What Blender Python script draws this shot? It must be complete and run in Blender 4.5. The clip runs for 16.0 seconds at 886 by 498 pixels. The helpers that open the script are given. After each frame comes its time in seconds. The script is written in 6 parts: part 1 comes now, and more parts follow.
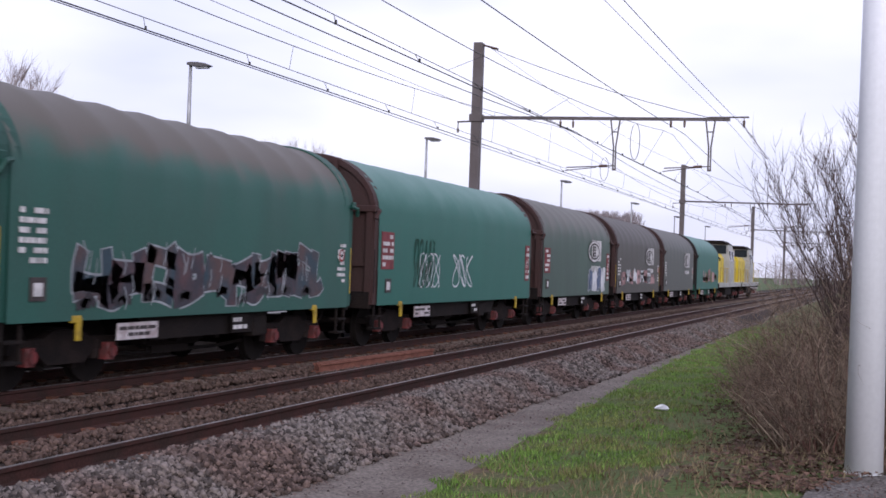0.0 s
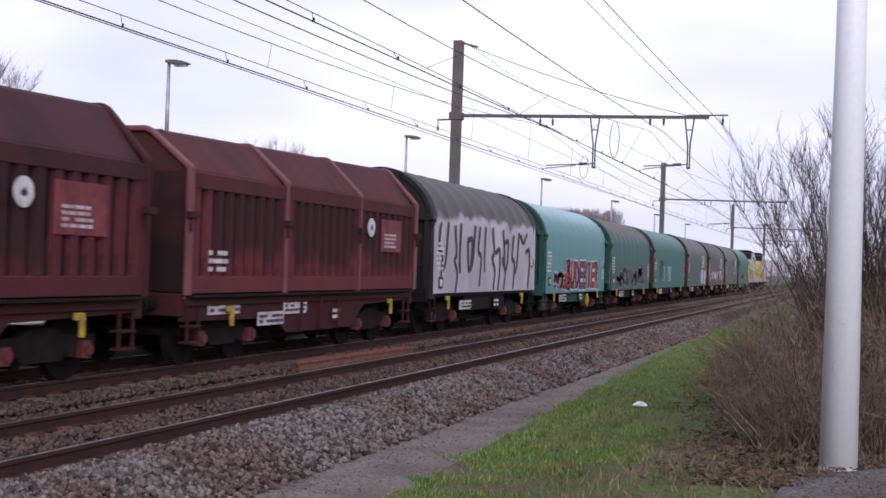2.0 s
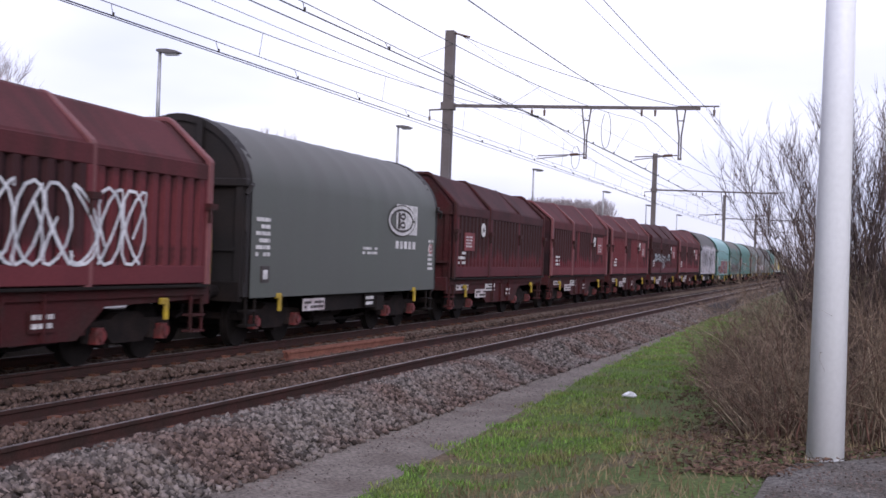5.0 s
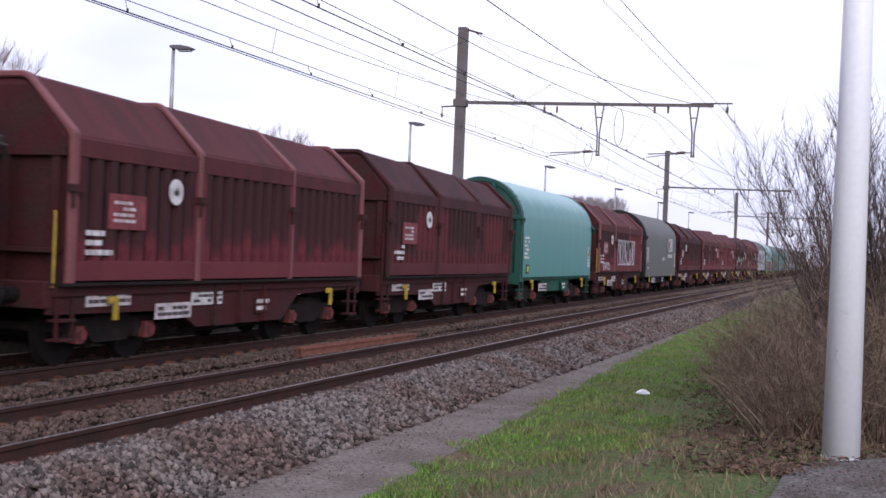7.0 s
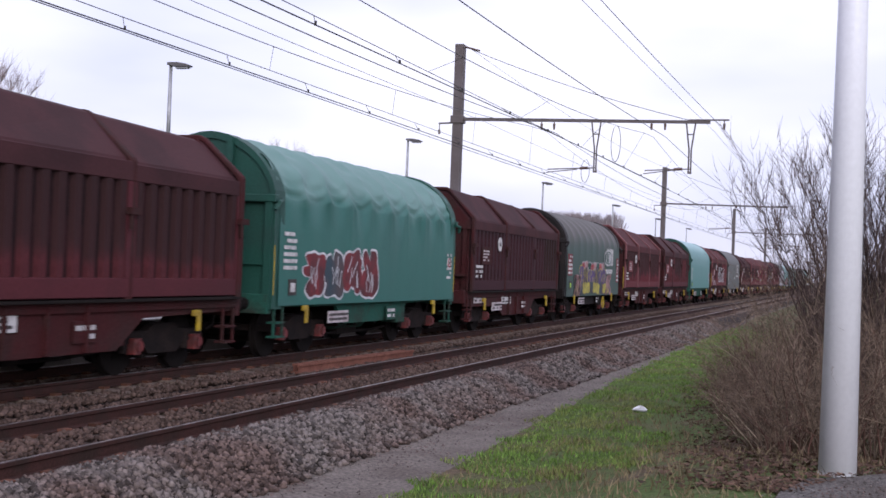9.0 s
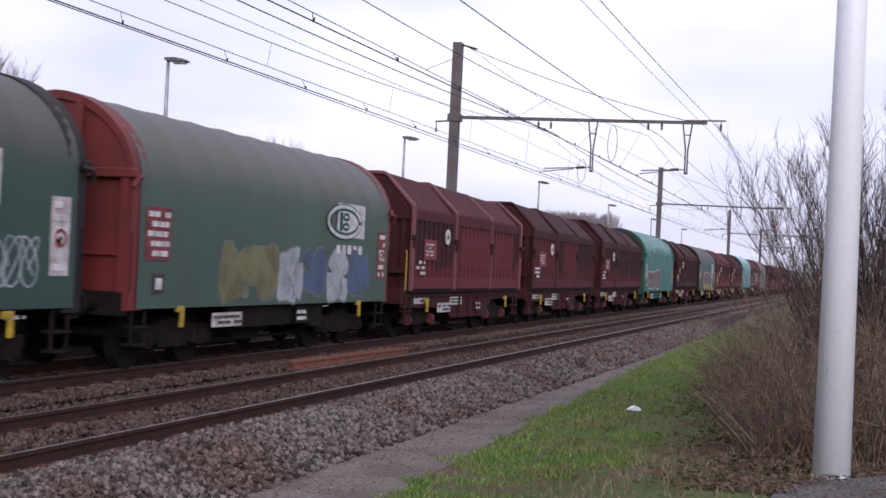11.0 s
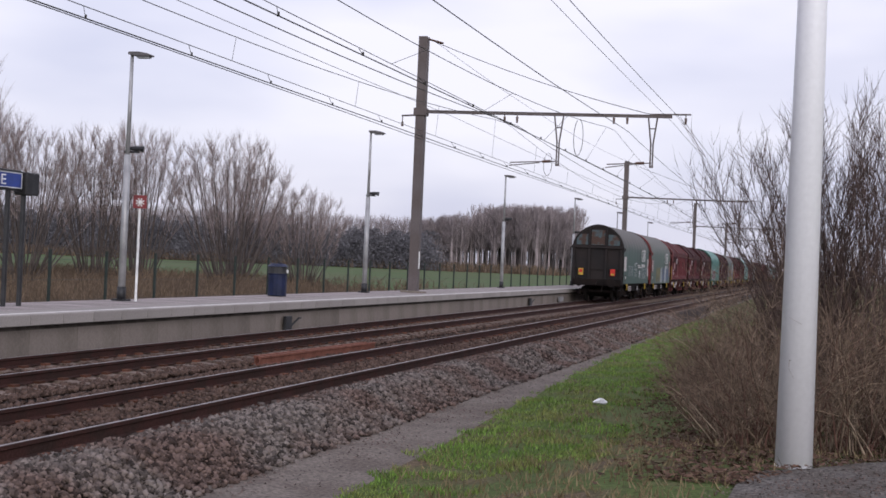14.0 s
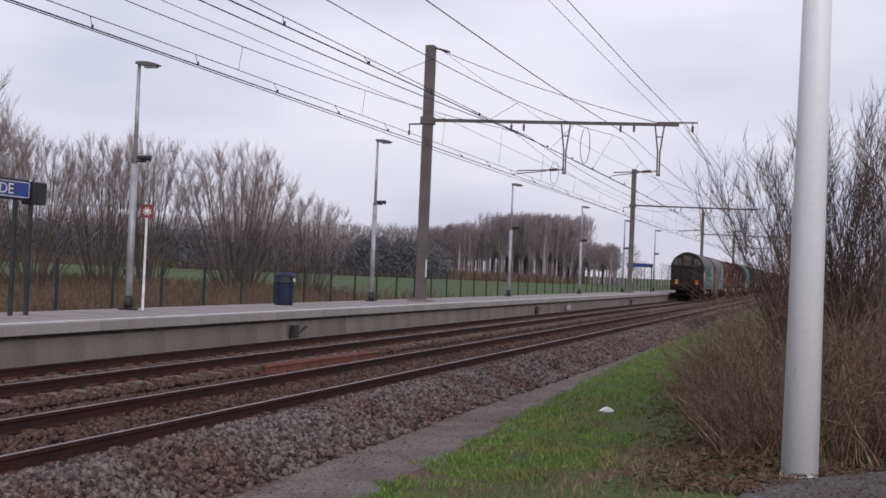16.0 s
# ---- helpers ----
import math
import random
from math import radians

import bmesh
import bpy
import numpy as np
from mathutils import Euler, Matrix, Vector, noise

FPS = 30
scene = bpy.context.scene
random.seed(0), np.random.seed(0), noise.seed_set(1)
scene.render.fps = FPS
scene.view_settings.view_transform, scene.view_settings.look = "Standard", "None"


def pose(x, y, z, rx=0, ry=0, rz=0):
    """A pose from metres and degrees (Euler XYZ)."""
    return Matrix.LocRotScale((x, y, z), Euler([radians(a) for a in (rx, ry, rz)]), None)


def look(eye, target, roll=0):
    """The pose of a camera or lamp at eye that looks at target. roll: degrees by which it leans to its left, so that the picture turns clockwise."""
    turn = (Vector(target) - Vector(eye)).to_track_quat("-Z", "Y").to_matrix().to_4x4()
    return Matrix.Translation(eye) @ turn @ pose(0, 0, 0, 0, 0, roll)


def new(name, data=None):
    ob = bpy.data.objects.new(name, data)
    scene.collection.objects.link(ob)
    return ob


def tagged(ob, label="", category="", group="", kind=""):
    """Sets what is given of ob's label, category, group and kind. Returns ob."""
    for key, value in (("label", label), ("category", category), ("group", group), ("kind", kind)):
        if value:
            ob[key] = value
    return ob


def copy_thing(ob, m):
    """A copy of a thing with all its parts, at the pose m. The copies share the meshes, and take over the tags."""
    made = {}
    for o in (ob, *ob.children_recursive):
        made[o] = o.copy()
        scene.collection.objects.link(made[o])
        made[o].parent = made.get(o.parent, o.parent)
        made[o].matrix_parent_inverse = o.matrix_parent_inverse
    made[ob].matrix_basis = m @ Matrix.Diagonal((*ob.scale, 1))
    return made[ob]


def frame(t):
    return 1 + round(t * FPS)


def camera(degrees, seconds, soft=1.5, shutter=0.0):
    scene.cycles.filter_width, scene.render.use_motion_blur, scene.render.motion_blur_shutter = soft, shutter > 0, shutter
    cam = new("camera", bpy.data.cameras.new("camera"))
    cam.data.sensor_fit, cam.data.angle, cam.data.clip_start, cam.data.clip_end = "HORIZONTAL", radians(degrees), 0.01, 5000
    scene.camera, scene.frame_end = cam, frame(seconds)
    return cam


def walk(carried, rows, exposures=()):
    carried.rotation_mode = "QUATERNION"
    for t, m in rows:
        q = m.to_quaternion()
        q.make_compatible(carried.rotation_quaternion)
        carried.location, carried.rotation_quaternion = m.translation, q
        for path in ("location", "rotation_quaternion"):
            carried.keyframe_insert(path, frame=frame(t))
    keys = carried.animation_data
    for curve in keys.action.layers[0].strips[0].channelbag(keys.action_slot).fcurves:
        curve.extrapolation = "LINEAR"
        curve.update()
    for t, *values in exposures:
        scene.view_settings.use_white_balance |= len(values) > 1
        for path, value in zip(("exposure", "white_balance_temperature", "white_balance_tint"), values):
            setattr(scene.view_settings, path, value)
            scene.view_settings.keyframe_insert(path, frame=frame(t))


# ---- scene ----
import collections

cam = camera(38.49, 16.0, soft=1.6, shutter=0.12)
PATH = [  # seconds, x, y, z, yaw, pitch, roll
    (0, -0.076, 0.005, 1.839, 18.889, 0.713, -2.049),
    (0.5, -0.059, 0.006, 1.838, 18.428, 0.782, -1.803),
    (1, -0.052, -0.017, 1.838, 17.972, 0.848, -2.215),
    (1.5, -0.042, -0.010, 1.834, 17.989, 0.737, -2.015),
    (2, -0.032, 0.008, 1.835, 18.042, 0.658, -1.949),
    (2.5, -0.033, 0.003, 1.832, 18.152, 0.584, -1.980),
    (3, -0.028, -0.018, 1.834, 17.995, 0.450, -1.896),
    (3.5, 0.029, -0.031, 1.835, 17.825, 0.305, -1.874),
    (6, -0.039, 0.006, 1.837, 17.766, 0.181, -2.355),
    (6.5, -0.049, -0.013, 1.837, 17.983, 0.129, -2.602),
    (7, -0.041, -0.001, 1.836, 18.179, 0.060, -2.280),
    (7.5, -0.041, 0.001, 1.843, 18.415, 0.123, -2.139),
    (8, -0.032, -0.005, 1.844, 18.425, 0.483, -2.074),
    (8.5, -0.012, -0.023, 1.838, 18.262, 0.689, -1.708),
    (9, -0.021, -0.003, 1.837, 18.088, 0.809, -2.214),
    (11.5, -0.034, -0.004, 1.840, 17.862, 0.719, -2.797),
    (12, -0.014, -0.016, 1.829, 17.585, 0.426, -2.565),
    (12.5, -0.012, -0.015, 1.838, 17.186, 0.238, -2.798),
    (13, -0.003, -0.011, 1.832, 16.887, 0.338, -2.731),
    (13.5, -0.019, -0.017, 1.841, 16.572, 0.460, -2.733),
    (14, -0.006, -0.022, 1.839, 16.398, 0.534, -2.512),
    (14.5, 0.004, -0.009, 1.836, 16.348, 0.601, -2.388),
    (15, 0.008, -0.026, 1.840, 16.374, 0.648, -2.517),
    (15.5, 0.026, -0.021, 1.852, 16.512, 0.758, -2.371),
    (16, 0.021, -0.020, 1.848, 16.745, 0.893, -2.438),
]
walk(cam, [(t, pose(x, y, z, 90 + p, r, a)) for t, x, y, z, a, p, r in PATH],
     [(t, e, k, 16 if t < 12.9 else 12) for t, e, k in ((0.0, 0.38, 6000), (1.5, 0.34, 6000), (2.5, 0.38, 6000), (3.5, 0.48, 6000), (6.0, 0.48, 6000), (7.5, 0.54, 6000), (8.5, 0.41, 6000), (11.5, 0.33, 6100), (12.5, 0.38, 6200), (14.0, 0.16, 6300), (15.0, 0.02, 6350), (16.0, -0.02, 6350))])

# world: bright overcast
world = bpy.data.worlds.new("world")
scene.world = world
world.use_nodes = True
wn, wl = world.node_tree.nodes, world.node_tree.links
wn.clear()
sky = wn.new("ShaderNodeTexSky")
sky.sky_type, sky.sun_disc = "NISHITA", False
sky.sun_elevation, sky.sun_rotation = radians(19), radians(148)
sky_dim = wn.new("ShaderNodeVectorMath")
sky_dim.operation = "SCALE"
sky_dim.inputs["Scale"].default_value = 0.1
wl.new(sky.outputs[0], sky_dim.inputs[0])
wc = wn.new("ShaderNodeTexCoord")
wm = wn.new("ShaderNodeMapping")
wm.inputs["Scale"].default_value = (1.0, 1.0, 3.2)
wl.new(wc.outputs["Generated"], wm.inputs["Vector"])
wno = wn.new("ShaderNodeTexNoise")
wno.inputs["Scale"].default_value, wno.inputs["Detail"].default_value = 2.0, 4.5
wl.new(wm.outputs[0], wno.inputs["Vector"])
wr = wn.new("ShaderNodeValToRGB")
wr.color_ramp.elements[0].position, wr.color_ramp.elements[0].color = 0.34, (0.58, 0.59, 0.75, 1)
wr.color_ramp.elements[1].position, wr.color_ramp.elements[1].color = 0.62, (0.92, 0.89, 0.97, 1)
wl.new(wno.outputs[0], wr.inputs[0])
wx = wn.new("ShaderNodeMixRGB")
wx.inputs[0].default_value = 0.9
wl.new(sky_dim.outputs[0], wx.inputs[1])
wl.new(wr.outputs[0], wx.inputs[2])
wb = wn.new("ShaderNodeBackground")
wb.inputs["Strength"].default_value = 1.0
# an overcast sky is brighter overhead than near the horizon
ws = wn.new("ShaderNodeSeparateXYZ")
wl.new(wc.outputs["Generated"], ws.inputs[0])
wz = wn.new("ShaderNodeMapRange")
wz.inputs["From Max"].default_value, wz.inputs["To Min"].default_value, wz.inputs["To Max"].default_value = 0.9, 0.93, 1.24
wl.new(ws.outputs["Z"], wz.inputs["Value"])
wg = wn.new("ShaderNodeVectorMath")
wg.operation = "SCALE"
wl.new(wx.outputs[0], wg.inputs[0])
wl.new(wz.outputs[0], wg.inputs["Scale"])
wl.new(wg.outputs[0], wb.inputs["Color"])
wo = wn.new("ShaderNodeOutputWorld")
wl.new(wb.outputs[0], wo.inputs["Surface"])

sun_data = bpy.data.lights.new("sun", "SUN")
sun_data.energy, sun_data.angle, sun_data.color = 1.35, radians(30), (1.0, 0.96, 0.9)
sun = new("sun", sun_data)
sun.matrix_world = look((50, -60, 32), (0, 20, 0))

# ---- mesh helpers ----
class G:
    """Collects vertices and faces for one mesh."""

    def __init__(self):
        self.v, self.f = [], []

    def add(self, vs, fs):
        n = len(self.v)
        self.v += [tuple(p) for p in vs]
        self.f += [tuple(i + n for i in f) for f in fs]
        return self

    def box(self, x0, x1, y0, y1, z0, z1, c=0.0):
        """A box; c chamfers the edges that run along its longest side."""
        if c <= 0:
            vs = [(x, y, z) for x in (x0, x1) for y in (y0, y1) for z in (z0, z1)]
            return self.add(vs, [(0, 1, 3, 2), (4, 6, 7, 5), (0, 4, 5, 1), (2, 3, 7, 6), (0, 2, 6, 4), (1, 5, 7, 3)])
        d = (x1 - x0, y1 - y0, z1 - z0)
        a = d.index(max(d))
        lo, hi = (x0, y0, z0), (x1, y1, z1)
        b, e = [i for i in range(3) if i != a]
        ring = [(lo[b] + c, lo[e]), (hi[b] - c, lo[e]), (hi[b], lo[e] + c), (hi[b], hi[e] - c), (hi[b] - c, hi[e]), (lo[b] + c, hi[e]), (lo[b], hi[e] - c), (lo[b], lo[e] + c)]
        vs = []
        for s in (lo[a], hi[a]):
            for p in ring:
                q = [0, 0, 0]
                q[a], q[b], q[e] = s, p[0], p[1]
                vs.append(tuple(q))
        fs = [tuple(range(8))[::-1], tuple(range(8, 16))] + [(i, (i + 1) % 8, 8 + (i + 1) % 8, 8 + i) for i in range(8)]
        return self.add(vs, fs)

    def prism(self, prof, a0, a1, axis="y"):
        """Extrudes a closed outline (two coordinates) from a0 to a1 along an axis."""
        put = {"y": lambda p, s: (p[0], s, p[1]), "x": lambda p, s: (s, p[0], p[1]), "z": lambda p, s: (p[0], p[1], s)}[axis]
        n = len(prof)
        vs = [put(p, s) for s in (a0, a1) for p in prof]
        return self.add(vs, [tuple(range(n)), tuple(range(n, 2 * n))[::-1]] + [(i, n + i, n + (i + 1) % n, (i + 1) % n) for i in range(n)])

    def tube(self, pts, r, n=6, r1=None, cap=True):
        """A round bar along points, from radius r to r1."""
        pts = [Vector(p) for p in pts]
        r1 = r if r1 is None else r1
        vs, k = [], len(pts)
        for i, p in enumerate(pts):
            d = (pts[min(i + 1, k - 1)] - pts[max(i - 1, 0)]).normalized()
            u = d.cross(Vector((0, 0, 1)) if abs(d.z) < 0.9 else Vector((1, 0, 0))).normalized()
            w = d.cross(u)
            rr = r + (r1 - r) * i / (k - 1)
            vs += [p + (u * math.cos(2 * math.pi * j / n) + w * math.sin(2 * math.pi * j / n)) * rr for j in range(n)]
        fs = [(i * n + j, i * n + (j + 1) % n, (i + 1) * n + (j + 1) % n, (i + 1) * n + j) for i in range(k - 1) for j in range(n)]
        if cap:
            fs += [tuple(range(n))[::-1], tuple(range((k - 1) * n, k * n))]
        return self.add(vs, fs)

    def ring(self, c, r0, r1, axis_x, n=20, t=0.04):
        """A flat ring standing across x."""
        vs = []
        for s in (0, t):
            for rr in (r0, r1):
                vs += [(c[0] + s * axis_x, c[1] + rr * math.cos(2 * math.pi * j / n), c[2] + rr * math.sin(2 * math.pi * j / n)) for j in range(n)]
        fs = []
        for j in range(n):
            k = (j + 1) % n
            fs += [(j, k, n + k, n + j), (2 * n + j, 3 * n + j, 3 * n + k, 2 * n + k), (n + j, n + k, 3 * n + k, 3 * n + j), (j, 2 * n + j, 2 * n + k, k)]
        return self.add(vs, fs)

    def mesh(self, name, smooth=False):
        me = bpy.data.meshes.new(name)
        me.from_pydata(self.v, [], self.f)
        bm = bmesh.new()
        bm.from_mesh(me)
        bmesh.ops.recalc_face_normals(bm, faces=bm.faces)
        bm.to_mesh(me)
        bm.free()
        if smooth:
            me.polygons.foreach_set("use_smooth", [True] * len(me.polygons))
        return me


def fast_mesh(name, verts, faces, smooth=False):
    """A mesh from arrays: verts (n, 3), faces (m, 3 or 4)."""
    verts, faces = np.asarray(verts, np.float32), np.asarray(faces, np.int32)
    me = bpy.data.meshes.new(name)
    m, k = faces.shape
    me.vertices.add(len(verts))
    me.vertices.foreach_set("co", verts.ravel())
    me.loops.add(m * k)
    me.loops.foreach_set("vertex_index", faces.ravel())
    me.polygons.add(m)
    me.polygons.foreach_set("loop_start", np.arange(0, m * k, k, dtype=np.int32))
    if smooth:
        me.polygons.foreach_set("use_smooth", np.ones(m, bool))
    me.update(calc_edges=True)
    return me


def part(name, g, material, parent, label="", m=None, smooth=False, bevel=0.0):
    """Links a mesh as one object under a thing or a part."""
    me = g.mesh(name, smooth) if isinstance(g, G) else g
    if bevel:
        bm = bmesh.new()
        bm.from_mesh(me)
        es = [e for e in bm.edges if len(e.link_faces) == 2 and e.calc_face_angle(0) > 0.5]
        bmesh.ops.bevel(bm, geom=es, offset=bevel, segments=1, affect="EDGES", clamp_overlap=True)
        bm.to_mesh(me)
        bm.free()
    if not me.materials:
        me.materials.append(material)
    ob = new(name, me)
    ob.parent = parent
    if m is not None:
        ob.matrix_basis = m
    if label:
        tagged(ob, label)
    return ob


def thing(name, label, category, group="", kind="", m=None):
    ob = tagged(new(name), label, category, group, kind)
    if m is not None:
        ob.matrix_basis = m
    return ob


def solid(name, g, material, label, category, group="", kind="", m=None, smooth=False, bevel=0.0):
    """A thing that is one mesh."""
    ob = part(name, g, material, None, "", m, smooth, bevel)
    return tagged(ob, label, category, group, kind)


# ---- materials ----
def mat(name, col, rough=0.8, vary=0.25, scale=3.0, fine=40.0, bump=0.1, metal=0.0, tint=None, spread=0.0, object_vary=0.0, island=0.0, stretch=(1, 1, 1), lo=0.4, hi=0.62, dist=0.02):
    """A surface with stains (scale) and grain (fine); tint is the stain's own colour and spread how strongly it shows."""
    ma = bpy.data.materials.new(name)
    ma.use_nodes = True
    n, l = ma.node_tree.nodes, ma.node_tree.links
    b = n["Principled BSDF"]
    b.inputs["Roughness"].default_value, b.inputs["Metallic"].default_value = rough, metal
    b.inputs["Specular IOR Level"].default_value = 0.5 if rough < 0.5 else 0.3 if rough < 0.75 else 0.12
    tc = n.new("ShaderNodeTexCoord")
    mp = n.new("ShaderNodeMapping")
    mp.inputs["Scale"].default_value = stretch
    l.new(tc.outputs["Object"], mp.inputs["Vector"])
    big = n.new("ShaderNodeTexNoise")
    big.inputs["Scale"].default_value, big.inputs["Detail"].default_value = scale, 6.0
    l.new(mp.outputs[0], big.inputs["Vector"])
    sm = n.new("ShaderNodeTexNoise")
    sm.inputs["Scale"].default_value, sm.inputs["Detail"].default_value = fine, 4.0
    l.new(tc.outputs["Object"], sm.inputs["Vector"])
    grain = n.new("ShaderNodeMapRange")
    grain.inputs["To Min"].default_value, grain.inputs["To Max"].default_value = 1 - vary, 1 + vary
    grain.inputs["From Min"].default_value, grain.inputs["From Max"].default_value = 0.3, 0.7
    l.new(sm.outputs[0], grain.inputs["Value"])
    ramp = n.new("ShaderNodeValToRGB")
    ramp.color_ramp.elements[0].position, ramp.color_ramp.elements[1].position = lo, hi
    t = tint or tuple(c * 0.65 for c in col)
    ramp.color_ramp.elements[0].color = (*col, 1)
    k = spread if tint else 1.0
    ramp.color_ramp.elements[1].color = (*[a + (c - a) * k for a, c in zip(col, t)], 1)
    l.new(big.outputs[0], ramp.inputs[0])
    mul = n.new("ShaderNodeVectorMath")
    mul.operation = "SCALE"
    l.new(ramp.outputs[0], mul.inputs[0])
    l.new(grain.outputs[0], mul.inputs["Scale"])
    out = mul.outputs[0]
    for amount, node, sock in ((object_vary, "ShaderNodeObjectInfo", "Random"), (island, "ShaderNodeNewGeometry", "Random Per Island")):
        if amount:
            o = n.new(node)
            r = n.new("ShaderNodeMapRange")
            r.inputs["To Min"].default_value, r.inputs["To Max"].default_value = 1 - amount, 1 + amount
            l.new(o.outputs[sock], r.inputs["Value"])
            m2 = n.new("ShaderNodeVectorMath")
            m2.operation = "SCALE"
            l.new(out, m2.inputs[0])
            l.new(r.outputs[0], m2.inputs["Scale"])
            out = m2.outputs[0]
    l.new(out, b.inputs["Base Color"])
    if bump:
        bp = n.new("ShaderNodeBump")
        bp.inputs["Strength"].default_value, bp.inputs["Distance"].default_value = bump, dist
        l.new(sm.outputs[0], bp.inputs["Height"])
        l.new(bp.outputs[0], b.inputs["Normal"])
    return ma


def grime_or_sheen(ma, col, z0, z1, strength=0.9, wob=0.25, noise_scale=1.2, by_piece=0.0):
    """Settled dirt, soot, and painted sky sheen: a colour over a thing's upper part, with a ragged lower edge."""
    n, l = ma.node_tree.nodes, ma.node_tree.links
    b = n["Principled BSDF"]
    src = b.inputs["Base Color"].links[0].from_socket
    tc = n.new("ShaderNodeTexCoord")
    sp = n.new("ShaderNodeSeparateXYZ")
    l.new(tc.outputs["Object"], sp.inputs[0])
    no = n.new("ShaderNodeTexNoise")
    no.inputs["Scale"].default_value, no.inputs["Detail"].default_value = noise_scale, 6.0
    l.new(tc.outputs["Object"], no.inputs["Vector"])
    ad = n.new("ShaderNodeMath")
    ad.operation = "MULTIPLY_ADD"
    ad.inputs[1].default_value = wob * 4
    l.new(no.outputs[0], ad.inputs[0])
    l.new(sp.outputs["Z"], ad.inputs[2])
    if by_piece:
        oi = n.new("ShaderNodeObjectInfo")
        am = n.new("ShaderNodeMath")
        am.operation = "MULTIPLY_ADD"
        am.inputs[1].default_value = by_piece
        l.new(oi.outputs["Random"], am.inputs[0])
        l.new(ad.outputs[0], am.inputs[2])
        ad = am
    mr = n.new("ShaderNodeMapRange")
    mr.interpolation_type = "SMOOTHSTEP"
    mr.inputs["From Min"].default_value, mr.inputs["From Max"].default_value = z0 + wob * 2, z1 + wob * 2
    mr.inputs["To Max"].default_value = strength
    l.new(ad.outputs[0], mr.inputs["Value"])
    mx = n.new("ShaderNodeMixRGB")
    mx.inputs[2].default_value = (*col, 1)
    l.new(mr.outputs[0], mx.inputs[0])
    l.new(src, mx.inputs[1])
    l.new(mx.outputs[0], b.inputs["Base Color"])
    return ma


M_GRASS_GROUND = mat("grass_soil", (0.07, 0.095, 0.03), 0.95, 0.45, 0.8, 18, 0.6, tint=(0.105, 0.072, 0.05), spread=0.9, lo=0.5, hi=0.66)
M_BLADE = mat("grass_blade", (0.128, 0.215, 0.043), 0.75, 0.25, 1.3, 6, 0, tint=(0.18, 0.185, 0.065), spread=0.9, island=0.55, lo=0.46, hi=0.64)
M_STRAW = mat("dry_grass", (0.21, 0.165, 0.095), 0.85, 0.2, 0.6, 6, 0, island=0.4)
M_FIELD = mat("field_grass", (0.068, 0.105, 0.042), 0.95, 0.2, 0.05, 2.5, 0.2, tint=(0.09, 0.095, 0.05), spread=0.8)
M_PATH = mat("cess_path", (0.155, 0.132, 0.116), 0.95, 0.4, 1.3, 22, 0.35, tint=(0.11, 0.09, 0.078), spread=0.85)
M_BALLAST = mat("ballast_bed", (0.045, 0.035, 0.031), 0.95, 0.45, 1.2, 16, 0.9, tint=(0.03, 0.022, 0.019), spread=0.9, dist=0.05)
M_STONE = mat("ballast_stone", (0.125, 0.106, 0.097), 0.9, 0.2, 0.7, 40, 0.2, tint=(0.10, 0.068, 0.058), spread=0.9, island=0.75, lo=0.42, hi=0.58)
M_STONE_RUST = mat("track_stone", (0.088, 0.058, 0.048), 0.9, 0.2, 0.7, 40, 0.2, tint=(0.075, 0.05, 0.04), spread=0.9, island=0.45)
M_RUST = mat("rail_rust", (0.045, 0.02, 0.017), 0.8, 0.3, 3, 40, 0.25, tint=(0.03, 0.018, 0.015), spread=0.9)
M_RUST_BRIGHT = mat("rail_rust_fresh", (0.19, 0.082, 0.058), 0.85, 0.25, 4, 40, 0.25, tint=(0.14, 0.058, 0.042), spread=0.9)
M_CLIP = mat("rail_clip_rust", (0.10, 0.045, 0.03), 0.85, 0.3, 3, 40, 0.2, tint=(0.045, 0.022, 0.018), spread=0.9, object_vary=0.6)
M_STEEL = mat("rail_head_steel", (0.34, 0.30, 0.29), 0.42, 0.08, 3, 60, 0.02, metal=0.9)
M_SLEEPER = mat("sleeper_concrete", (0.15, 0.115, 0.098), 0.9, 0.2, 2, 30, 0.2, object_vary=0.2, tint=(0.10, 0.07, 0.055), spread=0.8)
M_COPING = mat("coping_concrete", (0.29, 0.265, 0.25), 0.85, 0.12, 1.5, 30, 0.12, object_vary=0.08, tint=(0.22, 0.205, 0.19), spread=0.7)
M_PWALL = mat("platform_wall_concrete", (0.21, 0.18, 0.16), 0.9, 0.12, 1.2, 25, 0.15, object_vary=0.1, tint=(0.15, 0.13, 0.11), spread=0.8, stretch=(1, 1, 0.35))
M_PAVE = mat("platform_paving", (0.32, 0.28, 0.275), 0.9, 0.35, 0.8, 30, 0.3, object_vary=0.03, tint=(0.21, 0.185, 0.175), spread=0.8)
M_ASPHALT = mat("old_asphalt", (0.115, 0.104, 0.096), 0.95, 0.6, 1.6, 30, 0.9, tint=(0.075, 0.062, 0.052), spread=0.9)
M_MAST = mat("mast_steel", (0.135, 0.115, 0.115), 0.6, 0.1, 1.5, 30, 0.05, metal=0.3, tint=(0.11, 0.09, 0.085), spread=0.8)
M_GALV = mat("galvanised_steel", (0.42, 0.42, 0.43), 0.5, 0.06, 2, 30, 0.03, metal=0.5)
M_WHITE_POLE = mat("white_painted_pole", (0.80, 0.80, 0.84), 0.45, 0.03, 0.8, 20, 0.02, tint=(0.74, 0.74, 0.77), spread=0.8, stretch=(3, 3, 0.4))
M_DARKMETAL = mat("dark_fitting", (0.035, 0.035, 0.038), 0.5, 0.2, 3, 30, 0.05, metal=0.2)
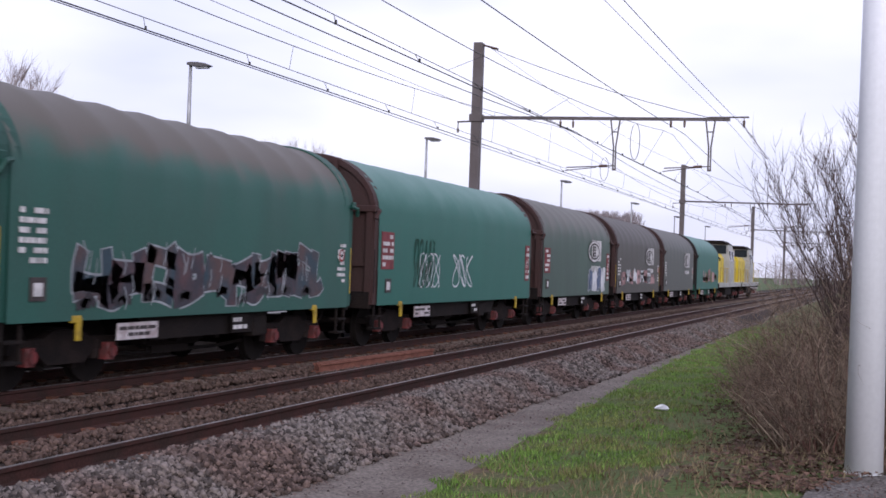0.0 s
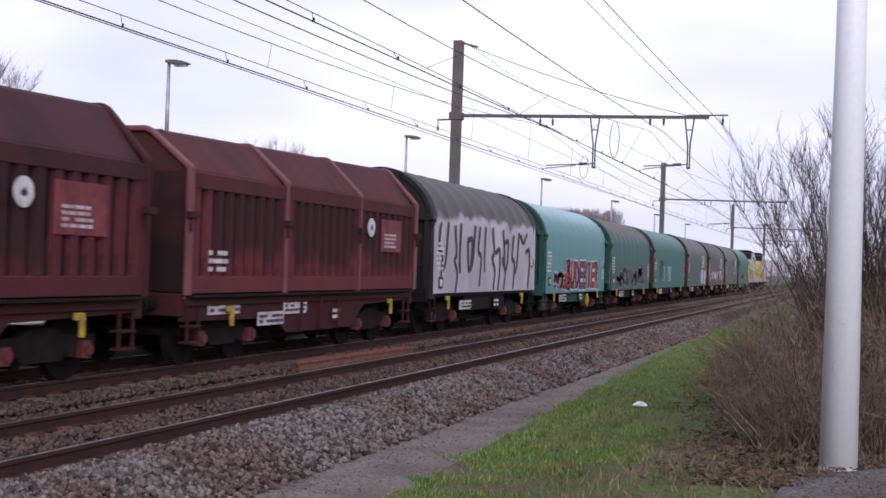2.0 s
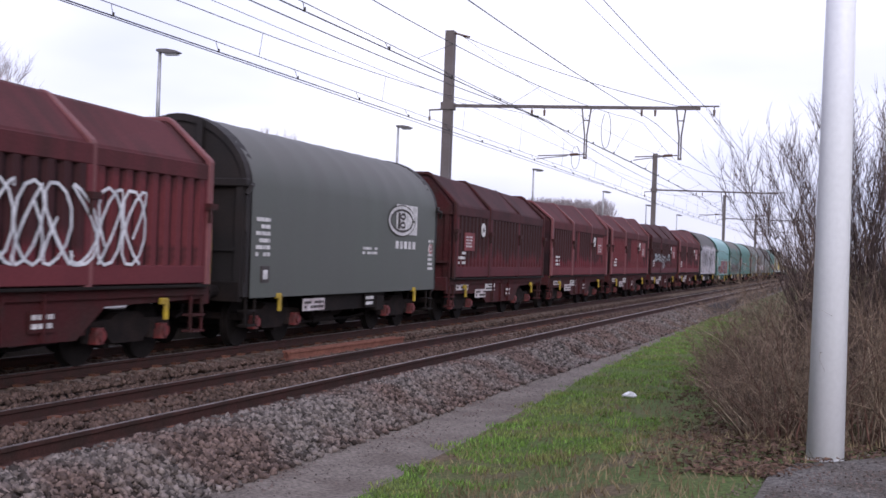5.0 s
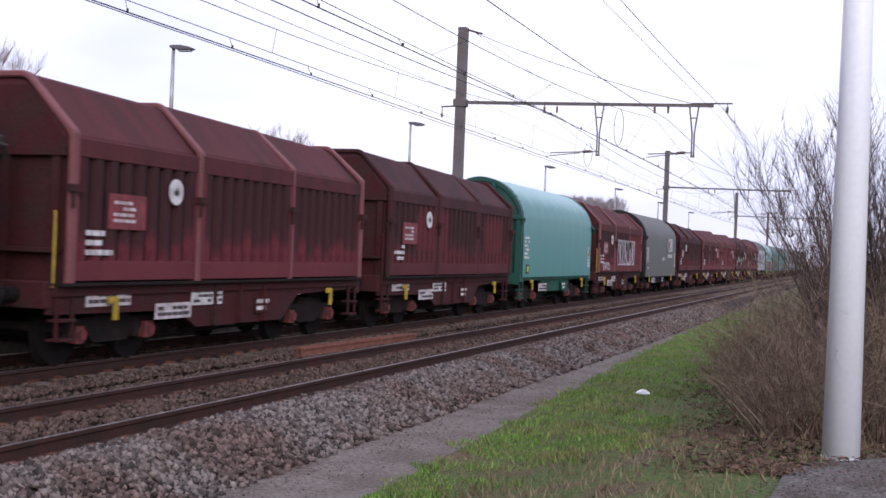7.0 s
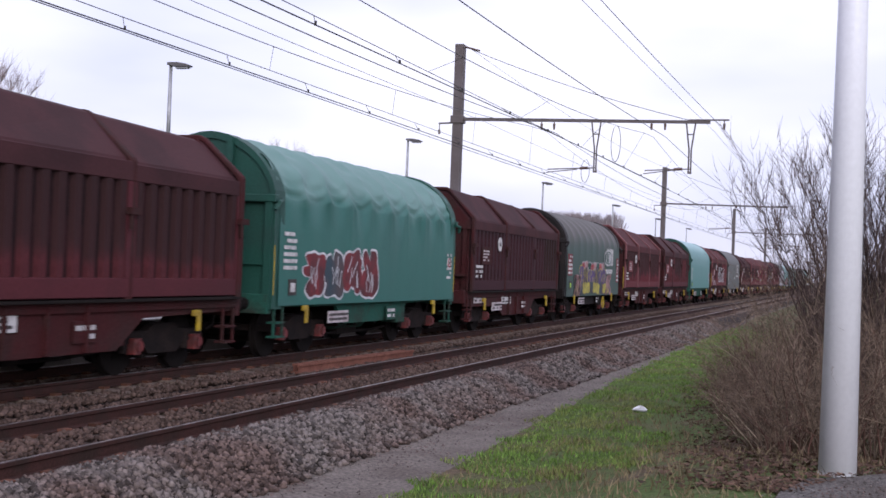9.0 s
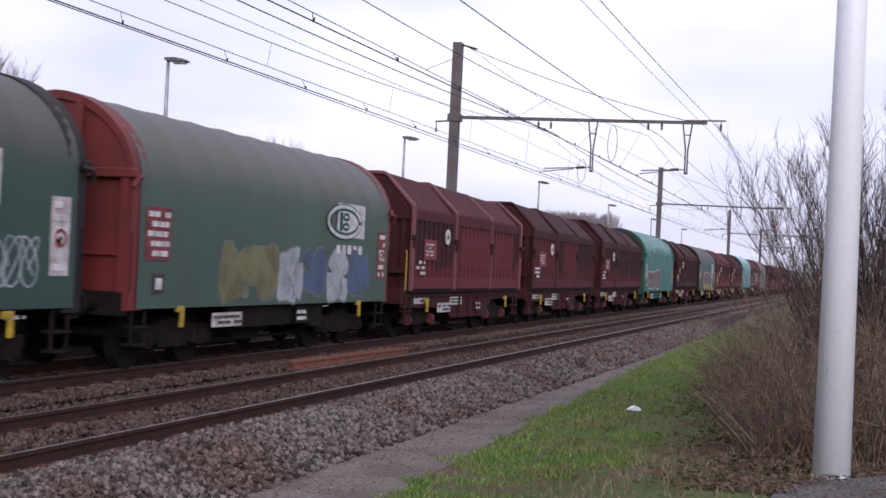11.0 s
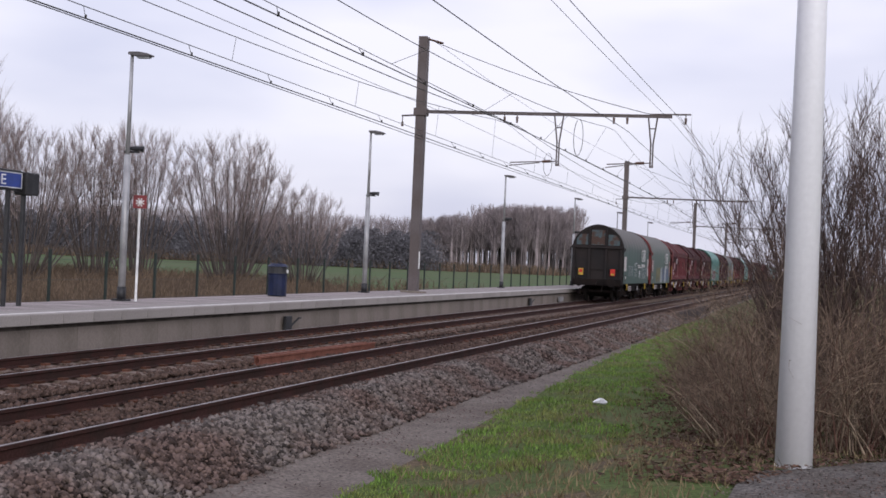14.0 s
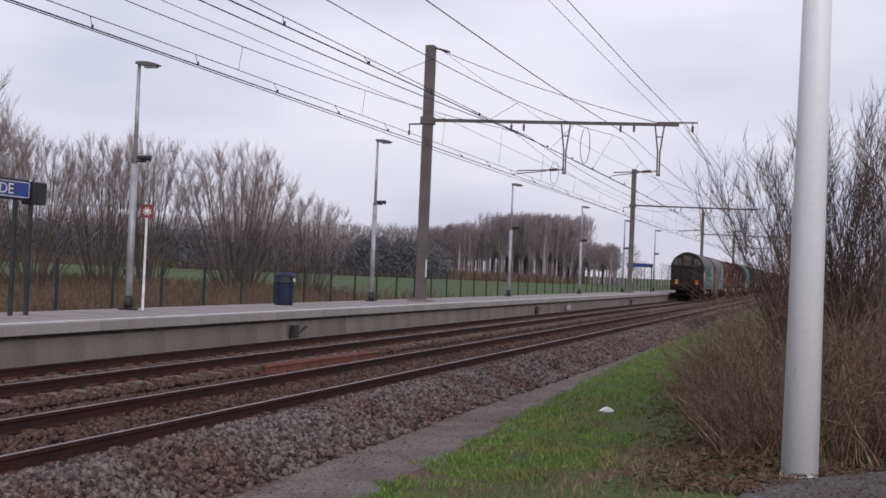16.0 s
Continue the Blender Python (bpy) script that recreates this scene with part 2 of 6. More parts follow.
M_WIRE = mat("wire_copper_dark", (0.05, 0.045, 0.045), 0.5, 0.1, 1, 10, 0, metal=0.5)
M_INSUL = mat("insulator_brown", (0.09, 0.045, 0.03), 0.3, 0.1, 3, 20, 0)
M_FENCE = mat("fence_green", (0.025, 0.035, 0.03), 0.6, 0.15, 3, 20, 0.05)
M_BIN = mat("bin_blue", (0.009, 0.015, 0.05), 0.5, 0.1, 4, 30, 0.03)
M_SIGN_BLUE = mat("sign_blue", (0.015, 0.045, 0.26), 0.4, 0.04, 3, 20, 0)
M_WHITE = mat("white_paint", (0.78, 0.78, 0.78), 0.6, 0.05, 3, 20, 0)
M_SIGN_RED = mat("sign_red", (0.17, 0.02, 0.025), 0.5, 0.05, 3, 20, 0)
M_LITTER = mat("litter_plastic", (0.82, 0.82, 0.82), 0.5, 0.05, 6, 30, 0.05)
M_TWIG = mat("bush_twig", (0.168, 0.12, 0.088), 0.9, 0.15, 1.2, 20, 0, island=0.6, tint=(0.18, 0.135, 0.10), spread=0.8)
M_TWIG_RED = mat("bramble_stem", (0.13, 0.07, 0.055), 0.85, 0.15, 1.2, 20, 0, island=0.4)
M_TWIG_DARK = mat("tree_twig", (0.33, 0.265, 0.255), 0.9, 0.15, 1.0, 10, 0, island=0.4)
M_PALE = mat("straw_stem", (0.40, 0.32, 0.23), 0.85, 0.15, 1.2, 20, 0, island=0.35)
M_SHRUB = mat("shrub_twig", (0.115, 0.082, 0.074), 0.9, 0.15, 1.0, 10, 0, island=0.4)
M_LANTERN = mat("lantern_grey", (0.13, 0.12, 0.125), 0.5, 0.1, 3, 20, 0.03)
M_BARK = mat("tree_bark", (0.115, 0.095, 0.088), 0.95, 0.2, 2, 10, 0.2)
M_DEADLEAF = mat("dead_leaf", (0.105, 0.064, 0.047), 0.9, 0.2, 1.5, 20, 0, island=0.5)
# Distance haze is painted into both far-wood colours, paler and greyer.
M_HAZY_CONIFER = mat("hazy_conifer", (0.15, 0.145, 0.16), 0.95, 0.2, 0.3, 2, 0, island=0.15)
M_HAZY_TWIG = mat("hazy_far_twig", (0.31, 0.265, 0.27), 0.95, 0.2, 0.2, 2, 0, island=0.35)

# ---- the ground ----
XN, XF = -7.73, -11.46  # centre lines of the near and the far track; rail tops at z = 0
Y0, Y1 = -30.0, 230.0  # length of line that is built in detail


def smooth(a, b, t):
    t = min(1.0, max(0.0, (t - a) / (b - a)))
    return t * t * (3 - 2 * t)


def verge_x(y):
    """Where the grass meets the path; the path narrows with distance."""
    return -4.4 - 0.04 * min(max(y - 12, 0), 12) - 0.03 * min(max(y - 24, 0), 12) - 0.015 * min(max(y - 36, 0), 40)


def ground_z(x, y):
    """Height of the ground sheet."""
    prof = [(-60, -0.5), (-17, -0.35), (-13.3, -0.3), (-10.0, -0.3), (-9.3, -0.2), (-6.45, -0.19), (-6.3, -0.23), (-5.85, -0.52), (-4.7, -0.54), (-3.4, -0.47), (-1.8, -0.33), (1.5, -0.2), (60, -0.3)]
    z = prof[-1][1] if x > 60 else prof[0][1]
    for (a, za), (b, zb) in zip(prof, prof[1:]):
        if a <= x <= b:
            z = za + (zb - za) * (x - a) / (b - a)
    rise = smooth(-3.6, -0.9, x) * (1 - smooth(11.8, 17.5, y))
    z += (0.06 - z) * rise
    if x > -5.5 or x < -17:
        z += 0.05 * noise.noise((x * 0.6, y * 0.6, 0.0)) * (1 - rise)
    return z


def make_ground():
    xs = sorted(set([-900, -500, -250, -120, -80, -60, -45, -35, -28, -22, -18, -17, -15, -13.3, -11, -9.6, -8, -6.55, -6.4, -6.25, -6.05, -5.85, -5.62, -5.4, -5.0, -4.85, -4.7]
                    + [-4.5 + 0.25 * i for i in range(26)] + [2.5, 3.5, 5, 8, 12, 20, 40, 80, 160, 400, 900]))
    ys = sorted(set([-300, -120, -60, -30, -10, 0, 4] + [6 + 0.4 * i for i in range(60)] + [31, 33, 36, 40, 45, 50, 56, 63, 70, 80, 90, 105, 120, 140, 170, 200, 240, 300, 400, 550, 800, 1200, 2000]))
    def follow(x, y):
        k = smooth(-5.9, -4.7, x) if x < -4.7 else 1 - smooth(-4.7, -2.6, x)
        return x + (verge_x(y) + 4.7) * k

    vs = [(follow(x, y), y, ground_z(follow(x, y), y)) for y in ys for x in xs]
    w = len(xs)
    fs = [(j * w + i, j * w + i + 1, (j + 1) * w + i + 1, (j + 1) * w + i) for j in range(len(ys) - 1) for i in range(w - 1)]
    me = fast_mesh("ground", vs, fs, True)
    for m in (M_GRASS_GROUND, M_FIELD, M_BALLAST, M_PATH):
        me.materials.append(m)
    idx = []
    for j in range(len(ys) - 1):
        for i in range(w - 1):
            x = (xs[i] + xs[i + 1]) / 2
            idx.append(1 if x < -17 else 2 if x < -5.84 else 3 if x < -4.7 else 0)
    me.polygons.foreach_set("material_index", idx)
    tagged(new("ground", me), "grass verge, trodden path, ballast bed and flat green fields", "ground", kind="structure")


make_ground()


def make_asphalt():
    """The patch of old road surface round the pole, a little proud of the grass."""
    n = 28
    vs = [(1.35, 9.0, 0.085)]
    for i in range(n):
        a = 2 * math.pi * i / n
        r = 1 + 0.16 * noise.noise((math.cos(a) * 2, math.sin(a) * 2, 3))
        vs.append((1.35 + 2.1 * r * math.cos(a), 9.0 + 4.2 * r * math.sin(a), 0.085))
    vs += [(x, y, -0.25) for x, y, z in vs[1:]]
    fs = [(0, 1 + i, 1 + (i + 1) % n) for i in range(n)] + [(1 + i, 1 + n + i, 1 + n + (i + 1) % n, 1 + (i + 1) % n) for i in range(n)]
    solid("pavement", G().add(vs, fs), M_ASPHALT, "worn grey asphalt apron round the white pole", "pavement", kind="structure")


make_asphalt()


def make_gravel():
    """Crumbled grit and small stones over the asphalt and its edge."""
    rng = np.random.default_rng(8)
    n = 9000
    a, r = rng.uniform(0, 6.28, n), np.sqrt(rng.uniform(0, 1.15, n))
    p = np.c_[1.35 + 2.1 * r * np.cos(a), 9.0 + 4.2 * r * np.sin(a)]
    z = np.where(r < 0.93, 0.088, 0.07)
    base = np.array([(1, 0, 0), (-0.5, 0.87, 0), (-0.5, -0.87, 0), (0, 0, 0.8)])
    size = rng.uniform(0.004, 0.016, (n, 1, 1)) * rng.uniform(0.6, 1.4, (n, 4, 1))
    q = base[None] * size
    ca, sa = np.cos(a * 7)[:, None], np.sin(a * 7)[:, None]
    q = np.stack([q[..., 0] * ca - q[..., 1] * sa, q[..., 0] * sa + q[..., 1] * ca, q[..., 2]], -1) + np.c_[p, z][:, None]
    f = np.array([(0, 1, 3), (1, 2, 3), (2, 0, 3)])
    me = fast_mesh("grit", q.reshape(-1, 3), (f[None] + 4 * np.arange(n)[:, None, None]).reshape(-1, 3))
    me.materials.append(M_STONE)
    tagged(new("grit", me), "loose grit and crumbs on the old asphalt", "gravel", kind="stuff")
    n = 5000
    p = np.c_[rng.uniform(-5.9, -4.5, n), 8 + 40 * rng.uniform(0, 1, n) ** 1.7]
    p[:, 0] -= (p[:, 0] + 5.9) * rng.uniform(0, 1, n) * 0.6
    z = np.array([ground_z(a, b) for a, b in p])
    size = rng.uniform(0.005, 0.02, (n, 1, 1)) * rng.uniform(0.6, 1.4, (n, 4, 1))
    q = base[None] * size
    t = rng.uniform(0, 6.28, n)
    ca, sa = np.cos(t)[:, None], np.sin(t)[:, None]
    q = np.stack([q[..., 0] * ca - q[..., 1] * sa, q[..., 0] * sa + q[..., 1] * ca, q[..., 2]], -1) + np.c_[p, z][:, None]
    me = fast_mesh("path_grit", q.reshape(-1, 3), (f[None] + 4 * np.arange(n)[:, None, None]).reshape(-1, 3))
    me.materials.append(M_STONE)
    tagged(new("path_grit", me), "small stones strewn over the trodden path", "gravel", kind="stuff")


make_gravel()


def rail_profile(x, z=0.0):
    half = [(0.036, 0.0), (0.036, -0.035), (0.01, -0.05), (0.01, -0.135), (0.07, -0.152), (0.07, -0.165)]
    return [(x + a, z + b) for a, b in half] + [(x - a, z + b) for a, b in reversed(half)]


def make_track(xc, label):
    t = thing("railway_track", label, "track", "tracks", "structure")
    for s in (-1, 1):
        x = xc + s * 0.7525
        r = part("rail", G().prism(rail_profile(x), Y0, Y1), M_RUST, t, "rusty steel rail with a worn head")
        part("rail_head", G().box(x - 0.02, x + 0.02, Y0, Y1, -0.004, 0.004), M_STEEL, r, "polished running surface")
    sl = G().prism([(-1.3, -0.32), (1.3, -0.32), (1.3, -0.19), (0.95, -0.165), (0.55, -0.165), (0.35, -0.19), (-0.35, -0.19), (-0.55, -0.165), (-0.95, -0.165), (-1.3, -0.19)], -0.13, 0.13).mesh("sleeper")
    for i in range(150):
        part("sleeper", sl, M_SLEEPER, t, m=pose(xc, 8 + 0.6 * i, 0.0))
    far = G()
    y = 98.0
    while y < Y1:
        far.box(xc - 1.3, xc + 1.3, y - 0.13, y + 0.13, -0.32, -0.18)
        y += 0.6
    tagged(part("sleeper_row", far, M_SLEEPER, t), kind="stuff")
    clip = G()
    for s in (-1, 1):
        for e in (-1, 1):
            clip.box(s * 0.7525 + e * 0.11 - 0.05, s * 0.7525 + e * 0.11 + 0.05, -0.07, 0.07, -0.17, -0.13)
    cm = clip.mesh("rail_clip")
    for i in range(60):
        part("rail_clip", cm, M_CLIP, t, m=pose(xc, 8 + 0.6 * i, 0.0))
    return t


make_track(XN, "rusty rails on concrete sleepers in stone ballast")
make_track(XF, "rusty rails on concrete sleepers beside the platform")


def make_stones():
    """Loose ballast stones, denser near by."""
    rng = np.random.default_rng(3)
    base = np.array([(1, 0, 0), (-1, 0, 0), (0, 1, 0), (0, -1, 0), (0, 0, 1), (0, 0, -1)], float)
    tri = np.array([(0, 2, 4), (2, 1, 4), (1, 3, 4), (3, 0, 4), (2, 0, 5), (1, 2, 5), (3, 1, 5), (0, 3, 5)])
    for name, material, label, bands in (
            ("ballast_shoulder", M_STONE, "grey crushed-stone ballast sloping down to the path", [(-6.9, -5.83, 8, 26, 21000), (-6.9, -5.83, 26, 60, 15000), (-5.83, -5.6, 8, 40, 1800), (-5.83, -5.5, 24, 70, 3000)]),
            ("ballast_between_rails", M_STONE_RUST, "rust-stained ballast stones between the rails", [(-12.8, -6.6, 10, 30, 26000), (-12.8, -6.6, 30, 75, 14000)])):
        vs, fs, k = [], [], 0
        for x0, x1, y0, y1, n in bands:
            p = np.c_[rng.uniform(x0, x1, n), rng.uniform(y0, y1, n), np.zeros(n)]
            keep = np.ones(n, bool)
            for xc in (XN, XF):
                for s in (-1, 1):
                    keep &= abs(p[:, 0] - xc - s * 0.7525) > 0.11
            p = p[keep]
            n = len(p)
            p[:, 2] = [ground_z(a, b) for a, b, c in p]
            p[:, 2] += rng.uniform(-0.01, 0.035, n)
            if material is M_STONE_RUST:
                p[:, 2] += np.where(p[:, 0] < -9.7, 0.085, 0.012)
            else:
                p[:, 2] += 0.012
            size = rng.uniform(0.02, 0.056, (n, 1, 1)) * rng.uniform(0.6, 1.4, (n, 6, 1))
            q = base[None] * size
            a, b = rng.uniform(0, 6.28, n), rng.uniform(-0.9, 0.9, n)
            ca, sa, cb, sb = np.cos(a)[:, None], np.sin(a)[:, None], np.cos(b)[:, None], np.sin(b)[:, None]
            x, y, z = q[..., 0], q[..., 1], q[..., 2] * 0.85
            x, z = x * cb + z * sb, -x * sb + z * cb
            x, y = x * ca - y * sa, x * sa + y * ca
            q = np.stack([x, y, z], -1) + p[:, None]
            vs.append(q.reshape(-1, 3))
            fs.append((tri[None] + 6 * np.arange(n)[:, None, None]).reshape(-1, 3) + k)
            k += 6 * n
        me = fast_mesh(name, np.concatenate(vs), np.concatenate(fs))
        me.materials.append(material)
        tagged(new(name, me), label, "ballast", kind="stuff")


make_stones()


def make_grass():
    rng = np.random.default_rng(5)
    for name, material, label, n, hgt, dry in (("verge_grass", M_BLADE, "short bright green grass on the verge", 150000, 0.052, False), ("dry_grass_tufts", M_STRAW, "withered straw-coloured grass among the green", 22000, 0.085, True)):
        p = np.c_[rng.uniform(-5.6, 1.5, n), 8.5 + 52 * rng.uniform(0, 1, n) ** 1.9]
        f = np.array([noise.noise((a * 0.55, b * 0.35, 7.0)) + 0.6 * noise.noise((a * 2.1, b * 1.7, 2.0)) for a, b in p])
        edge = np.array([0.3 * noise.noise((0.0, b * 1.1, 4.0)) + 0.22 * noise.noise((a, b * 4.0, 9.0)) for a, b in p])
        bare = np.clip((p[:, 0] + 3.35 + 0.10 * (17 - p[:, 1])) / 2.2, -0.5, 0.85)
        rim = np.array([verge_x(b) for a, b in p])
        keep = (p[:, 0] > rim - 0.03 + edge) & ((f - bare > -0.2) if not dry else (f - bare < 0.1)) & (((p[:, 0] - 1.35) / 2.15) ** 2 + ((p[:, 1] - 9) / 4.3) ** 2 > 1)
        p = p[keep]
        n = len(p)
        z = np.array([ground_z(a, b) for a, b in p])
        h = hgt * rng.uniform(0.5, 1.35, n) * np.array([1.0 + 0.9 * max(-0.6, noise.noise((a * 1.6, b * 1.2, 11.0))) for a, b in p])
        a = rng.uniform(0, 6.28, n)
        w = 0.006 + 0.006 * rng.uniform(0, 1, n)
        lean = rng.normal(0, 0.5, (n, 2)) * h[:, None]
        dx, dy = np.cos(a) * w, np.sin(a) * w
        A = np.c_[p[:, 0] - dx, p[:, 1] - dy, z - 0.01]
        B = np.c_[p[:, 0] + dx, p[:, 1] + dy, z - 0.01]
        C = np.c_[p + lean, z + h]
        vs = np.stack([A, B, C], 1).reshape(-1, 3)
        me = fast_mesh(name, vs, np.arange(3 * n).reshape(-1, 3))
        me.materials.append(material)
        tagged(new(name, me), label, "grass", kind="stuff")


make_grass()


# ---- the platform ----
XP, ZP = -12.97, 0.602
XB = -15.7  # back edge


def make_platform():
    t = thing("platform", "raised concrete station platform with pale coping slabs", "platform", kind="structure")
    part("platform_fill", G().box(XB, XP - 0.25, Y0, 150, -0.5, ZP - 0.06), M_PWALL, t)
    wall = G().box(XP - 0.26, XP - 0.17, -0.745, 0.745, -0.5, ZP - 0.285).mesh("wall_panel")
    cop = G().prism([(XP - 0.75, ZP - 0.2), (XP - 0.01, ZP - 0.2), (XP, ZP - 0.19), (XP, ZP - 0.012), (XP - 0.012, ZP), (XP - 0.75, ZP)], -0.495, 0.495).mesh("coping_slab")
    pave = G().box(XB, XP - 0.757, -0.996, 0.996, ZP - 0.08, ZP - 0.002).mesh("paving_slab")
    for i in range(110):
        part("wall_panel", wall, M_PWALL, t, m=pose(0, 5.0 + 1.5 * i, 0) if 5.0 + 1.5 * i < 150 else pose(0, 5.0 + 1.5 * i - 170, 0))
    for i in range(160):
        part("coping_slab", cop, M_COPING, t, m=pose(0, -10.5 + i, 0))
    for i in range(80):
        part("paving_slab", pave, M_PAVE, t, m=pose(0, -10 + 2 * i, 0))
    # The shade below the overhang, put in as a dark-coloured strip.
    part("recess_strip", G().box(XP - 0.3, XP - 0.165, -11, 149, ZP - 0.285, ZP - 0.2), M_COPING_SHADE, t, "dark strip painted as the shade under the coping")
    part("edge_line", G().box(XP - 0.3, XP - 0.16, -11, 149, ZP, ZP + 0.004), M_WHITE_LINE, t, "faded white safety line")


M_WHITE_LINE = mat("worn_line", (0.62, 0.60, 0.58), 0.8, 0.12, 3.0, 30, 0.05, tint=(0.36, 0.34, 0.33), spread=0.9, lo=0.45, hi=0.7)
M_COPING_SHADE = mat("coping_shade", (0.085, 0.075, 0.067), 0.95, 0.2, 3.0, 20, 0.1)
make_platform()


def make_cable_bracket(y):
    t = thing("cable_bracket", "dark metal box with a bracket on the platform wall", "bracket", "wall brackets")
    part("box", G().box(XP - 0.1, XP - 0.02, y - 0.2, y + 0.2, -0.12, 0.24), M_DARKMETAL, t, bevel=0.01)
    part("arm", G().tube([(XP - 0.05, y + 0.2, -0.02), (XP - 0.02, y + 0.62, 0.17), (XP - 0.02, y + 0.75, 0.17)], 0.025), M_DARKMETAL, t)


for yy in (30.3, 59.3, 90.0):
    make_cable_bracket(yy)
solid("junction_box", G().box(XP - 0.1, XP - 0.01, 66.3, 67.3, -0.05, 0.2), M_GALV, "small grey junction box on the platform wall", "box", bevel=0.01)


def make_fence():
    t = thing("fence", "dark green wire-mesh fence behind the platform", "fence", kind="structure")
    x = -16.1
    post = G().box(-0.03, 0.03, -0.03, 0.03, -0.6, 1.72, 0.008).mesh("fence_post")
    for i in range(62):
        part("fence_post", post, M_FENCE, t, m=pose(x, 10.35 + 2.31 * i, 0))
    g = G()
    for z in (0.15, 0.6, 1.05, 1.5, 1.64):
        g.tube([(x, 8, z), (x, 155, z)], 0.004, 3)
    tagged(part("fence_wire", g, M_FENCE, t), kind="stuff")


make_fence()


def make_lamp(y):
    t = thing("platform_lamp", "tall grey lamp post with a dark flat lantern", "lamp", "platform lamps", m=pose(-15.25, y, ZP))
    part("base_plate", G().box(-0.16, 0.16, -0.16, 0.16, 0, 0.04), M_DARKMETAL, t)
    part("sleeve", G().tube([(0, 0, 0), (0, 0, 0.32)], 0.105, 10), M_DARKMETAL, t, "dark protective sleeve", smooth=True)
    part("lower_post", G().tube([(0, 0, 0), (0, 0, 3.35)], 0.085, 10, 0.08), M_GALV, t, smooth=True)
    part("upper_post", G().tube([(0, 0, 3.3), (0, 0, 5.66)], 0.055, 8, 0.04), M_GALV, t, smooth=True)
    # lantern reaches over the platform towards the tracks
    g = G().prism([(-0.06, 5.54), (0.1, 5.5), (0.35, 5.48), (0.52, 5.495), (0.53, 5.52), (0.42, 5.565), (0.22, 5.6), (0.04, 5.605), (-0.06, 5.6)], -0.1, 0.1)
    part("lantern", g, M_LANTERN, t, "dark lantern head", m=pose(0, 0, 0.11), bevel=0.02)
    part("diffuser", G().box(0.16, 0.46, -0.07, 0.07, 5.565, 5.594), M_GALV, t)
    part("crossbar", G().tube([(-0.08, -0.02, 3.42), (0.26, 0.06, 3.42)], 0.025), M_DARKMETAL, t)
    for dx in (0.05, 0.2):
        part("loudspeaker", G().tube([(dx, 0.0, 3.5), (dx + 0.1, 0.05, 3.5), (dx + 0.17, 0.08, 3.49)], 0.04, 8, 0.08), M_DARKMETAL, t)
    return t


lamp = make_lamp(25.81)
for yy in (42.1, 62.38, 81.65, 100.1, 119.0, 7.0):
    copy_thing(lamp, pose(-15.25, yy, ZP))


def make_bin(y):
    t = thing("litter_bin", "dark blue plastic litter bin with a domed lid", "bin", m=pose(-15.0, y, ZP))
    part("body", G().tube([(0, 0, 0.02), (0, 0, 0.62), (0, 0, 0.66)], 0.27, 14, 0.29), M_BIN, t, bevel=0.01)
    part("hood", G().tube([(0, 0, 0.66), (0, 0, 0.70), (0, 0, 0.86)], 0.30, 14, 0.28), M_DARKMETAL, t, "dark band with openings")
    part("lid", G().tube([(0, 0, 0.86), (0, 0, 0.9), (0, 0, 0.95)], 0.32, 14, 0.2), M_BIN, t)
    part("sticker", G().ring((0.27, 0.02, 0.73), 0.0, 0.055, 1, 12, 0.035), M_WHITE, t, "round white sticker")
    part("foot", G().box(-0.2, 0.2, -0.2, 0.2, 0, 0.03), M_DARKMETAL, t)


make_bin(34.0)


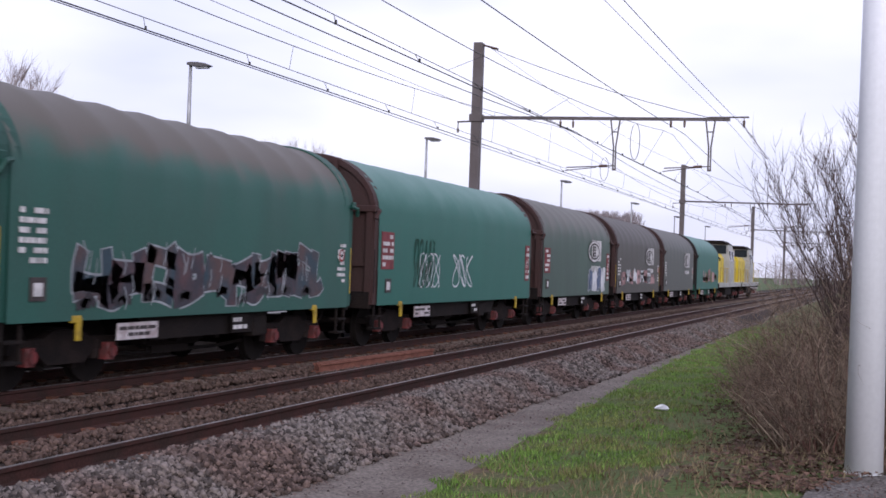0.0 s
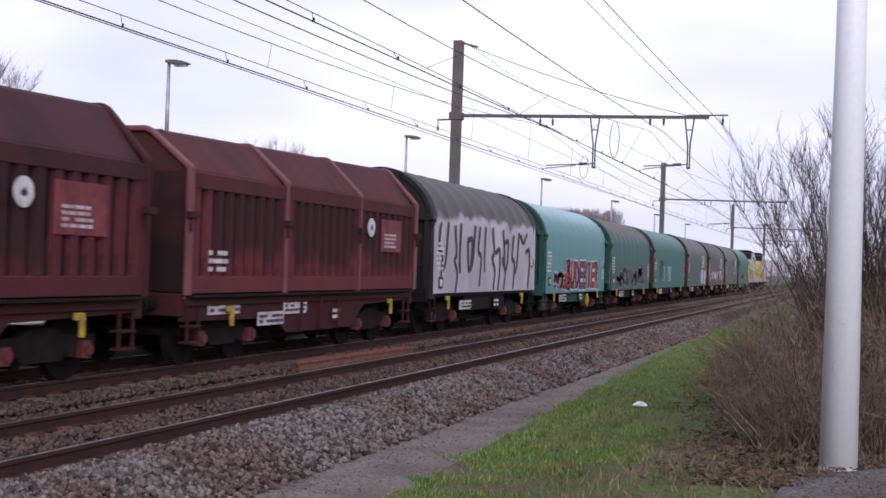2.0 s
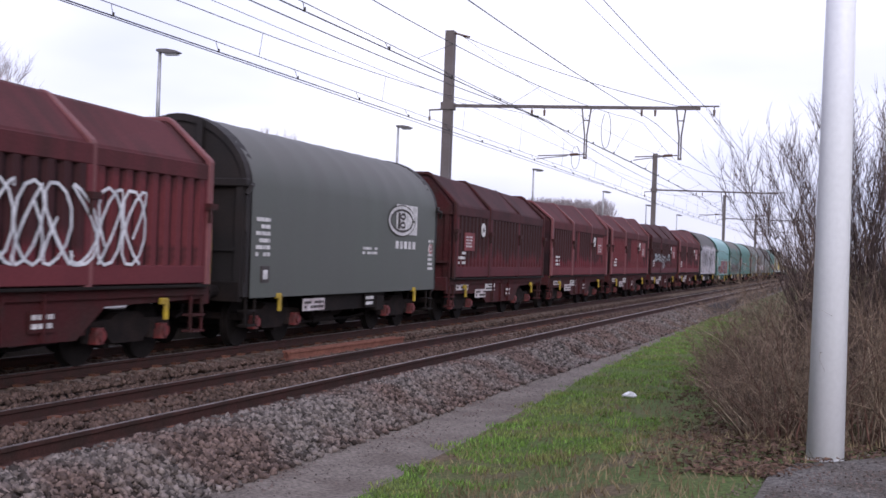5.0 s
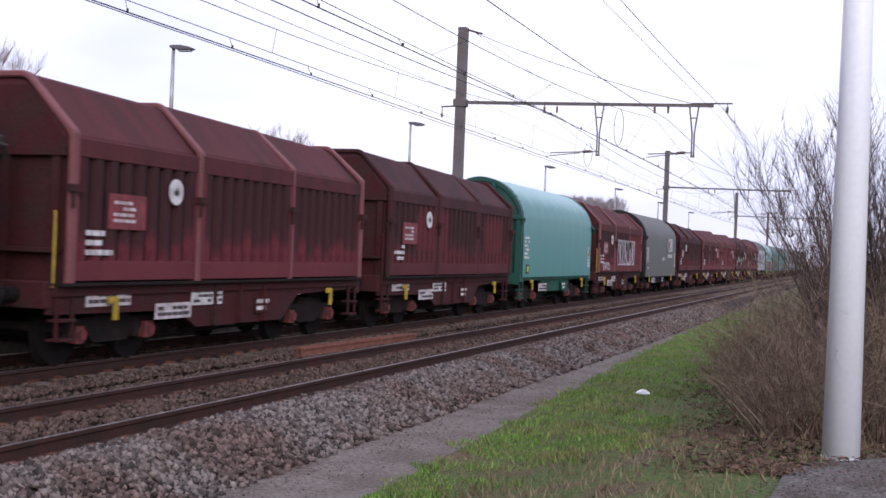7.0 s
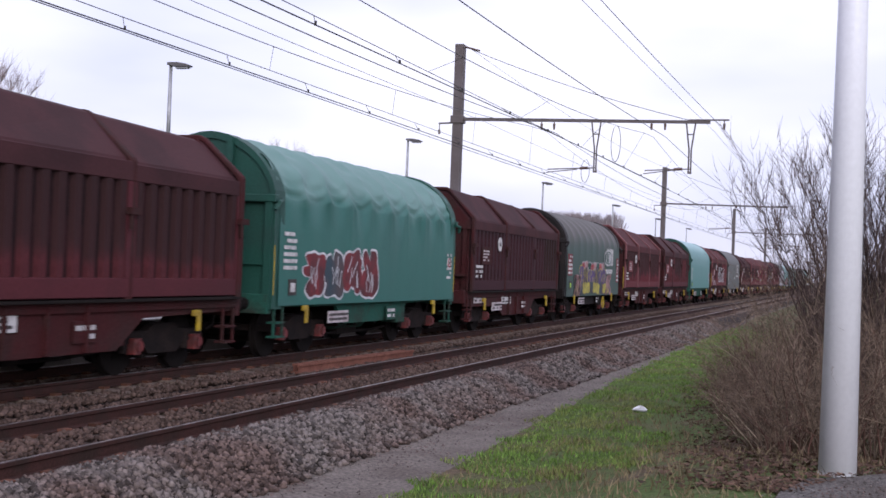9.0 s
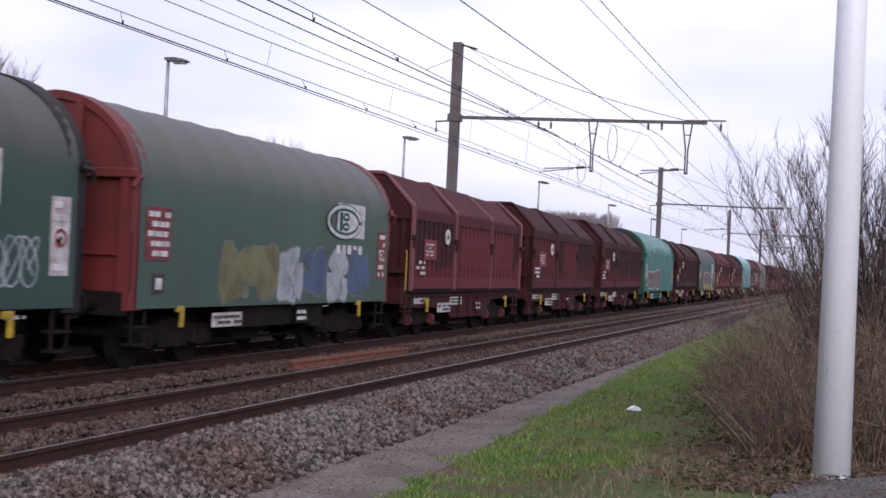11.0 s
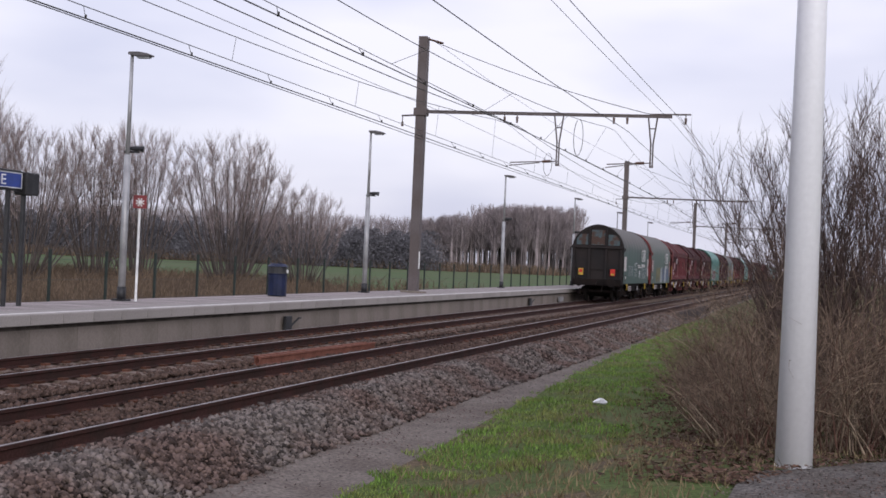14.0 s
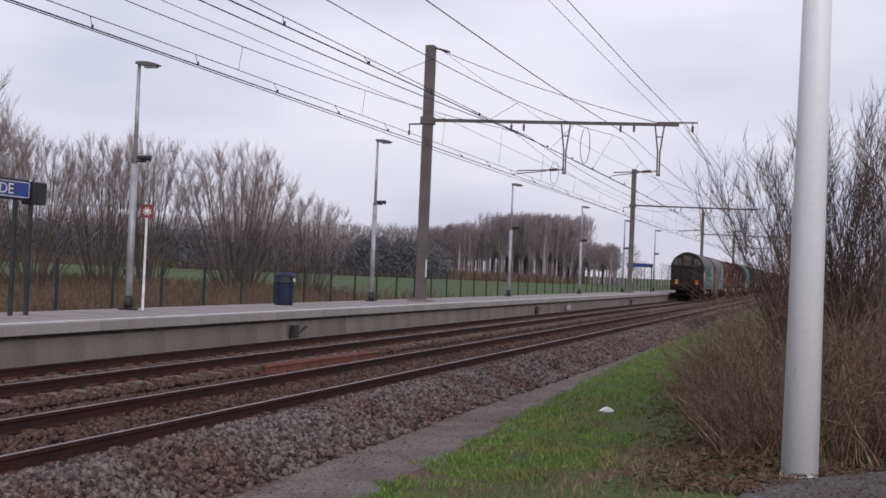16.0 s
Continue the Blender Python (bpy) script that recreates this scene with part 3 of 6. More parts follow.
def make_signs():
    t = thing("station_sign", "blue station name board in a dark frame on two posts", "sign", m=pose(-14.85, 21.19, 0))
    part("frame", G().box(-0.06, 0.06, -3.5, 0.0, 2.82, 3.22), M_DARKMETAL, t, bevel=0.015)
    part("end_housing", G().box(-0.14, 0.14, 0.02, 0.46, 2.76, 3.2), M_DARKMETAL, t, "boxy dark lamp housing", bevel=0.02)
    part("panel", G().box(0.06, 0.075, -3.45, -0.03, 2.88, 3.16), M_SIGN_BLUE, t, "blue enamel panel")
    part("panel_edge", G().box(0.06, 0.08, -0.05, -0.03, 2.87, 3.17), M_WHITE, t)
    part("panel_edge", G().box(0.06, 0.08, -3.45, -0.05, 2.87, 2.885), M_WHITE, t)
    part("panel_edge", G().box(0.06, 0.08, -3.45, -0.05, 3.155, 3.17), M_WHITE, t)
    for dy in (-0.35, 0.15):
        part("post", G().tube([(0, dy, ZP - 0.05), (0, dy, 2.85)], 0.05, 8), M_DARKMETAL, t)
    cu = bpy.data.curves.new("letters", "FONT")
    cu.body, cu.size, cu.extrude, cu.align_x = "VELDE", 0.28, 0.004, "RIGHT"
    tmp = bpy.data.objects.new("letters", cu)
    scene.collection.objects.link(tmp)
    me = bpy.data.meshes.new_from_object(tmp)
    bpy.data.objects.remove(tmp)
    me.transform(Matrix.Diagonal((1.3, 1.0, 1.0, 1.0)))
    part("letters", me, M_WHITE, t, "white capital letters", m=pose(0.08, -0.53, 2.925, 90, 0, 90))
    s = thing("crossing_sign", "small red square sign with a white cross on a white post", "sign", m=pose(-14.9, 25.85, ZP))
    part("post", G().tube([(0, 0, 0), (0, 0, 2.42)], 0.03, 8), M_WHITE, s)
    q = Matrix.Rotation(radians(30), 4, "Z")
    plate = part("plate", G().box(-0.15, 0.15, -0.012, 0.012, 2.13, 2.43), M_SIGN_RED, s, m=q @ Matrix.Translation((0, -0.05, 0)))
    for k in range(4):
        a = math.pi * k / 4 + math.pi / 8
        c, d = math.cos(a) * 0.1, math.sin(a) * 0.1
        part("cross_bar", G().tube([(-c, -0.016, 2.27 - d), (c, -0.016, 2.27 + d)], 0.012, 4), M_WHITE, plate)
    b = thing("platform_board", "dark board on two posts standing across the far platform", "sign", m=pose(-14.6, 105.0, 0))
    part("board", G().box(-1.05, 1.05, -0.05, 0.05, 2.68, 2.98), M_DARKMETAL, b, bevel=0.015)
    part("panel", G().box(-0.75, 0.75, -0.062, -0.05, 2.75, 2.91), M_SIGN_BLUE, b)
    for dx in (-0.95, 0.95):
        part("post", G().tube([(dx, 0, ZP - 0.02), (dx, 0, 2.7)], 0.05, 8), M_DARKMETAL, b)


make_signs()


# ---- overhead line ----
def make_mast(y):
    t = thing("catenary_mast", "brown-grey steel mast with a long cross beam over both tracks", "mast", "catenary masts", m=pose(0, y, 0))
    x = -14.4
    for s in (-1, 1):
        y0, y1 = sorted((s * 0.132, s * 0.15))
        part("flange", G().box(x - 0.17, x + 0.17, y0, y1, ZP, 10.18), M_MAST, t)
        x0, x1 = sorted((x + s * 0.155, x + s * 0.17))
        part("cover_plate", G().box(x0, x1, -0.13, 0.13, ZP, 10.16), M_MAST, t)
    part("web", G().box(x - 0.008, x + 0.008, -0.132, 0.132, ZP, 10.18), M_MAST, t)
    part("footing", G().box(x - 0.42, x + 0.42, -0.3, 0.3, ZP - 0.02, ZP + 0.07), M_PWALL, t, "concrete footing", bevel=0.02)
    part("number_plate", G().box(x + 0.17, x + 0.18, -0.06, 0.06, 1.5, 2.15), M_WHITE, t, "blank white plate")
    part("cross_beam", G().prism([(x + 0.17, 7.32), (-5.1, 7.22), (-5.1, 7.31), (x + 0.17, 7.42)], -0.06, 0.06).prism([(x + 0.17, 7.42), (-5.1, 7.31), (-5.1, 7.325), (x + 0.17, 7.435)], -0.075, 0.075), M_MAST, t)
    part("beam_extension", G().box(-5.85, -4.45, -0.05, 0.05, 7.328, 7.375), M_MAST, t, "thinner bar lengthening the beam")
    part("clamp", G().box(x - 0.24, x + 0.24, -0.2, 0.2, 7.22, 7.5), M_MAST, t, bevel=0.01)
    part("rear_bracket", G().tube([(x, 0, 7.25), (x - 0.75, 0, 7.22)], 0.035).tube([(x - 0.72, 0, 7.22), (x - 0.72, 0, 6.9)], 0.02), M_MAST, t)
    part("insulator", G().tube([(x - 0.72, 0, 6.98), (x - 0.72, 0, 6.82)], 0.045, 8), M_INSUL, t)
    for cx, tip in ((-9.15, -10.95), (-5.77, -7.4)):
        v = part("drop_bracket", G().tube([(cx - 0.17, 0, 7.32), (cx - 0.04, 0, 6.3), (cx - 0.04, 0, 5.5)], 0.03, 5).tube([(cx + 0.17, 0, 7.32), (cx + 0.04, 0, 6.3), (cx + 0.04, 0, 5.5)], 0.03, 5)
                 .box(cx - 0.07, cx + 0.07, -0.03, 0.03, 5.45, 5.52).box(cx - 0.11, cx + 0.11, -0.02, 0.02, 6.82, 6.86), M_MAST, t, "V-shaped drop bracket")
        part("register_arm", G().tube([(cx, 0, 5.62), (cx - 0.55, 0, 5.6), (tip + 0.05, 0, 5.55)], 0.022, 5), M_MAST, v)
        part("steady_arm", G().tube([(cx - 0.65, 0, 5.56), (tip + 0.2, 0.0, 5.46), (tip, 0, 5.43)], 0.018, 5), M_MAST, v)
        part("insulator", G().tube([(cx - 0.25, 0, 5.62), (cx - 0.55, 0, 5.6)], 0.05, 8), M_INSUL, v)
    for cx in (-11.18, -10.71, -7.16, -6.68, -4.62):
        part("insulator", G().tube([(cx, 0, 7.32), (cx, 0, 7.2)], 0.02, 6).tube([(cx, 0, 7.22), (cx, 0, 7.0)], 0.05, 8, 0.035), M_INSUL, t)
    part("top_insulator", G().tube([(x + 0.2, 0, 10.08), (x + 0.75, 0, 9.93)], 0.04, 6), M_INSUL, t)
    part("stay_wire", G().tube([(x + 0.15, 0, 10.1)] + [(x + 0.15 + 8.4 * k / 8, 0, 10.1 - 2.75 * k / 8 - 0.75 * (k / 8) * (1 - k / 8)) for k in range(1, 9)], 0.012, 4), M_WIRE, t)
    loop = [(-8.42 + 0.17 * math.sin(a), 0.05 * math.cos(a), 6.5 + 0.66 * math.cos(a)) for a in [2 * math.pi * k / 20 for k in range(20)]]
    part("cable_loop", G().tube(loop, 0.012, 4), M_WIRE, t, "hanging loop of cable")
    loop = [(-9.5 + 0.15 * math.sin(a), 0.05 * math.cos(a), 5.5 + 0.42 * math.cos(a)) for a in [2 * math.pi * k / 20 for k in range(20)]]
    part("cable_loop", G().tube(loop, 0.009, 4), M_WIRE, t, "hanging loop of cable")
    return t


MASTS = (-8.5, 45.14, 98.2, 156.5, 212.0)
mast = make_mast(MASTS[1])
for yy in MASTS[:1] + MASTS[2:]:
    copy_thing(mast, pose(0, yy, 0))


def sag(y, top, low):
    """Height of a hanging wire between the masts."""
    for a, b in zip(MASTS, MASTS[1:]):
        if a <= y <= b:
            u = (y - a) / (b - a)
            return low + (top - low) * (2 * u - 1) ** 2
    return top


def run(fn, y0=-8.5, y1=212.0, n=110):
    return [fn(y0 + (y1 - y0) * i / n) for i in range(n + 1)]


def make_line(xc, stagger, xm, zc, low, top, y0, label, rise, twin):
    t = thing("overhead_line", label, "overhead line", "overhead lines")

    def st(y):
        return xc + stagger * math.cos(math.pi * (y - MASTS[1]) / 53.66)

    part("contact_wire", G().tube(run(lambda y: (st(y), y, zc)), 0.012, 4), M_WIRE, t)
    if twin:
        part("contact_wire", G().tube(run(lambda y: (st(y) - 0.1, y, zc - 0.03 + 0.03 * math.sin(y * 0.11))), 0.009, 4), M_WIRE, t)
    part("auxiliary_wire", G().tube(run(lambda y: (xc - 0.05, y, zc + rise)), 0.008, 4), M_WIRE, t)
    part("messenger_wire", G().tube(run(lambda y: (xm, y, sag(y, top, low))), 0.009, 4), M_WIRE, t)
    for i in range(-6, 46):
        y = y0 + 3.5 * i
        d = part("dropper", G().tube([(st(y), y, zc), (xc - 0.05, y, zc + rise)], 0.007, 3), M_WIRE, t)
        part("clip", G().tube([(st(y), y, zc - 0.01), (st(y), y, zc + 0.06)], 0.022, 4), M_WIRE, d)
        if i % 2 == 0:
            part("long_dropper", G().tube([(xc - 0.05, y + 5.3, zc + rise), (xm, y + 5.3, sag(y + 5.3, top, low))], 0.006, 3), M_WIRE, t)


make_line(-11.2, 0.1, -11.18, 5.41, 6.05, 7.05, 17.5, "thin copper contact and carrier wires over the far track", 0.2, True)
make_line(-7.8, 0.3, -7.16, 5.37, 5.74, 6.84, 17.3, "thin copper contact and carrier wires over the near track", 0.14, False)


def make_feeder(fn, r, label):
    solid("feeder_wire", G().tube(run(fn), r, 4), M_WIRE, label, "wire", "feeder wires")


make_feeder(lambda y: (-10.71, y, sag(y, 6.92, 6.4)), 0.013, "dark feeder cable hung below the mast beams")
make_feeder(lambda y: (-6.68, y, sag(y, 6.78, 6.43)), 0.013, "dark feeder cable hung below the mast beams")
make_feeder(lambda y: (-4.62, y, sag(y, 7.03, 6.8)), 0.011, "dark cable at the ends of the mast beams")
make_feeder(lambda y: (-5.0, y, sag(y, 7.0, 6.84)), 0.008, "thin cable near the ends of the mast beams")
make_feeder(lambda y: (-13.19, y, sag(y, 7.22, 7.1)), 0.008, "thin cable hung close to the masts")
solid("earth_wire", G().tube(run(lambda y: (-14.05, y, sag(y, 10.05, 9.6)), 45.14, 212.0, 80), 0.009, 4), M_WIRE, "thin earth wire strung between the mast tops", "wire")


# ---- loose things by the track ----
def make_spare_rails():
    for dx, y0, y1 in ((0.0, 0.0, 5.6), (-0.17, 0.15, 5.5)):
        solid("spare_rail", G().prism(rail_profile(dx, 0.0), y0, y1), M_RUST_BRIGHT, "orange-rusty spare rail lying between the tracks", "rail", "spare rails", m=pose(-9.5, 20.9, -0.02, 0, 0, -2.0))


make_spare_rails()


def make_litter():
    rng = random.Random(4)
    vs, n = [], 10
    for j in range(5):
        for i in range(n):
            a = 2 * math.pi * i / n
            r = (0.1, 0.11, 0.09, 0.06, 0.015)[j] * rng.uniform(0.75, 1.2)
            vs.append((r * 1.2 * math.cos(a), r * 0.8 * math.sin(a), (0, 0.02, 0.05, 0.07, 0.08)[j] * rng.uniform(0.8, 1.2)))
    fs = [(j * n + i, j * n + (i + 1) % n, (j + 1) * n + (i + 1) % n, (j + 1) * n + i) for j in range(4) for i in range(n)] + [tuple(range(4 * n, 5 * n))]
    solid("plastic_bag", G().add(vs, fs), M_LITTER, "crumpled white plastic litter lying in the grass", "litter", m=pose(-3.38, 21.1, ground_z(-3.38, 21.1) + 0.02))


make_litter()


def make_white_pole():
    t = thing("white_pole", "thick white-painted tapered steel pole on the asphalt", "pole", m=pose(-0.14, 12.35, 0.06))
    part("shaft", G().tube([(0, 0, 0.0), (0, 0, 4.5), (0, 0, 9.0)], 0.172, 28, 0.095), M_WHITE_POLE, t, smooth=True)
    part("base_collar", G().tube([(0, 0, -0.1), (0, 0, 0.012)], 0.178, 28), M_WHITE_POLE, t)


make_white_pole()

# ---- the train ----
ANIM = []  # (thing, offset of its centre behind the head of the wagons)
WHEELS = []


def tarp_mat(name, col, dirt_or_sheen, z0, z1, strength, tint, gloss=0.55, wob=0.2):
    m = mat(name, col, gloss, 0.06, 0.7, 25, 0.08, tint=tint, spread=0.6, stretch=(1, 1, 0.5))
    return grime_or_sheen(m, dirt_or_sheen, z0, z1, strength, wob) if strength else m


# Teal, green: sky sheen on the roof is painted in, paler than the cloth.
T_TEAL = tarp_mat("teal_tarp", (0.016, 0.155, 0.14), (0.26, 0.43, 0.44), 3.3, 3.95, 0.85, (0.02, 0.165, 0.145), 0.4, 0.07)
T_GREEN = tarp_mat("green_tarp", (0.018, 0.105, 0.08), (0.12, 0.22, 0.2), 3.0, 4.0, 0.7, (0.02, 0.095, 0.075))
T_BROWNROOF = tarp_mat("brown_roof_green_tarp", (0.022, 0.085, 0.066), (0.088, 0.071, 0.06), 3.0, 3.5, 0.92, (0.026, 0.07, 0.056))
T_DKGREEN = tarp_mat("dark_roof_green_tarp", (0.03, 0.053, 0.043), (0.075, 0.065, 0.057), 2.65, 3.4, 0.92, (0.025, 0.065, 0.05))
T_GREYGREEN = tarp_mat("grey_green_tarp", (0.05, 0.085, 0.065), (0.10, 0.09, 0.08), 2.6, 3.6, 0.85, (0.04, 0.06, 0.05))
T_GREY = tarp_mat("grey_tarp", (0.068, 0.074, 0.064), (0.08, 0.072, 0.066), 2.8, 3.8, 0.6, (0.07, 0.07, 0.065))
T_BROWN = tarp_mat("brown_grey_tarp", (0.06, 0.055, 0.047), (0.055, 0.046, 0.041), 2.8, 3.8, 0.7, (0.05, 0.043, 0.038))
T_SILVER = tarp_mat("silver_sprayed_tarp", (0.40, 0.38, 0.41), (0.05, 0.043, 0.038), 2.95, 3.15, 0.97, (0.25, 0.21, 0.23))
# Sky light on the wrinkled roof is painted in as paler green.
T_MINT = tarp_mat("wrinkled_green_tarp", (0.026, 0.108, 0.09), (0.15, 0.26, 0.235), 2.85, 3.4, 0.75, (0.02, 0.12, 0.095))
E_DARK = mat("end_frame_dark", (0.01, 0.008, 0.00825), 0.7, 0.2, 1.2, 25, 0.1, tint=(0.018, 0.0125, 0.01155), spread=0.8)
E_GREEN = mat("end_frame_green", (0.011, 0.062, 0.045), 0.6, 0.15, 1.2, 25, 0.1, tint=(0.015, 0.05, 0.04), spread=0.8)
E_RED = mat("end_frame_red", (0.14, 0.022, 0.022), 0.6, 0.15, 1.2, 25, 0.1, tint=(0.10, 0.022, 0.02), spread=0.8)
E_BROWN = mat("end_frame_brown", (0.042, 0.019, 0.017), 0.7, 0.15, 1.2, 25, 0.1, tint=(0.04, 0.022, 0.02), spread=0.8)
# Near black: grime plus the shade below the wagons put into it.
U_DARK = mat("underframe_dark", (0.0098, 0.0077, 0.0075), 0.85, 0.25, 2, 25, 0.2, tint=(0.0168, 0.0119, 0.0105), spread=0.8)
U_GREEN = mat("underframe_green", (0.018, 0.075, 0.055), 0.8, 0.2, 2, 25, 0.15, tint=(0.03, 0.035, 0.028), spread=0.9)
U_RED = mat("underframe_red", (0.049, 0.0126, 0.0135), 0.8, 0.2, 2, 25, 0.15, tint=(0.035, 0.0175, 0.0165), spread=0.9)
# Bogie and wheel colours are likewise deepened by painted-in shade.
BOGIE = mat("bogie_grime_shade", (0.0098, 0.0077, 0.0075), 0.9, 0.25, 3, 30, 0.25, tint=(0.0196, 0.0133, 0.012), spread=0.8)
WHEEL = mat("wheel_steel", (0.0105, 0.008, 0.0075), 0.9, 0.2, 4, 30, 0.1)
AXBOX = mat("axle_box_red", (0.135, 0.02176, 0.02142), 0.6, 0.2, 5, 30, 0.1, tint=(0.05625, 0.0238, 0.02295), spread=0.8)
YELLOW = mat("yellow_paint", (0.3744, 0.2592, 0.016), 0.6, 0.15, 5, 30, 0.05, tint=(0.216, 0.144, 0.024), spread=0.8)
PANEL = mat("data_panel_grey", (0.48, 0.44, 0.45), 0.7, 0.15, 5, 30, 0, tint=(0.25, 0.19, 0.19), spread=0.7)
PANEL_RED = mat("data_panel_red", (0.182, 0.0385, 0.044), 0.7, 0.1, 4, 30, 0)
INK = mat("ink_dark", (0.05, 0.04, 0.04), 0.7, 0.1, 4, 30, 0)
LETTER = mat("stencil_white", (0.55, 0.53, 0.53), 0.7, 0.12, 6, 30, 0)
P_WHITE = mat("spray_white", (0.58, 0.58, 0.60), 0.7, 0.15, 2, 20, 0, tint=(0.36, 0.37, 0.39), spread=0.8)
P_RED = mat("spray_red", (0.33, 0.026, 0.028), 0.6, 0.15, 2.2, 20, 0, tint=(0.10, 0.014, 0.02), spread=0.8)
P_ORANGE = mat("spray_orange", (0.32, 0.07, 0.04), 0.6, 0.15, 2.2, 20, 0, tint=(0.10, 0.02, 0.025), spread=0.8)
P_PURPLE = mat("spray_purple", (0.085, 0.045, 0.15), 0.6, 0.15, 1.5, 20, 0, tint=(0.05, 0.03, 0.08), spread=0.8)
P_BLUE = mat("spray_blue", (0.06, 0.09, 0.17), 0.6, 0.15, 1.5, 20, 0, tint=(0.05, 0.06, 0.09), spread=0.8)
P_OLIVE = mat("spray_olive", (0.15, 0.14, 0.07), 0.7, 0.2, 2, 20, 0)
P_FADED = mat("spray_faded", (0.14, 0.15, 0.14), 0.7, 0.2, 2, 20, 0)
P_GREYWHITE = mat("spray_grey_white", (0.30, 0.32, 0.34), 0.7, 0.15, 2, 20, 0)
P_DKRED = mat("spray_dark_red", (0.16, 0.015, 0.02), 0.6, 0.2, 2.5, 20, 0, tint=(0.06, 0.012, 0.016), spread=0.9)
P_RUSTY = mat("spray_brown_red", (0.075, 0.04, 0.045), 0.6, 0.2, 2.5, 20, 0, tint=(0.03, 0.03, 0.04), spread=0.9)
P_NAVY = mat("spray_navy", (0.025, 0.045, 0.06), 0.6, 0.15, 1.5, 20, 0, tint=(0.09, 0.045, 0.04), spread=0.8)
P_YELLOW = mat("spray_yellow", (0.42, 0.36, 0.06), 0.6, 0.15, 1.5, 20, 0)
P_PINK = mat("spray_pink", (0.38, 0.22, 0.22), 0.6, 0.15, 1.5, 20, 0)
P_BLACK = mat("spray_black", (0.035, 0.03, 0.035), 0.6, 0.15, 2, 20, 0)
LAMP_RED = mat("tail_board_red", (0.5, 0.035, 0.025), 0.5, 0.08, 4, 20, 0)
REFLECT = mat("tail_plate_yellow", (0.45, 0.3, 0.04), 0.4, 0.05, 4, 20, 0)
GREEN_TAG = mat("green_tag", (0.35, 0.6, 0.05), 0.5, 0.05, 4, 20, 0)


def hood_red(name, col, dirt_or_sheen, patch):
    m = mat(name, col, 0.77, 0.1, 0.85, 20, 0.06, tint=tuple(c * 0.6 for c in patch), spread=0.95, stretch=(1, 1, 0.9), lo=0.49, hi=0.55)
    return m


H_RED = hood_red("red_hood", (0.106, 0.0255, 0.0295), (0.06642, 0.02321, 0.02464), (0.04871, 0.02155, 0.02365))
H_RED_OLD = hood_red("dark_red_hood", (0.082, 0.0205, 0.0245), (0.05314, 0.02238, 0.02267), (0.03985, 0.02072, 0.02168))
B_RED = mat("band_red", (0.114, 0.0275, 0.0325), 0.77, 0.1, 0.8, 25, 0.05, tint=(0.08015, 0.02131, 0.0264), spread=0.8, lo=0.4, hi=0.7)
B_OLD = mat("band_dark_red", (0.08015, 0.02042, 0.02534), 0.77, 0.1, 0.8, 25, 0.05, tint=(0.05186, 0.01776, 0.02112), spread=0.8, lo=0.4, hi=0.7)
B_BROWN = mat("band_brown", (0.04285, 0.01668, 0.02125), 0.77, 0.1, 0.8, 25, 0.05, tint=(0.03116, 0.01305, 0.01619), spread=0.8, lo=0.4, hi=0.7)
H_BROWN = hood_red("brown_hood", (0.03895, 0.01523, 0.01923), (0.03895, 0.01886, 0.02125), (0.0296, 0.01595, 0.01923))
# Soot plus the shade of the slots between ribs, both in this colour.
SOOT_SHADE = mat("sooty_shaded_steel", (0.01872, 0.00988, 0.01122), 0.75, 0.2, 1.2, 25, 0.1, tint=(0.0432, 0.0152, 0.01777), spread=0.8)
R_RED = mat("roof_red_brown", (0.0792, 0.02244, 0.02584), 0.77, 0.12, 0.8, 25, 0.06, tint=(0.04464, 0.01904, 0.019), spread=0.8, lo=0.42, hi=0.68, stretch=(0.6, 2.2, 0.6))
R_DARK = mat("roof_dark_brown", (0.056, 0.0215, 0.024), 0.77, 0.12, 0.8, 25, 0.06, tint=(0.04, 0.0175, 0.0195), spread=0.9, lo=0.45, hi=0.6)
RIM_RED = mat("rim_pale_red", (0.155, 0.05, 0.052), 0.6, 0.12, 1.5, 20, 0.05, tint=(0.1105, 0.038, 0.03885), spread=0.8)

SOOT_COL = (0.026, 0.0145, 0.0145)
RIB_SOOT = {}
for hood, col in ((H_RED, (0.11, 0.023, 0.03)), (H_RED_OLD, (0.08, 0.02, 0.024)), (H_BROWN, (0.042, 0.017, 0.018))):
    RIB_SOOT[hood] = grime_or_sheen(mat(hood.name + "_sooty", col, 0.77, 0.15, 0.85, 20, 0.06), SOOT_COL, 1.78, 2.05, 0.8, 0.09, 2.2, by_piece=0.3)

CACHE = {}


def shared(key, fn):
    if key not in CACHE:
        CACHE[key] = fn()
    return CACHE[key]


def bogie_mesh():
    g = G()
    for s in (-1, 1):
        x0, x1 = (s * 0.93, s * 1.07) if s > 0 else (-1.07, -0.93)
        g.prism([(-1.25, 0.5), (-1.2, 0.66), (-0.5, 0.68), (-0.3, 0.78), (0.3, 0.78), (0.5, 0.68), (1.2, 0.66), (1.25, 0.5), (0.62, 0.48), (0.42, 0.32), (-0.42, 0.32), (-0.62, 0.48)], x0, x1, "x")
        for y in (-0.9, 0.9):
            for e in (-0.2, 0.2):
                g.tube([(s * 1.02, y + e, 0.36), (s * 1.02, y + e, 0.62)], 0.075, 8)
    g.box(-0.95, 0.95, -0.2, 0.2, 0.42, 0.8)
    g.box(-0.95, 0.95, -1.25, -1.15, 0.5, 0.62)
    g.box(-0.95, 0.95, 1.15, 1.25, 0.5, 0.62)
    return g.mesh("bogie")


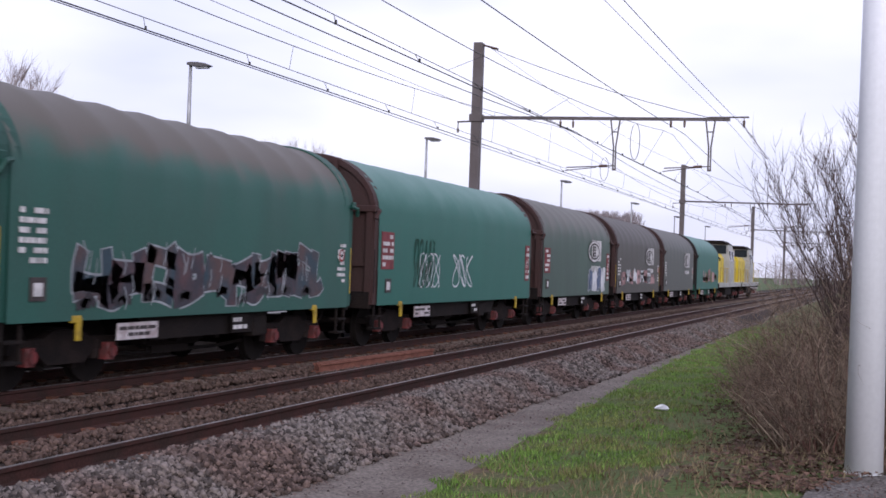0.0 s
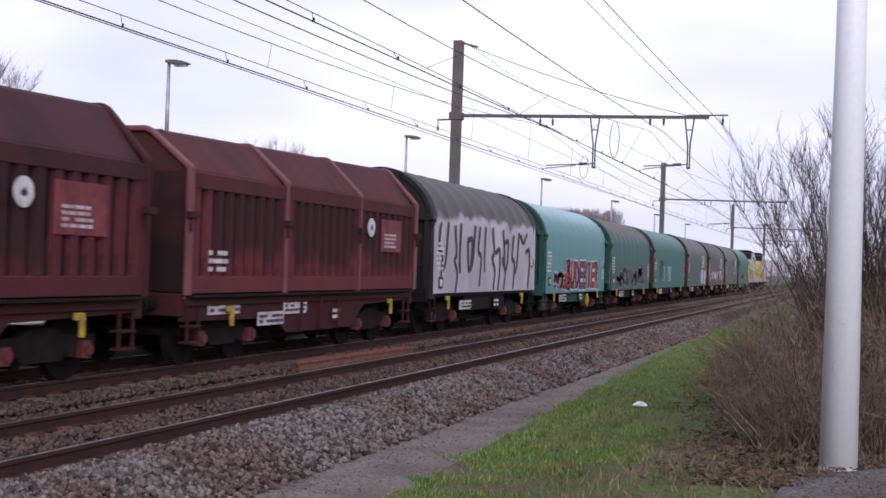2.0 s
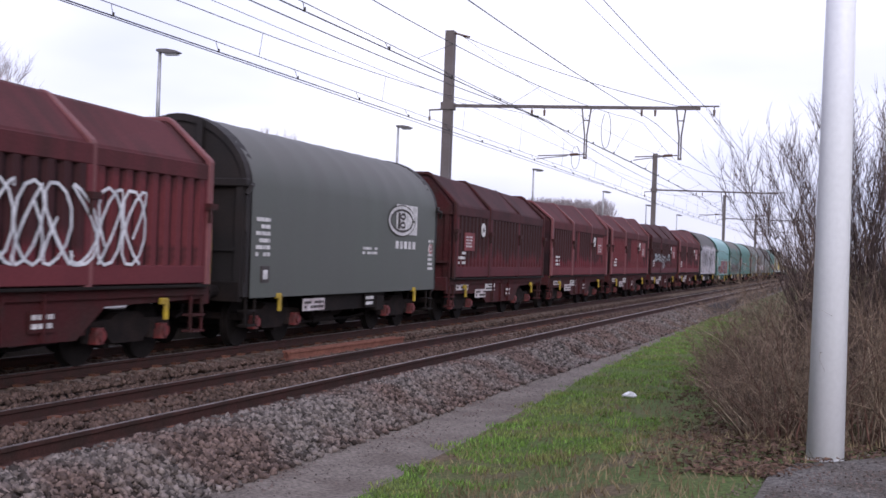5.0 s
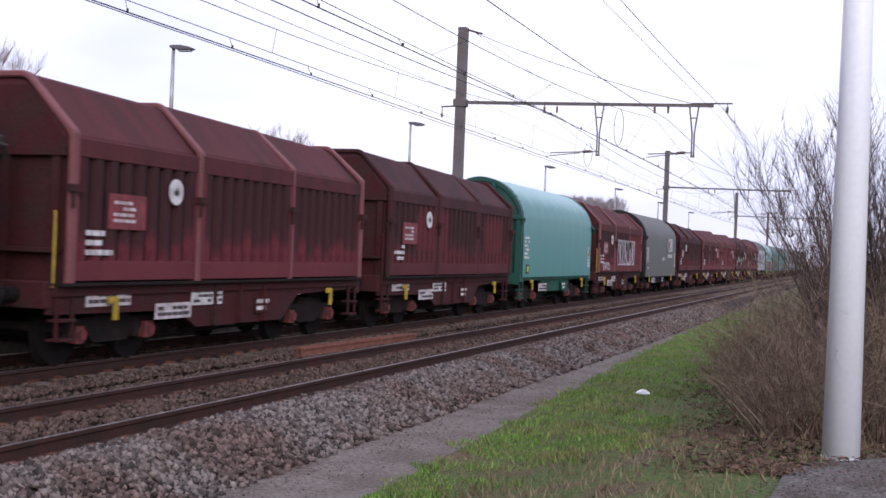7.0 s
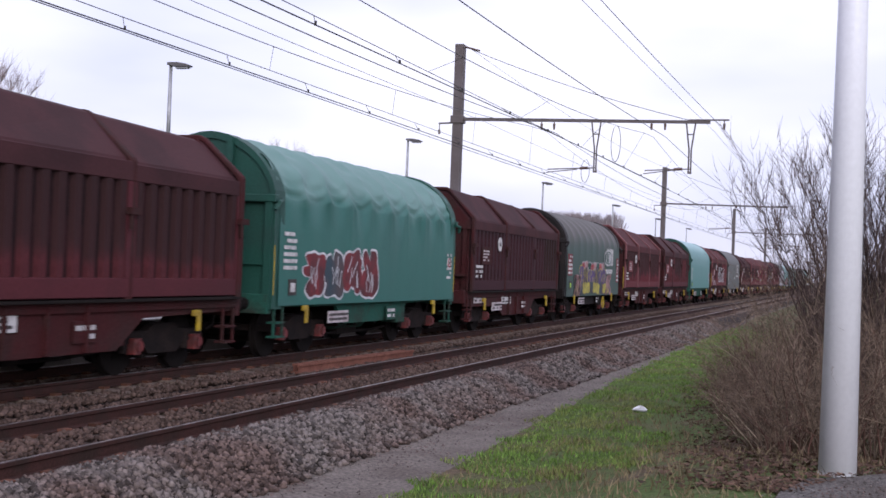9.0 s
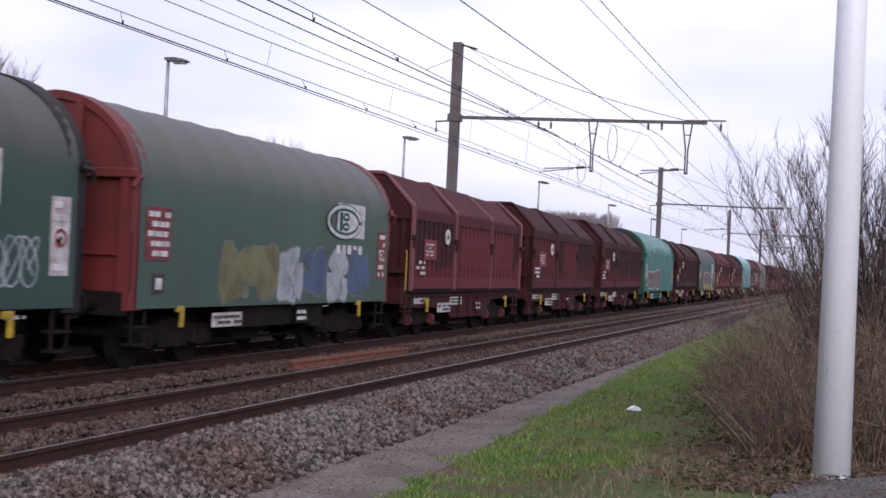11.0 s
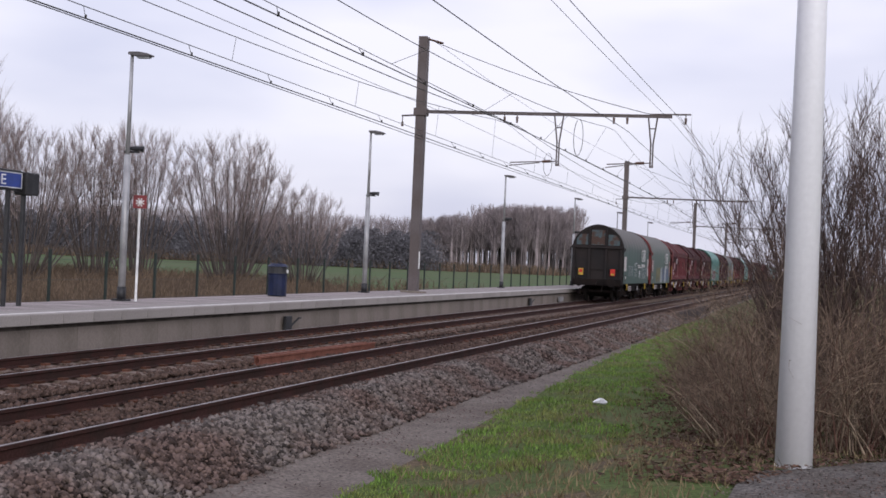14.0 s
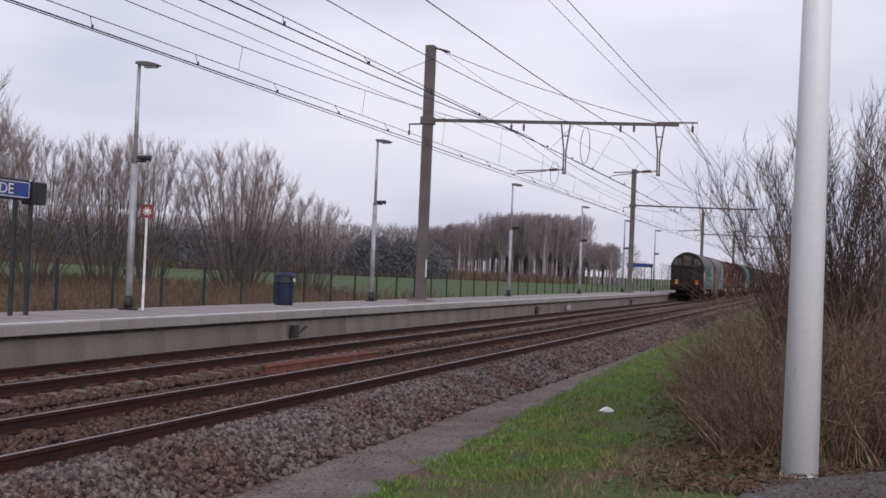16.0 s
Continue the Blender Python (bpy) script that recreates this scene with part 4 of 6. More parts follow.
def wheelset_mesh():
    g = G()
    n = 24
    for s in (-1, 1):
        for r, a, b in ((0.46, 0.70, 0.80), (0.49, 0.675, 0.705), (0.14, 0.66, 0.83)):
            g.tube([(s * a, 0, 0), (s * b, 0, 0)], r, n)
        for k in range(4):
            a = math.pi * k / 2
            g.tube([(s * 0.802, 0.2 * math.cos(a), 0.2 * math.sin(a)), (s * 0.808, 0.2 * math.cos(a), 0.2 * math.sin(a))], 0.05, 8)
    g.tube([(-0.95, 0, 0), (0.95, 0, 0)], 0.08, 10)
    return g.mesh("wheelset")


def axle_box_mesh():
    return G().box(-0.09, 0.09, -0.09, 0.09, -0.12, 0.12, 0.03).tube([(-0.1, 0, 0), (0.12, 0, 0)], 0.085, 12).mesh("axle_box")


def buffer_mesh():
    g = G().tube([(0, 0, 0), (0, 0.3, 0)], 0.11, 10).tube([(0, 0.3, 0), (0, 0.56, 0)], 0.075, 10)
    g.tube([(0, 0.56, 0), (0, 0.6, 0)], 0.23, 14)
    g.box(-0.17, 0.17, -0.03, 0.02, -0.17, 0.17)
    return g.mesh("buffer")


def running_gear(t, L, umat, red_boxes=True):
    piv = L / 2 - 2.55
    for s in (-1, 1):
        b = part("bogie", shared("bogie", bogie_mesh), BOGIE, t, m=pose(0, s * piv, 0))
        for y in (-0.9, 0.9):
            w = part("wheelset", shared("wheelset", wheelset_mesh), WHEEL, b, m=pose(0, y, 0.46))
            WHEELS.append((w, y))
            for e in (-1, 1):
                part("axle_box", shared("axbox%d" % red_boxes, axle_box_mesh), AXBOX if red_boxes else BOGIE, b, m=pose(e * 1.1, y, 0.46))
        for e in (-1, 1):
            part("buffer", shared("buffer", buffer_mesh), U_DARK, t, m=pose(e * 0.875, s * (L / 2 - 0.6), 1.04, 0, 0, 0 if s > 0 else 180))
        part("coupling", G().tube([(0, s * (L / 2 - 0.5), 1.0), (0, s * (L / 2 - 0.2), 0.9), (0, s * (L / 2 - 0.02), 0.95)], 0.045, 6), U_DARK, t)
        part("headstock", G().box(-1.35, 1.35, s * (L / 2 - 0.62) - 0.09, s * (L / 2 - 0.62) + 0.09, 0.86, 1.22), umat, t, bevel=0.015)
        part("brake_hose", G().tube([(0.35, s * (L / 2 - 0.5), 0.95), (0.35, s * (L / 2 - 0.35), 0.62), (0.32, s * (L / 2 - 0.18), 0.55)], 0.025, 5), U_DARK, t)


def under_gear(t, L, deep):
    """Centre sill, brake rigging and tie rods that fill the space between the bogies."""
    a = L / 2 - 3.6
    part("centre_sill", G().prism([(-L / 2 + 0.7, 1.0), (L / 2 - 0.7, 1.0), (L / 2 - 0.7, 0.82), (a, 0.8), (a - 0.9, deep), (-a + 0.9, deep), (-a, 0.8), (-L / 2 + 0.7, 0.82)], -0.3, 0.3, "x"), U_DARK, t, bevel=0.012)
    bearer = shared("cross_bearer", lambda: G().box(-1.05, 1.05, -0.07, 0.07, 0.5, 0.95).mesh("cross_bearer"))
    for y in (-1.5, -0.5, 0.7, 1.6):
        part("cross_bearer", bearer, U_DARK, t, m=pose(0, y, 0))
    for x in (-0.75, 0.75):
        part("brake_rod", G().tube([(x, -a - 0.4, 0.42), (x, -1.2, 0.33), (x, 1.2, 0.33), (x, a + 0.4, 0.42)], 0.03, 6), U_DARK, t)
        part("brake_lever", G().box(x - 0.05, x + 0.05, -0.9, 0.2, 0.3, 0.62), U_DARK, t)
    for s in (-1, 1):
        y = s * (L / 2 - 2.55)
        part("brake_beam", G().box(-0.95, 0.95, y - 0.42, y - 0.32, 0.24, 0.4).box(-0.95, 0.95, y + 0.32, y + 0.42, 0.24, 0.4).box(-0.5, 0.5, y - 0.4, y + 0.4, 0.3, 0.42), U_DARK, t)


def bars(g, x, y0, y1, z0, z1, rows, rng, fill=0.8):
    """Illegible lines of writing as plain bars on a side."""
    h = (z1 - z0) / rows
    for i in range(rows):
        y = y0
        while y < y1 - 0.03:
            w = min(rng.uniform(0.06, 0.22), y1 - y)
            if rng.random() < fill:
                g.box(x - 0.006, x + 0.006, y, y + w, z0 + i * h + h * 0.22, z0 + i * h + h * 0.78)
            y += w + 0.035
    return g


def plate(t, name, material, x, y0, y1, z0, z1, label="", lines=0, ink=None, seed=1, th=0.012):
    p = part(name, G().box(x - th, x + th, y0, y1, z0, z1), material, t, label)
    if lines:
        tagged(part("writing", bars(G(), x + th + 0.004, y0 + 0.04, y1 - 0.04, z0 + 0.03, z1 - 0.03, lines, random.Random(seed)), ink or LETTER, p), kind="stuff")
    return p


def disc_sign(t, x, y, z, r=0.16):
    p = part("round_sign", G().ring((x, y, z), 0.0, r, 1, 20, 0.02), LETTER, t, "round white sign")
    if r < 0.15:
        part("sign_mark", G().ring((x + 0.022, y, z), r * 0.7, r * 0.98, 1, 16, 0.006), P_RED, p, "red ring")
    part("sign_mark", G().box(x + 0.02, x + 0.028, y - r * 0.35, y + r * 0.3, z - r * 0.2, z + r * 0.12).box(x + 0.02, x + 0.0285, y - r * 0.1, y + r * 0.1, z - r * 0.3, z + r * 0.3), INK, p)


def side_gear(t, umat, L, seed, panel=PANEL, wheel=False):
    """Levers, boxes and plates along the side sill."""
    rng = random.Random(seed)
    for s in (-1, 1):
        y = s * (L / 2 - 2.05 - rng.uniform(0, 0.3))
        part("lever", G().box(1.40, 1.45, y - 0.05, y + 0.05, 0.66, 0.98).box(1.38, 1.44, y - 0.16, y + 0.05, 0.9, 1.0), YELLOW, t, "yellow release lever", bevel=0.01)
        g = G()
        for z in (0.42, 0.68):
            g.box(1.22, 1.42, s * (L / 2 - 0.98) - 0.19, s * (L / 2 - 0.98) + 0.19, z, z + 0.035)
        for e in (-0.18, 0.18):
            g.box(1.34, 1.38, s * (L / 2 - 0.98) + e - 0.018, s * (L / 2 - 0.98) + e + 0.018, 0.42, 1.0)
        part("step", g, umat, t)
        part("handrail", G().tube([(1.36, s * (L / 2 - 0.68), 1.15), (1.40, s * (L / 2 - 0.64), 1.2), (1.40, s * (L / 2 - 0.64), 2.1), (1.36, s * (L / 2 - 0.68), 2.15)], 0.017, 6), YELLOW if seed % 3 == 0 else umat, t)
    plate(t, "data_plate", panel, 1.36, -L / 2 + 3.3, -L / 2 + 4.35, 0.62, 0.86, lines=2, ink=INK, seed=seed)
    plate(t, "brake_plate", umat, 1.36, 0.6, 1.15, 0.6, 0.9, lines=2, seed=seed + 1)
    part("air_tank", G().tube([(0.7, -1.1, 0.6), (0.7, 0.5, 0.6)], 0.2, 12), umat, t)
    part("brake_box", G().box(0.9, 1.3, 1.5, 2.0, 0.5, 0.85), umat, t, bevel=0.02)
    if wheel:
        h = part("hand_wheel", G().ring((1.40, 1.9, 0.62), 0.2, 0.25, 1, 18, 0.03), YELLOW, t, "yellow hand brake wheel")
        part("spoke", G().box(1.41, 1.43, 1.69, 2.11, 0.6, 0.64).box(1.41, 1.43, 1.88, 1.92, 0.41, 0.83), YELLOW, h)


def stroke(g, pts, w, x):
    """A flat sprayed stroke on the side of a wagon: a band of width w round a line of (y, z) points."""
    P = [Vector((a, b)) for a, b in pts]
    L_, R_ = [], []
    for i, p in enumerate(P):
        d = (P[min(i + 1, len(P) - 1)] - P[max(i - 1, 0)]).normalized()
        nrm = Vector((-d.y, d.x)) * w / 2
        L_.append(p + nrm)
        R_.append(p - nrm)
    if len(P) > 1:
        e = (P[-1] - P[-2]).normalized() * w * 0.3
        L_[-1] += e
        R_[-1] += e
        b = (P[0] - P[1]).normalized() * w * 0.3
        L_[0] += b
        R_[0] += b
    n = len(P)
    vs = [(x, p.x, p.y) for p in L_] + [(x, p.x, p.y) for p in R_]
    g.add(vs, [(i, n + i, n + i + 1, i + 1) for i in range(n - 1)])


def mark_strokes(rng):
    """Strokes of one chunky unreadable mark in a unit square: slanted bars, hooks and bows."""
    out = []
    xs = (0.14, 0.84) if rng.random() < 0.75 else (0.18, 0.5, 0.86)
    for x in xs:
        b = rng.uniform(-0.16, 0.16)
        h0, h1 = rng.choice((0.0, 0.0, 0.35)), rng.choice((1.0, 1.0, 0.7))
        out.append([(x, h0), (x + b * 0.6, (h0 + h1) / 2), (x + rng.uniform(-0.1, 0.1), h1)])
    for i in range(2):
        z = rng.choice((0.08, 0.3, 0.55, 0.75, 0.95))
        out.append([(0.12, z + rng.uniform(-0.2, 0.2)), (0.5, z + rng.uniform(-0.12, 0.12)), (0.86, z + rng.uniform(-0.2, 0.2))])
    if rng.random() < 0.5:
        out.append([(0.8, 0.2), (1.05, rng.uniform(-0.05, 0.1)), (1.2, rng.uniform(0.05, 0.25))])
    return out


def graffiti(t, y0, y1, z0, z1, n, fills, outline, seed, x=1.432, fat=0.36, halo=0.07, label="", lean=0.1):
    """A sprayed piece: chunky unreadable marks with an outline, in thin layers of paint."""
    rng = random.Random(seed)
    w = (y1 - y0) / n
    for i in range(n):
        zz0, zz1 = z0 + rng.uniform(0, 0.14) * (z1 - z0), z1 - rng.uniform(0, 0.2) * (z1 - z0)
        ya = y0 + i * w
        k = rng.uniform(-lean, lean) + 0.06
        out, ins = G(), G()
        f = min(fat * w, 0.34)
        for st in mark_strokes(rng):
            pts = [(ya + w * (-0.03 + 1.06 * a + k * b), zz0 + f / 2 + (zz1 - zz0 - f) * b) for a, b in st]
            q = []
            for a, b, c in zip(pts, pts[1:], pts[2:]):
                q = [tuple((1 - u) ** 2 * a[j] + 2 * u * (1 - u) * b[j] + u * u * c[j] for j in (0, 1)) for u in [v / 6 for v in range(7)]]
            ff = f * rng.uniform(0.8, 1.2)
            if outline:
                stroke(out, q, ff + halo * 2, x + 0.0006 * (i % 3))
            stroke(ins, q, ff, x + 0.004 + 0.0006 * (i % 5))
        m = fills[i % len(fills)]
        if outline:
            p = tagged(part("graffiti", out, outline, t, label), kind="stuff")
            tagged(part("graffiti_fill", ins, m, p), kind="stuff")
            lines, dark = G(), G()
            for j in range(3):
                zc = zz0 + (zz1 - zz0) * rng.uniform(0.15, 0.85)
                yc = ya + w * rng.uniform(0.2, 0.7)
                stroke(lines, [(yc, zc - 0.16 * (zz1 - zz0)), (yc + 0.06 * w, zc), (yc + rng.uniform(-0.1, 0.2) * w, zc + 0.2 * (zz1 - zz0))], max(0.022, halo * 0.55), x + 0.0085)
            for j in range(2):
                yc = ya + w * rng.uniform(0.1, 0.6)
                stroke(dark, [(yc, zz0 + f * 0.4), (yc + 0.15 * w, zz0 + f * rng.uniform(0.5, 0.9)), (yc + 0.3 * w, zz0 + f * 0.5)], f * 0.45, x + 0.0075)
            tagged(part("graffiti_line", lines, outline, p), kind="stuff")
            tagged(part("graffiti_shade", dark, P_BLACK, p), kind="stuff")
        else:
            tagged(part("graffiti", ins, m, t, label), kind="stuff")


def blob(rng, w, h):
    """A rounded, notched outline like one fat sprayed mark, w wide and h high, round its middle."""
    n = 44
    notch = [(rng.uniform(0, 6.28), rng.uniform(0.12, 0.26), rng.uniform(0.3, 0.55)) for _ in range(rng.choice((2, 3, 3)))]
    ph = [rng.uniform(0, 6.28) for _ in range(3)]
    out = []
    for i in range(n):
        a = 2 * math.pi * i / n
        c, s_ = math.cos(a), math.sin(a)
        r = 1 / (abs(c) ** 4.5 + abs(s_) ** 4.5) ** (1 / 4.5)
        r *= 1 + 0.06 * math.sin(3 * a + ph[0]) + 0.05 * math.sin(5 * a + ph[1]) + 0.03 * math.sin(9 * a + ph[2])
        for na, nw, nd in notch:
            d = abs((a - na + math.pi) % (2 * math.pi) - math.pi)
            r *= 1 - nd * max(0.0, 1 - d / nw)
        out.append((c * r * w / 2, s_ * r * h / 2))
    return out


def fan(g, pts, yc, zc, x, grow_=0.0):
    vs = [(x, yc, zc)]
    for p in pts:
        m = math.hypot(*p) or 1
        vs.append((x, yc + p[0] * (1 + grow_ / m), zc + p[1] * (1 + grow_ / m)))
    n = len(pts)
    return g.add(vs, [(0, 1 + i, 1 + (i + 1) % n) for i in range(n)])


def bubble(t, y0, y1, z0, z1, n, fills, outline, seed, x=1.432, halo=0.07, label="", shade=None, lines=3):
    """A sprayed piece of fat rounded marks: pale edge, coloured inside, a few inner strokes."""
    rng = random.Random(seed)
    w = (y1 - y0) / n
    for i in range(n):
        yc, zc = y0 + w * (i + 0.5), (z0 + z1) / 2 + rng.uniform(-0.05, 0.05) * (z1 - z0)
        ww, hh = w * rng.uniform(1.0, 1.18), (z1 - z0) * rng.uniform(0.82, 1.0)
        pts = blob(rng, ww - 2 * halo, hh - 2 * halo)
        e = 0.0008 * (i % 3)
        p = part("graffiti", fan(G(), pts, yc, zc, x + e, halo), outline, t, label)
        part("graffiti_fill", fan(G(), pts, yc, zc, x + 0.004 + e), fills[i % len(fills)], p)
        if shade:
            low = [(a * 0.9, b * 0.5 - hh * 0.17) for a, b in pts]
            part("graffiti_shade", fan(G(), low, yc, zc, x + 0.006 + e), shade, p)
        for j in range(lines):
            a, b = yc + ww * rng.uniform(-0.28, 0.28), zc + hh * rng.uniform(-0.25, 0.25)
            g = G()
            stroke(g, [(a + rng.uniform(-0.12, 0.12) * ww, b - 0.17 * hh), (a, b), (a + rng.uniform(-0.15, 0.15) * ww, b + 0.17 * hh)], max(0.025, halo * 0.6), x + 0.0085)
            part("graffiti_line", g, outline, p)


def block_letters(t, text, y0, y1, z0, z1, fills, outline, x=1.434, fat=0.06, halo=0.05, label=""):
    """Fat sprayed capitals side by side, swollen along their edges, each with a pale rim."""
    w = (y1 - y0) / len(text)
    for i, ch in enumerate(text):
        cu = bpy.data.curves.new("letter", "FONT")
        cu.body, cu.size = ch, 1.0
        tmp = bpy.data.objects.new("letter", cu)
        scene.collection.objects.link(tmp)
        me = bpy.data.meshes.new_from_object(tmp)
        bpy.data.objects.remove(tmp)
        co = np.empty(3 * len(me.vertices), np.float32)
        me.vertices.foreach_get("co", co)
        co = co.reshape(-1, 3)
        lo, hi = co.min(0), co.max(0)
        u = (co - (lo + hi) / 2) / np.maximum(hi - lo, 0.3)
        yy = y0 + w * (i + 0.5) + u[:, 0] * (w - 2 * fat) + 0.06 * math.sin(2.3 * i) * u[:, 1]
        zz = (z0 + z1) / 2 + u[:, 1] * (z1 - z0 - 2 * fat - 2 * halo) * (1 + 0.05 * math.cos(1.7 * i))
        count = collections.Counter(tuple(sorted(e)) for p in me.polygons for e in p.edge_keys)
        rims, body = G(), G()
        lift = 0.0008 * (i % 3)
        for (a, b), c in count.items():
            if c == 1:
                seg = [(float(yy[a]), float(zz[a])), (float(yy[b]), float(zz[b]))]
                stroke(rims, seg, 2 * (fat + halo), x + lift)
                stroke(body, seg, 2 * fat, x + 0.004 + lift)
        body.add([(x + 0.005 + lift, float(a), float(b)) for a, b in zip(yy, zz)], [tuple(p.vertices) for p in me.polygons])
        bpy.data.meshes.remove(me)
        p = tagged(part("graffiti", rims, outline, t, label), kind="stuff")
        tagged(part("graffiti_fill", body, fills[i % len(fills)], p), kind="stuff")


def jagged_lines(t, y0, y1, z0, z1, n, material, seed, x=1.434, wd=0.085, label=""):
    """Large sprayed marks of angular black lines, open and far apart."""
    rng = random.Random(seed)
    w = (y1 - y0) / n
    kinds = ([(0.0, 0.92), (0.35, 0.74), (0.75, 0.95)], [(0.3, 0.95), (0.1, 0.55), (0.48, 0.5), (0.3, 0.02)], [(0.62, 1.0), (0.55, 0.5), (0.6, 0.28)], [(0.2, 1.0), (0.4, 0.55), (0.15, 0.5), (0.5, 0.3), (0.35, 0.0)],
             [(0.3, 0.75), (0.75, 0.8), (0.62, 0.35), (0.42, 0.3), (0.3, 0.75)], [(0.95, 1.0), (0.8, 0.42), (0.6, 0.3)], [(0.5, 0.62), (0.92, 0.7), (0.98, 0.38), (0.8, 0.0)])
    for i in range(n):
        for k in ((1, 5), (3, 2), (4, 5), (1, 2), (3, 6), (4, 3), (5, 1), (0, 6))[i % 8]:
            dy, dz, e = rng.uniform(-0.1, 0.1), rng.uniform(-0.04, 0.04), rng.uniform(0.85, 1.1)
            g = G()
            pts = [(y0 + w * (i + a * e + dy), z0 + (z1 - z0) * min(1, max(0, b + dz))) for a, b in kinds[k]]
            fine = [(a[0] + (b[0] - a[0]) * u / 4, a[1] + (b[1] - a[1]) * u / 4) for a, b in zip(pts, pts[1:]) for u in range(4)] + [pts[-1]]
            soft = [tuple((fine[max(m - 1, 0)][c] + fine[m][c] + fine[min(m + 1, len(fine) - 1)][c]) / 3 for c in (0, 1)) for m in range(len(fine))]
            stroke(g, soft, wd * rng.uniform(0.85, 1.2), x + 0.001 * k)
            part("graffiti", g, material, t, label)


def scribble(t, y0, y1, z0, z1, material, seed, x=1.432, n=5, w=0.03):
    rng = random.Random(seed)
    g = G()
    for i in range(n):
        a = y0 + (y1 - y0) * i / n
        d, bend = (y1 - y0) / n, rng.uniform(1.1, 1.8)
        pts = [(a + d * (0.5 + 0.5 * math.sin(2.1 * k + seed + i)), z0 + (z1 - z0) * (0.5 + 0.5 * math.sin(bend * k + i))) for k in [0.3 * q for q in range(22)]]
        stroke(g, pts, w, x)
    tagged(part("sprayed_tag", g, material, t, "sprayed scribble"), kind="stuff")


def logo(t, y, z, s=1.0, x=1.434, ink=None):
    """The operator's badge, as plain shapes: a white panel with a wide oval ring."""
    p = part("badge", G().box(x - 0.004, x + 0.003, y - 0.62 * s, y + 0.86 * s, z - 0.34 * s, z + 0.36 * s), LETTER, t, "white panel badge with an oval ring")
    yc, zc = y - 0.25 * s, z - 0.02 * s
    oval = lambda ry, rz: [(yc + ry * s * math.cos(a), zc + rz * s * math.sin(a)) for a in [2 * math.pi * k / 28 for k in range(29)]]
    g = G()
    stroke(g, oval(0.86, 0.315), 0.09 * s, x + 0.007)
    part("oval", g, LETTER, p)
    g2 = G()
    stroke(g2, oval(0.76, 0.25), 0.055 * s, x + 0.011)
    stroke(g2, oval(0.93, 0.36), 0.022 * s, x + 0.0105)
    g2.box(x + 0.008, x + 0.012, yc - 0.28 * s, yc - 0.12 * s, zc - 0.19 * s, zc + 0.19 * s)
    for dz in (-0.1, 0.1):
        stroke(g2, [(yc + 0.06 * s + 0.15 * s * math.cos(q), zc + dz * s + 0.06 * s * math.sin(q)) for q in [2 * math.pi * k / 14 for k in range(15)]], 0.06 * s, x + 0.0115)
    part("ring_mark", g2, ink or E_GREEN, p)
    g3 = G()
    for i in range(5):
        a = y - 0.62 * s + 0.3 * s * i
        g3.box(x - 0.003, x + 0.003, a, a + 0.19 * s, z - 0.68 * s, z - 0.5 * s)
    tagged(part("badge_lettering", g3, LETTER, p), kind="stuff")


SH, TOP, FL = 2.95, 4.17, 0.93  # shoulder, crown and lower edge of the hoods
CROWN = {5: 4.11, 6: 4.11, 7: 4.15, 8: 4.21, 16: 4.20, 19: 4.11, 26: 4.19}  # wagons whose hood stands higher or lower
HEM = {8: 1.08, 16: 1.09, 21: 1.01, 25: 0.97, 26: 1.02}


def arch(hw, sh, top, n=14):
    """Half-round outline from one shoulder over the crown to the other."""
    out = []
    for i in range(n + 1):
        a = math.pi * i / n
        c, s = math.cos(a), math.sin(a)
        out.append((hw * math.copysign(abs(c) ** 1.1, c), sh + (top - sh) * abs(s) ** 1.1))
    return out


def tarp_mesh(L, sag_depth, wrinkle, seed):
    low, top = HEM.get(seed, FL), CROWN.get(seed, TOP)
    yl = L / 2 - 0.8
    ny, hoops = (163 if wrinkle else 73), 9
    prof = [(1.43, low), (1.43, 1.4), (1.425, 1.9), (1.42, 2.4)] + arch(1.415, SH, top, 60 if wrinkle else 18) + [(-1.42, 2.4), (-1.425, 1.9), (-1.43, 1.4), (-1.43, low)]
    vs = []
    for j in range(ny):
        u = j / (ny - 1)
        y = -yl + 2 * yl * u
        dip = abs(math.sin(math.pi * u * hoops))
        for i, (x, z) in enumerate(prof):
            k = smooth(2.3, 3.4, z)
            d = sag_depth * dip * k + 0.006 * noise.noise((x * 2, y * 2, z * 2 + seed))
            if wrinkle and 2.7 < z < 4.0:
                wave = noise.noise((x, y * 1.3, seed))
                for zc, amp in ((3.42, 0.26), (3.2, 0.3), (2.98, 0.2)):
                    e = (z - zc + 0.16 * dip + 0.12 * wave) / 0.055
                    d += wrinkle * amp * math.exp(-e * e) * (0.4 + 0.6 * dip)
                d += wrinkle * 0.35 * noise.noise((x * 1.5, y * 1.8, z * 3.5 + seed))
            if z < 1.3:
                d -= 0.003 * math.sin(y * 2.4 + seed)
            nx, nz = (x / 1.43, 0) if z <= SH else (x / 1.43, (z - SH) / (top - SH))
            m = math.hypot(nx, nz) or 1
            vs.append((x - d * nx / m, y, z - d * nz / m))
    w = len(prof)
    fs = [(j * w + i, j * w + i + 1, (j + 1) * w + i + 1, (j + 1) * w + i) for j in range(ny - 1) for i in range(w - 1)]
    return fast_mesh("tarp_hood", vs, fs, True)


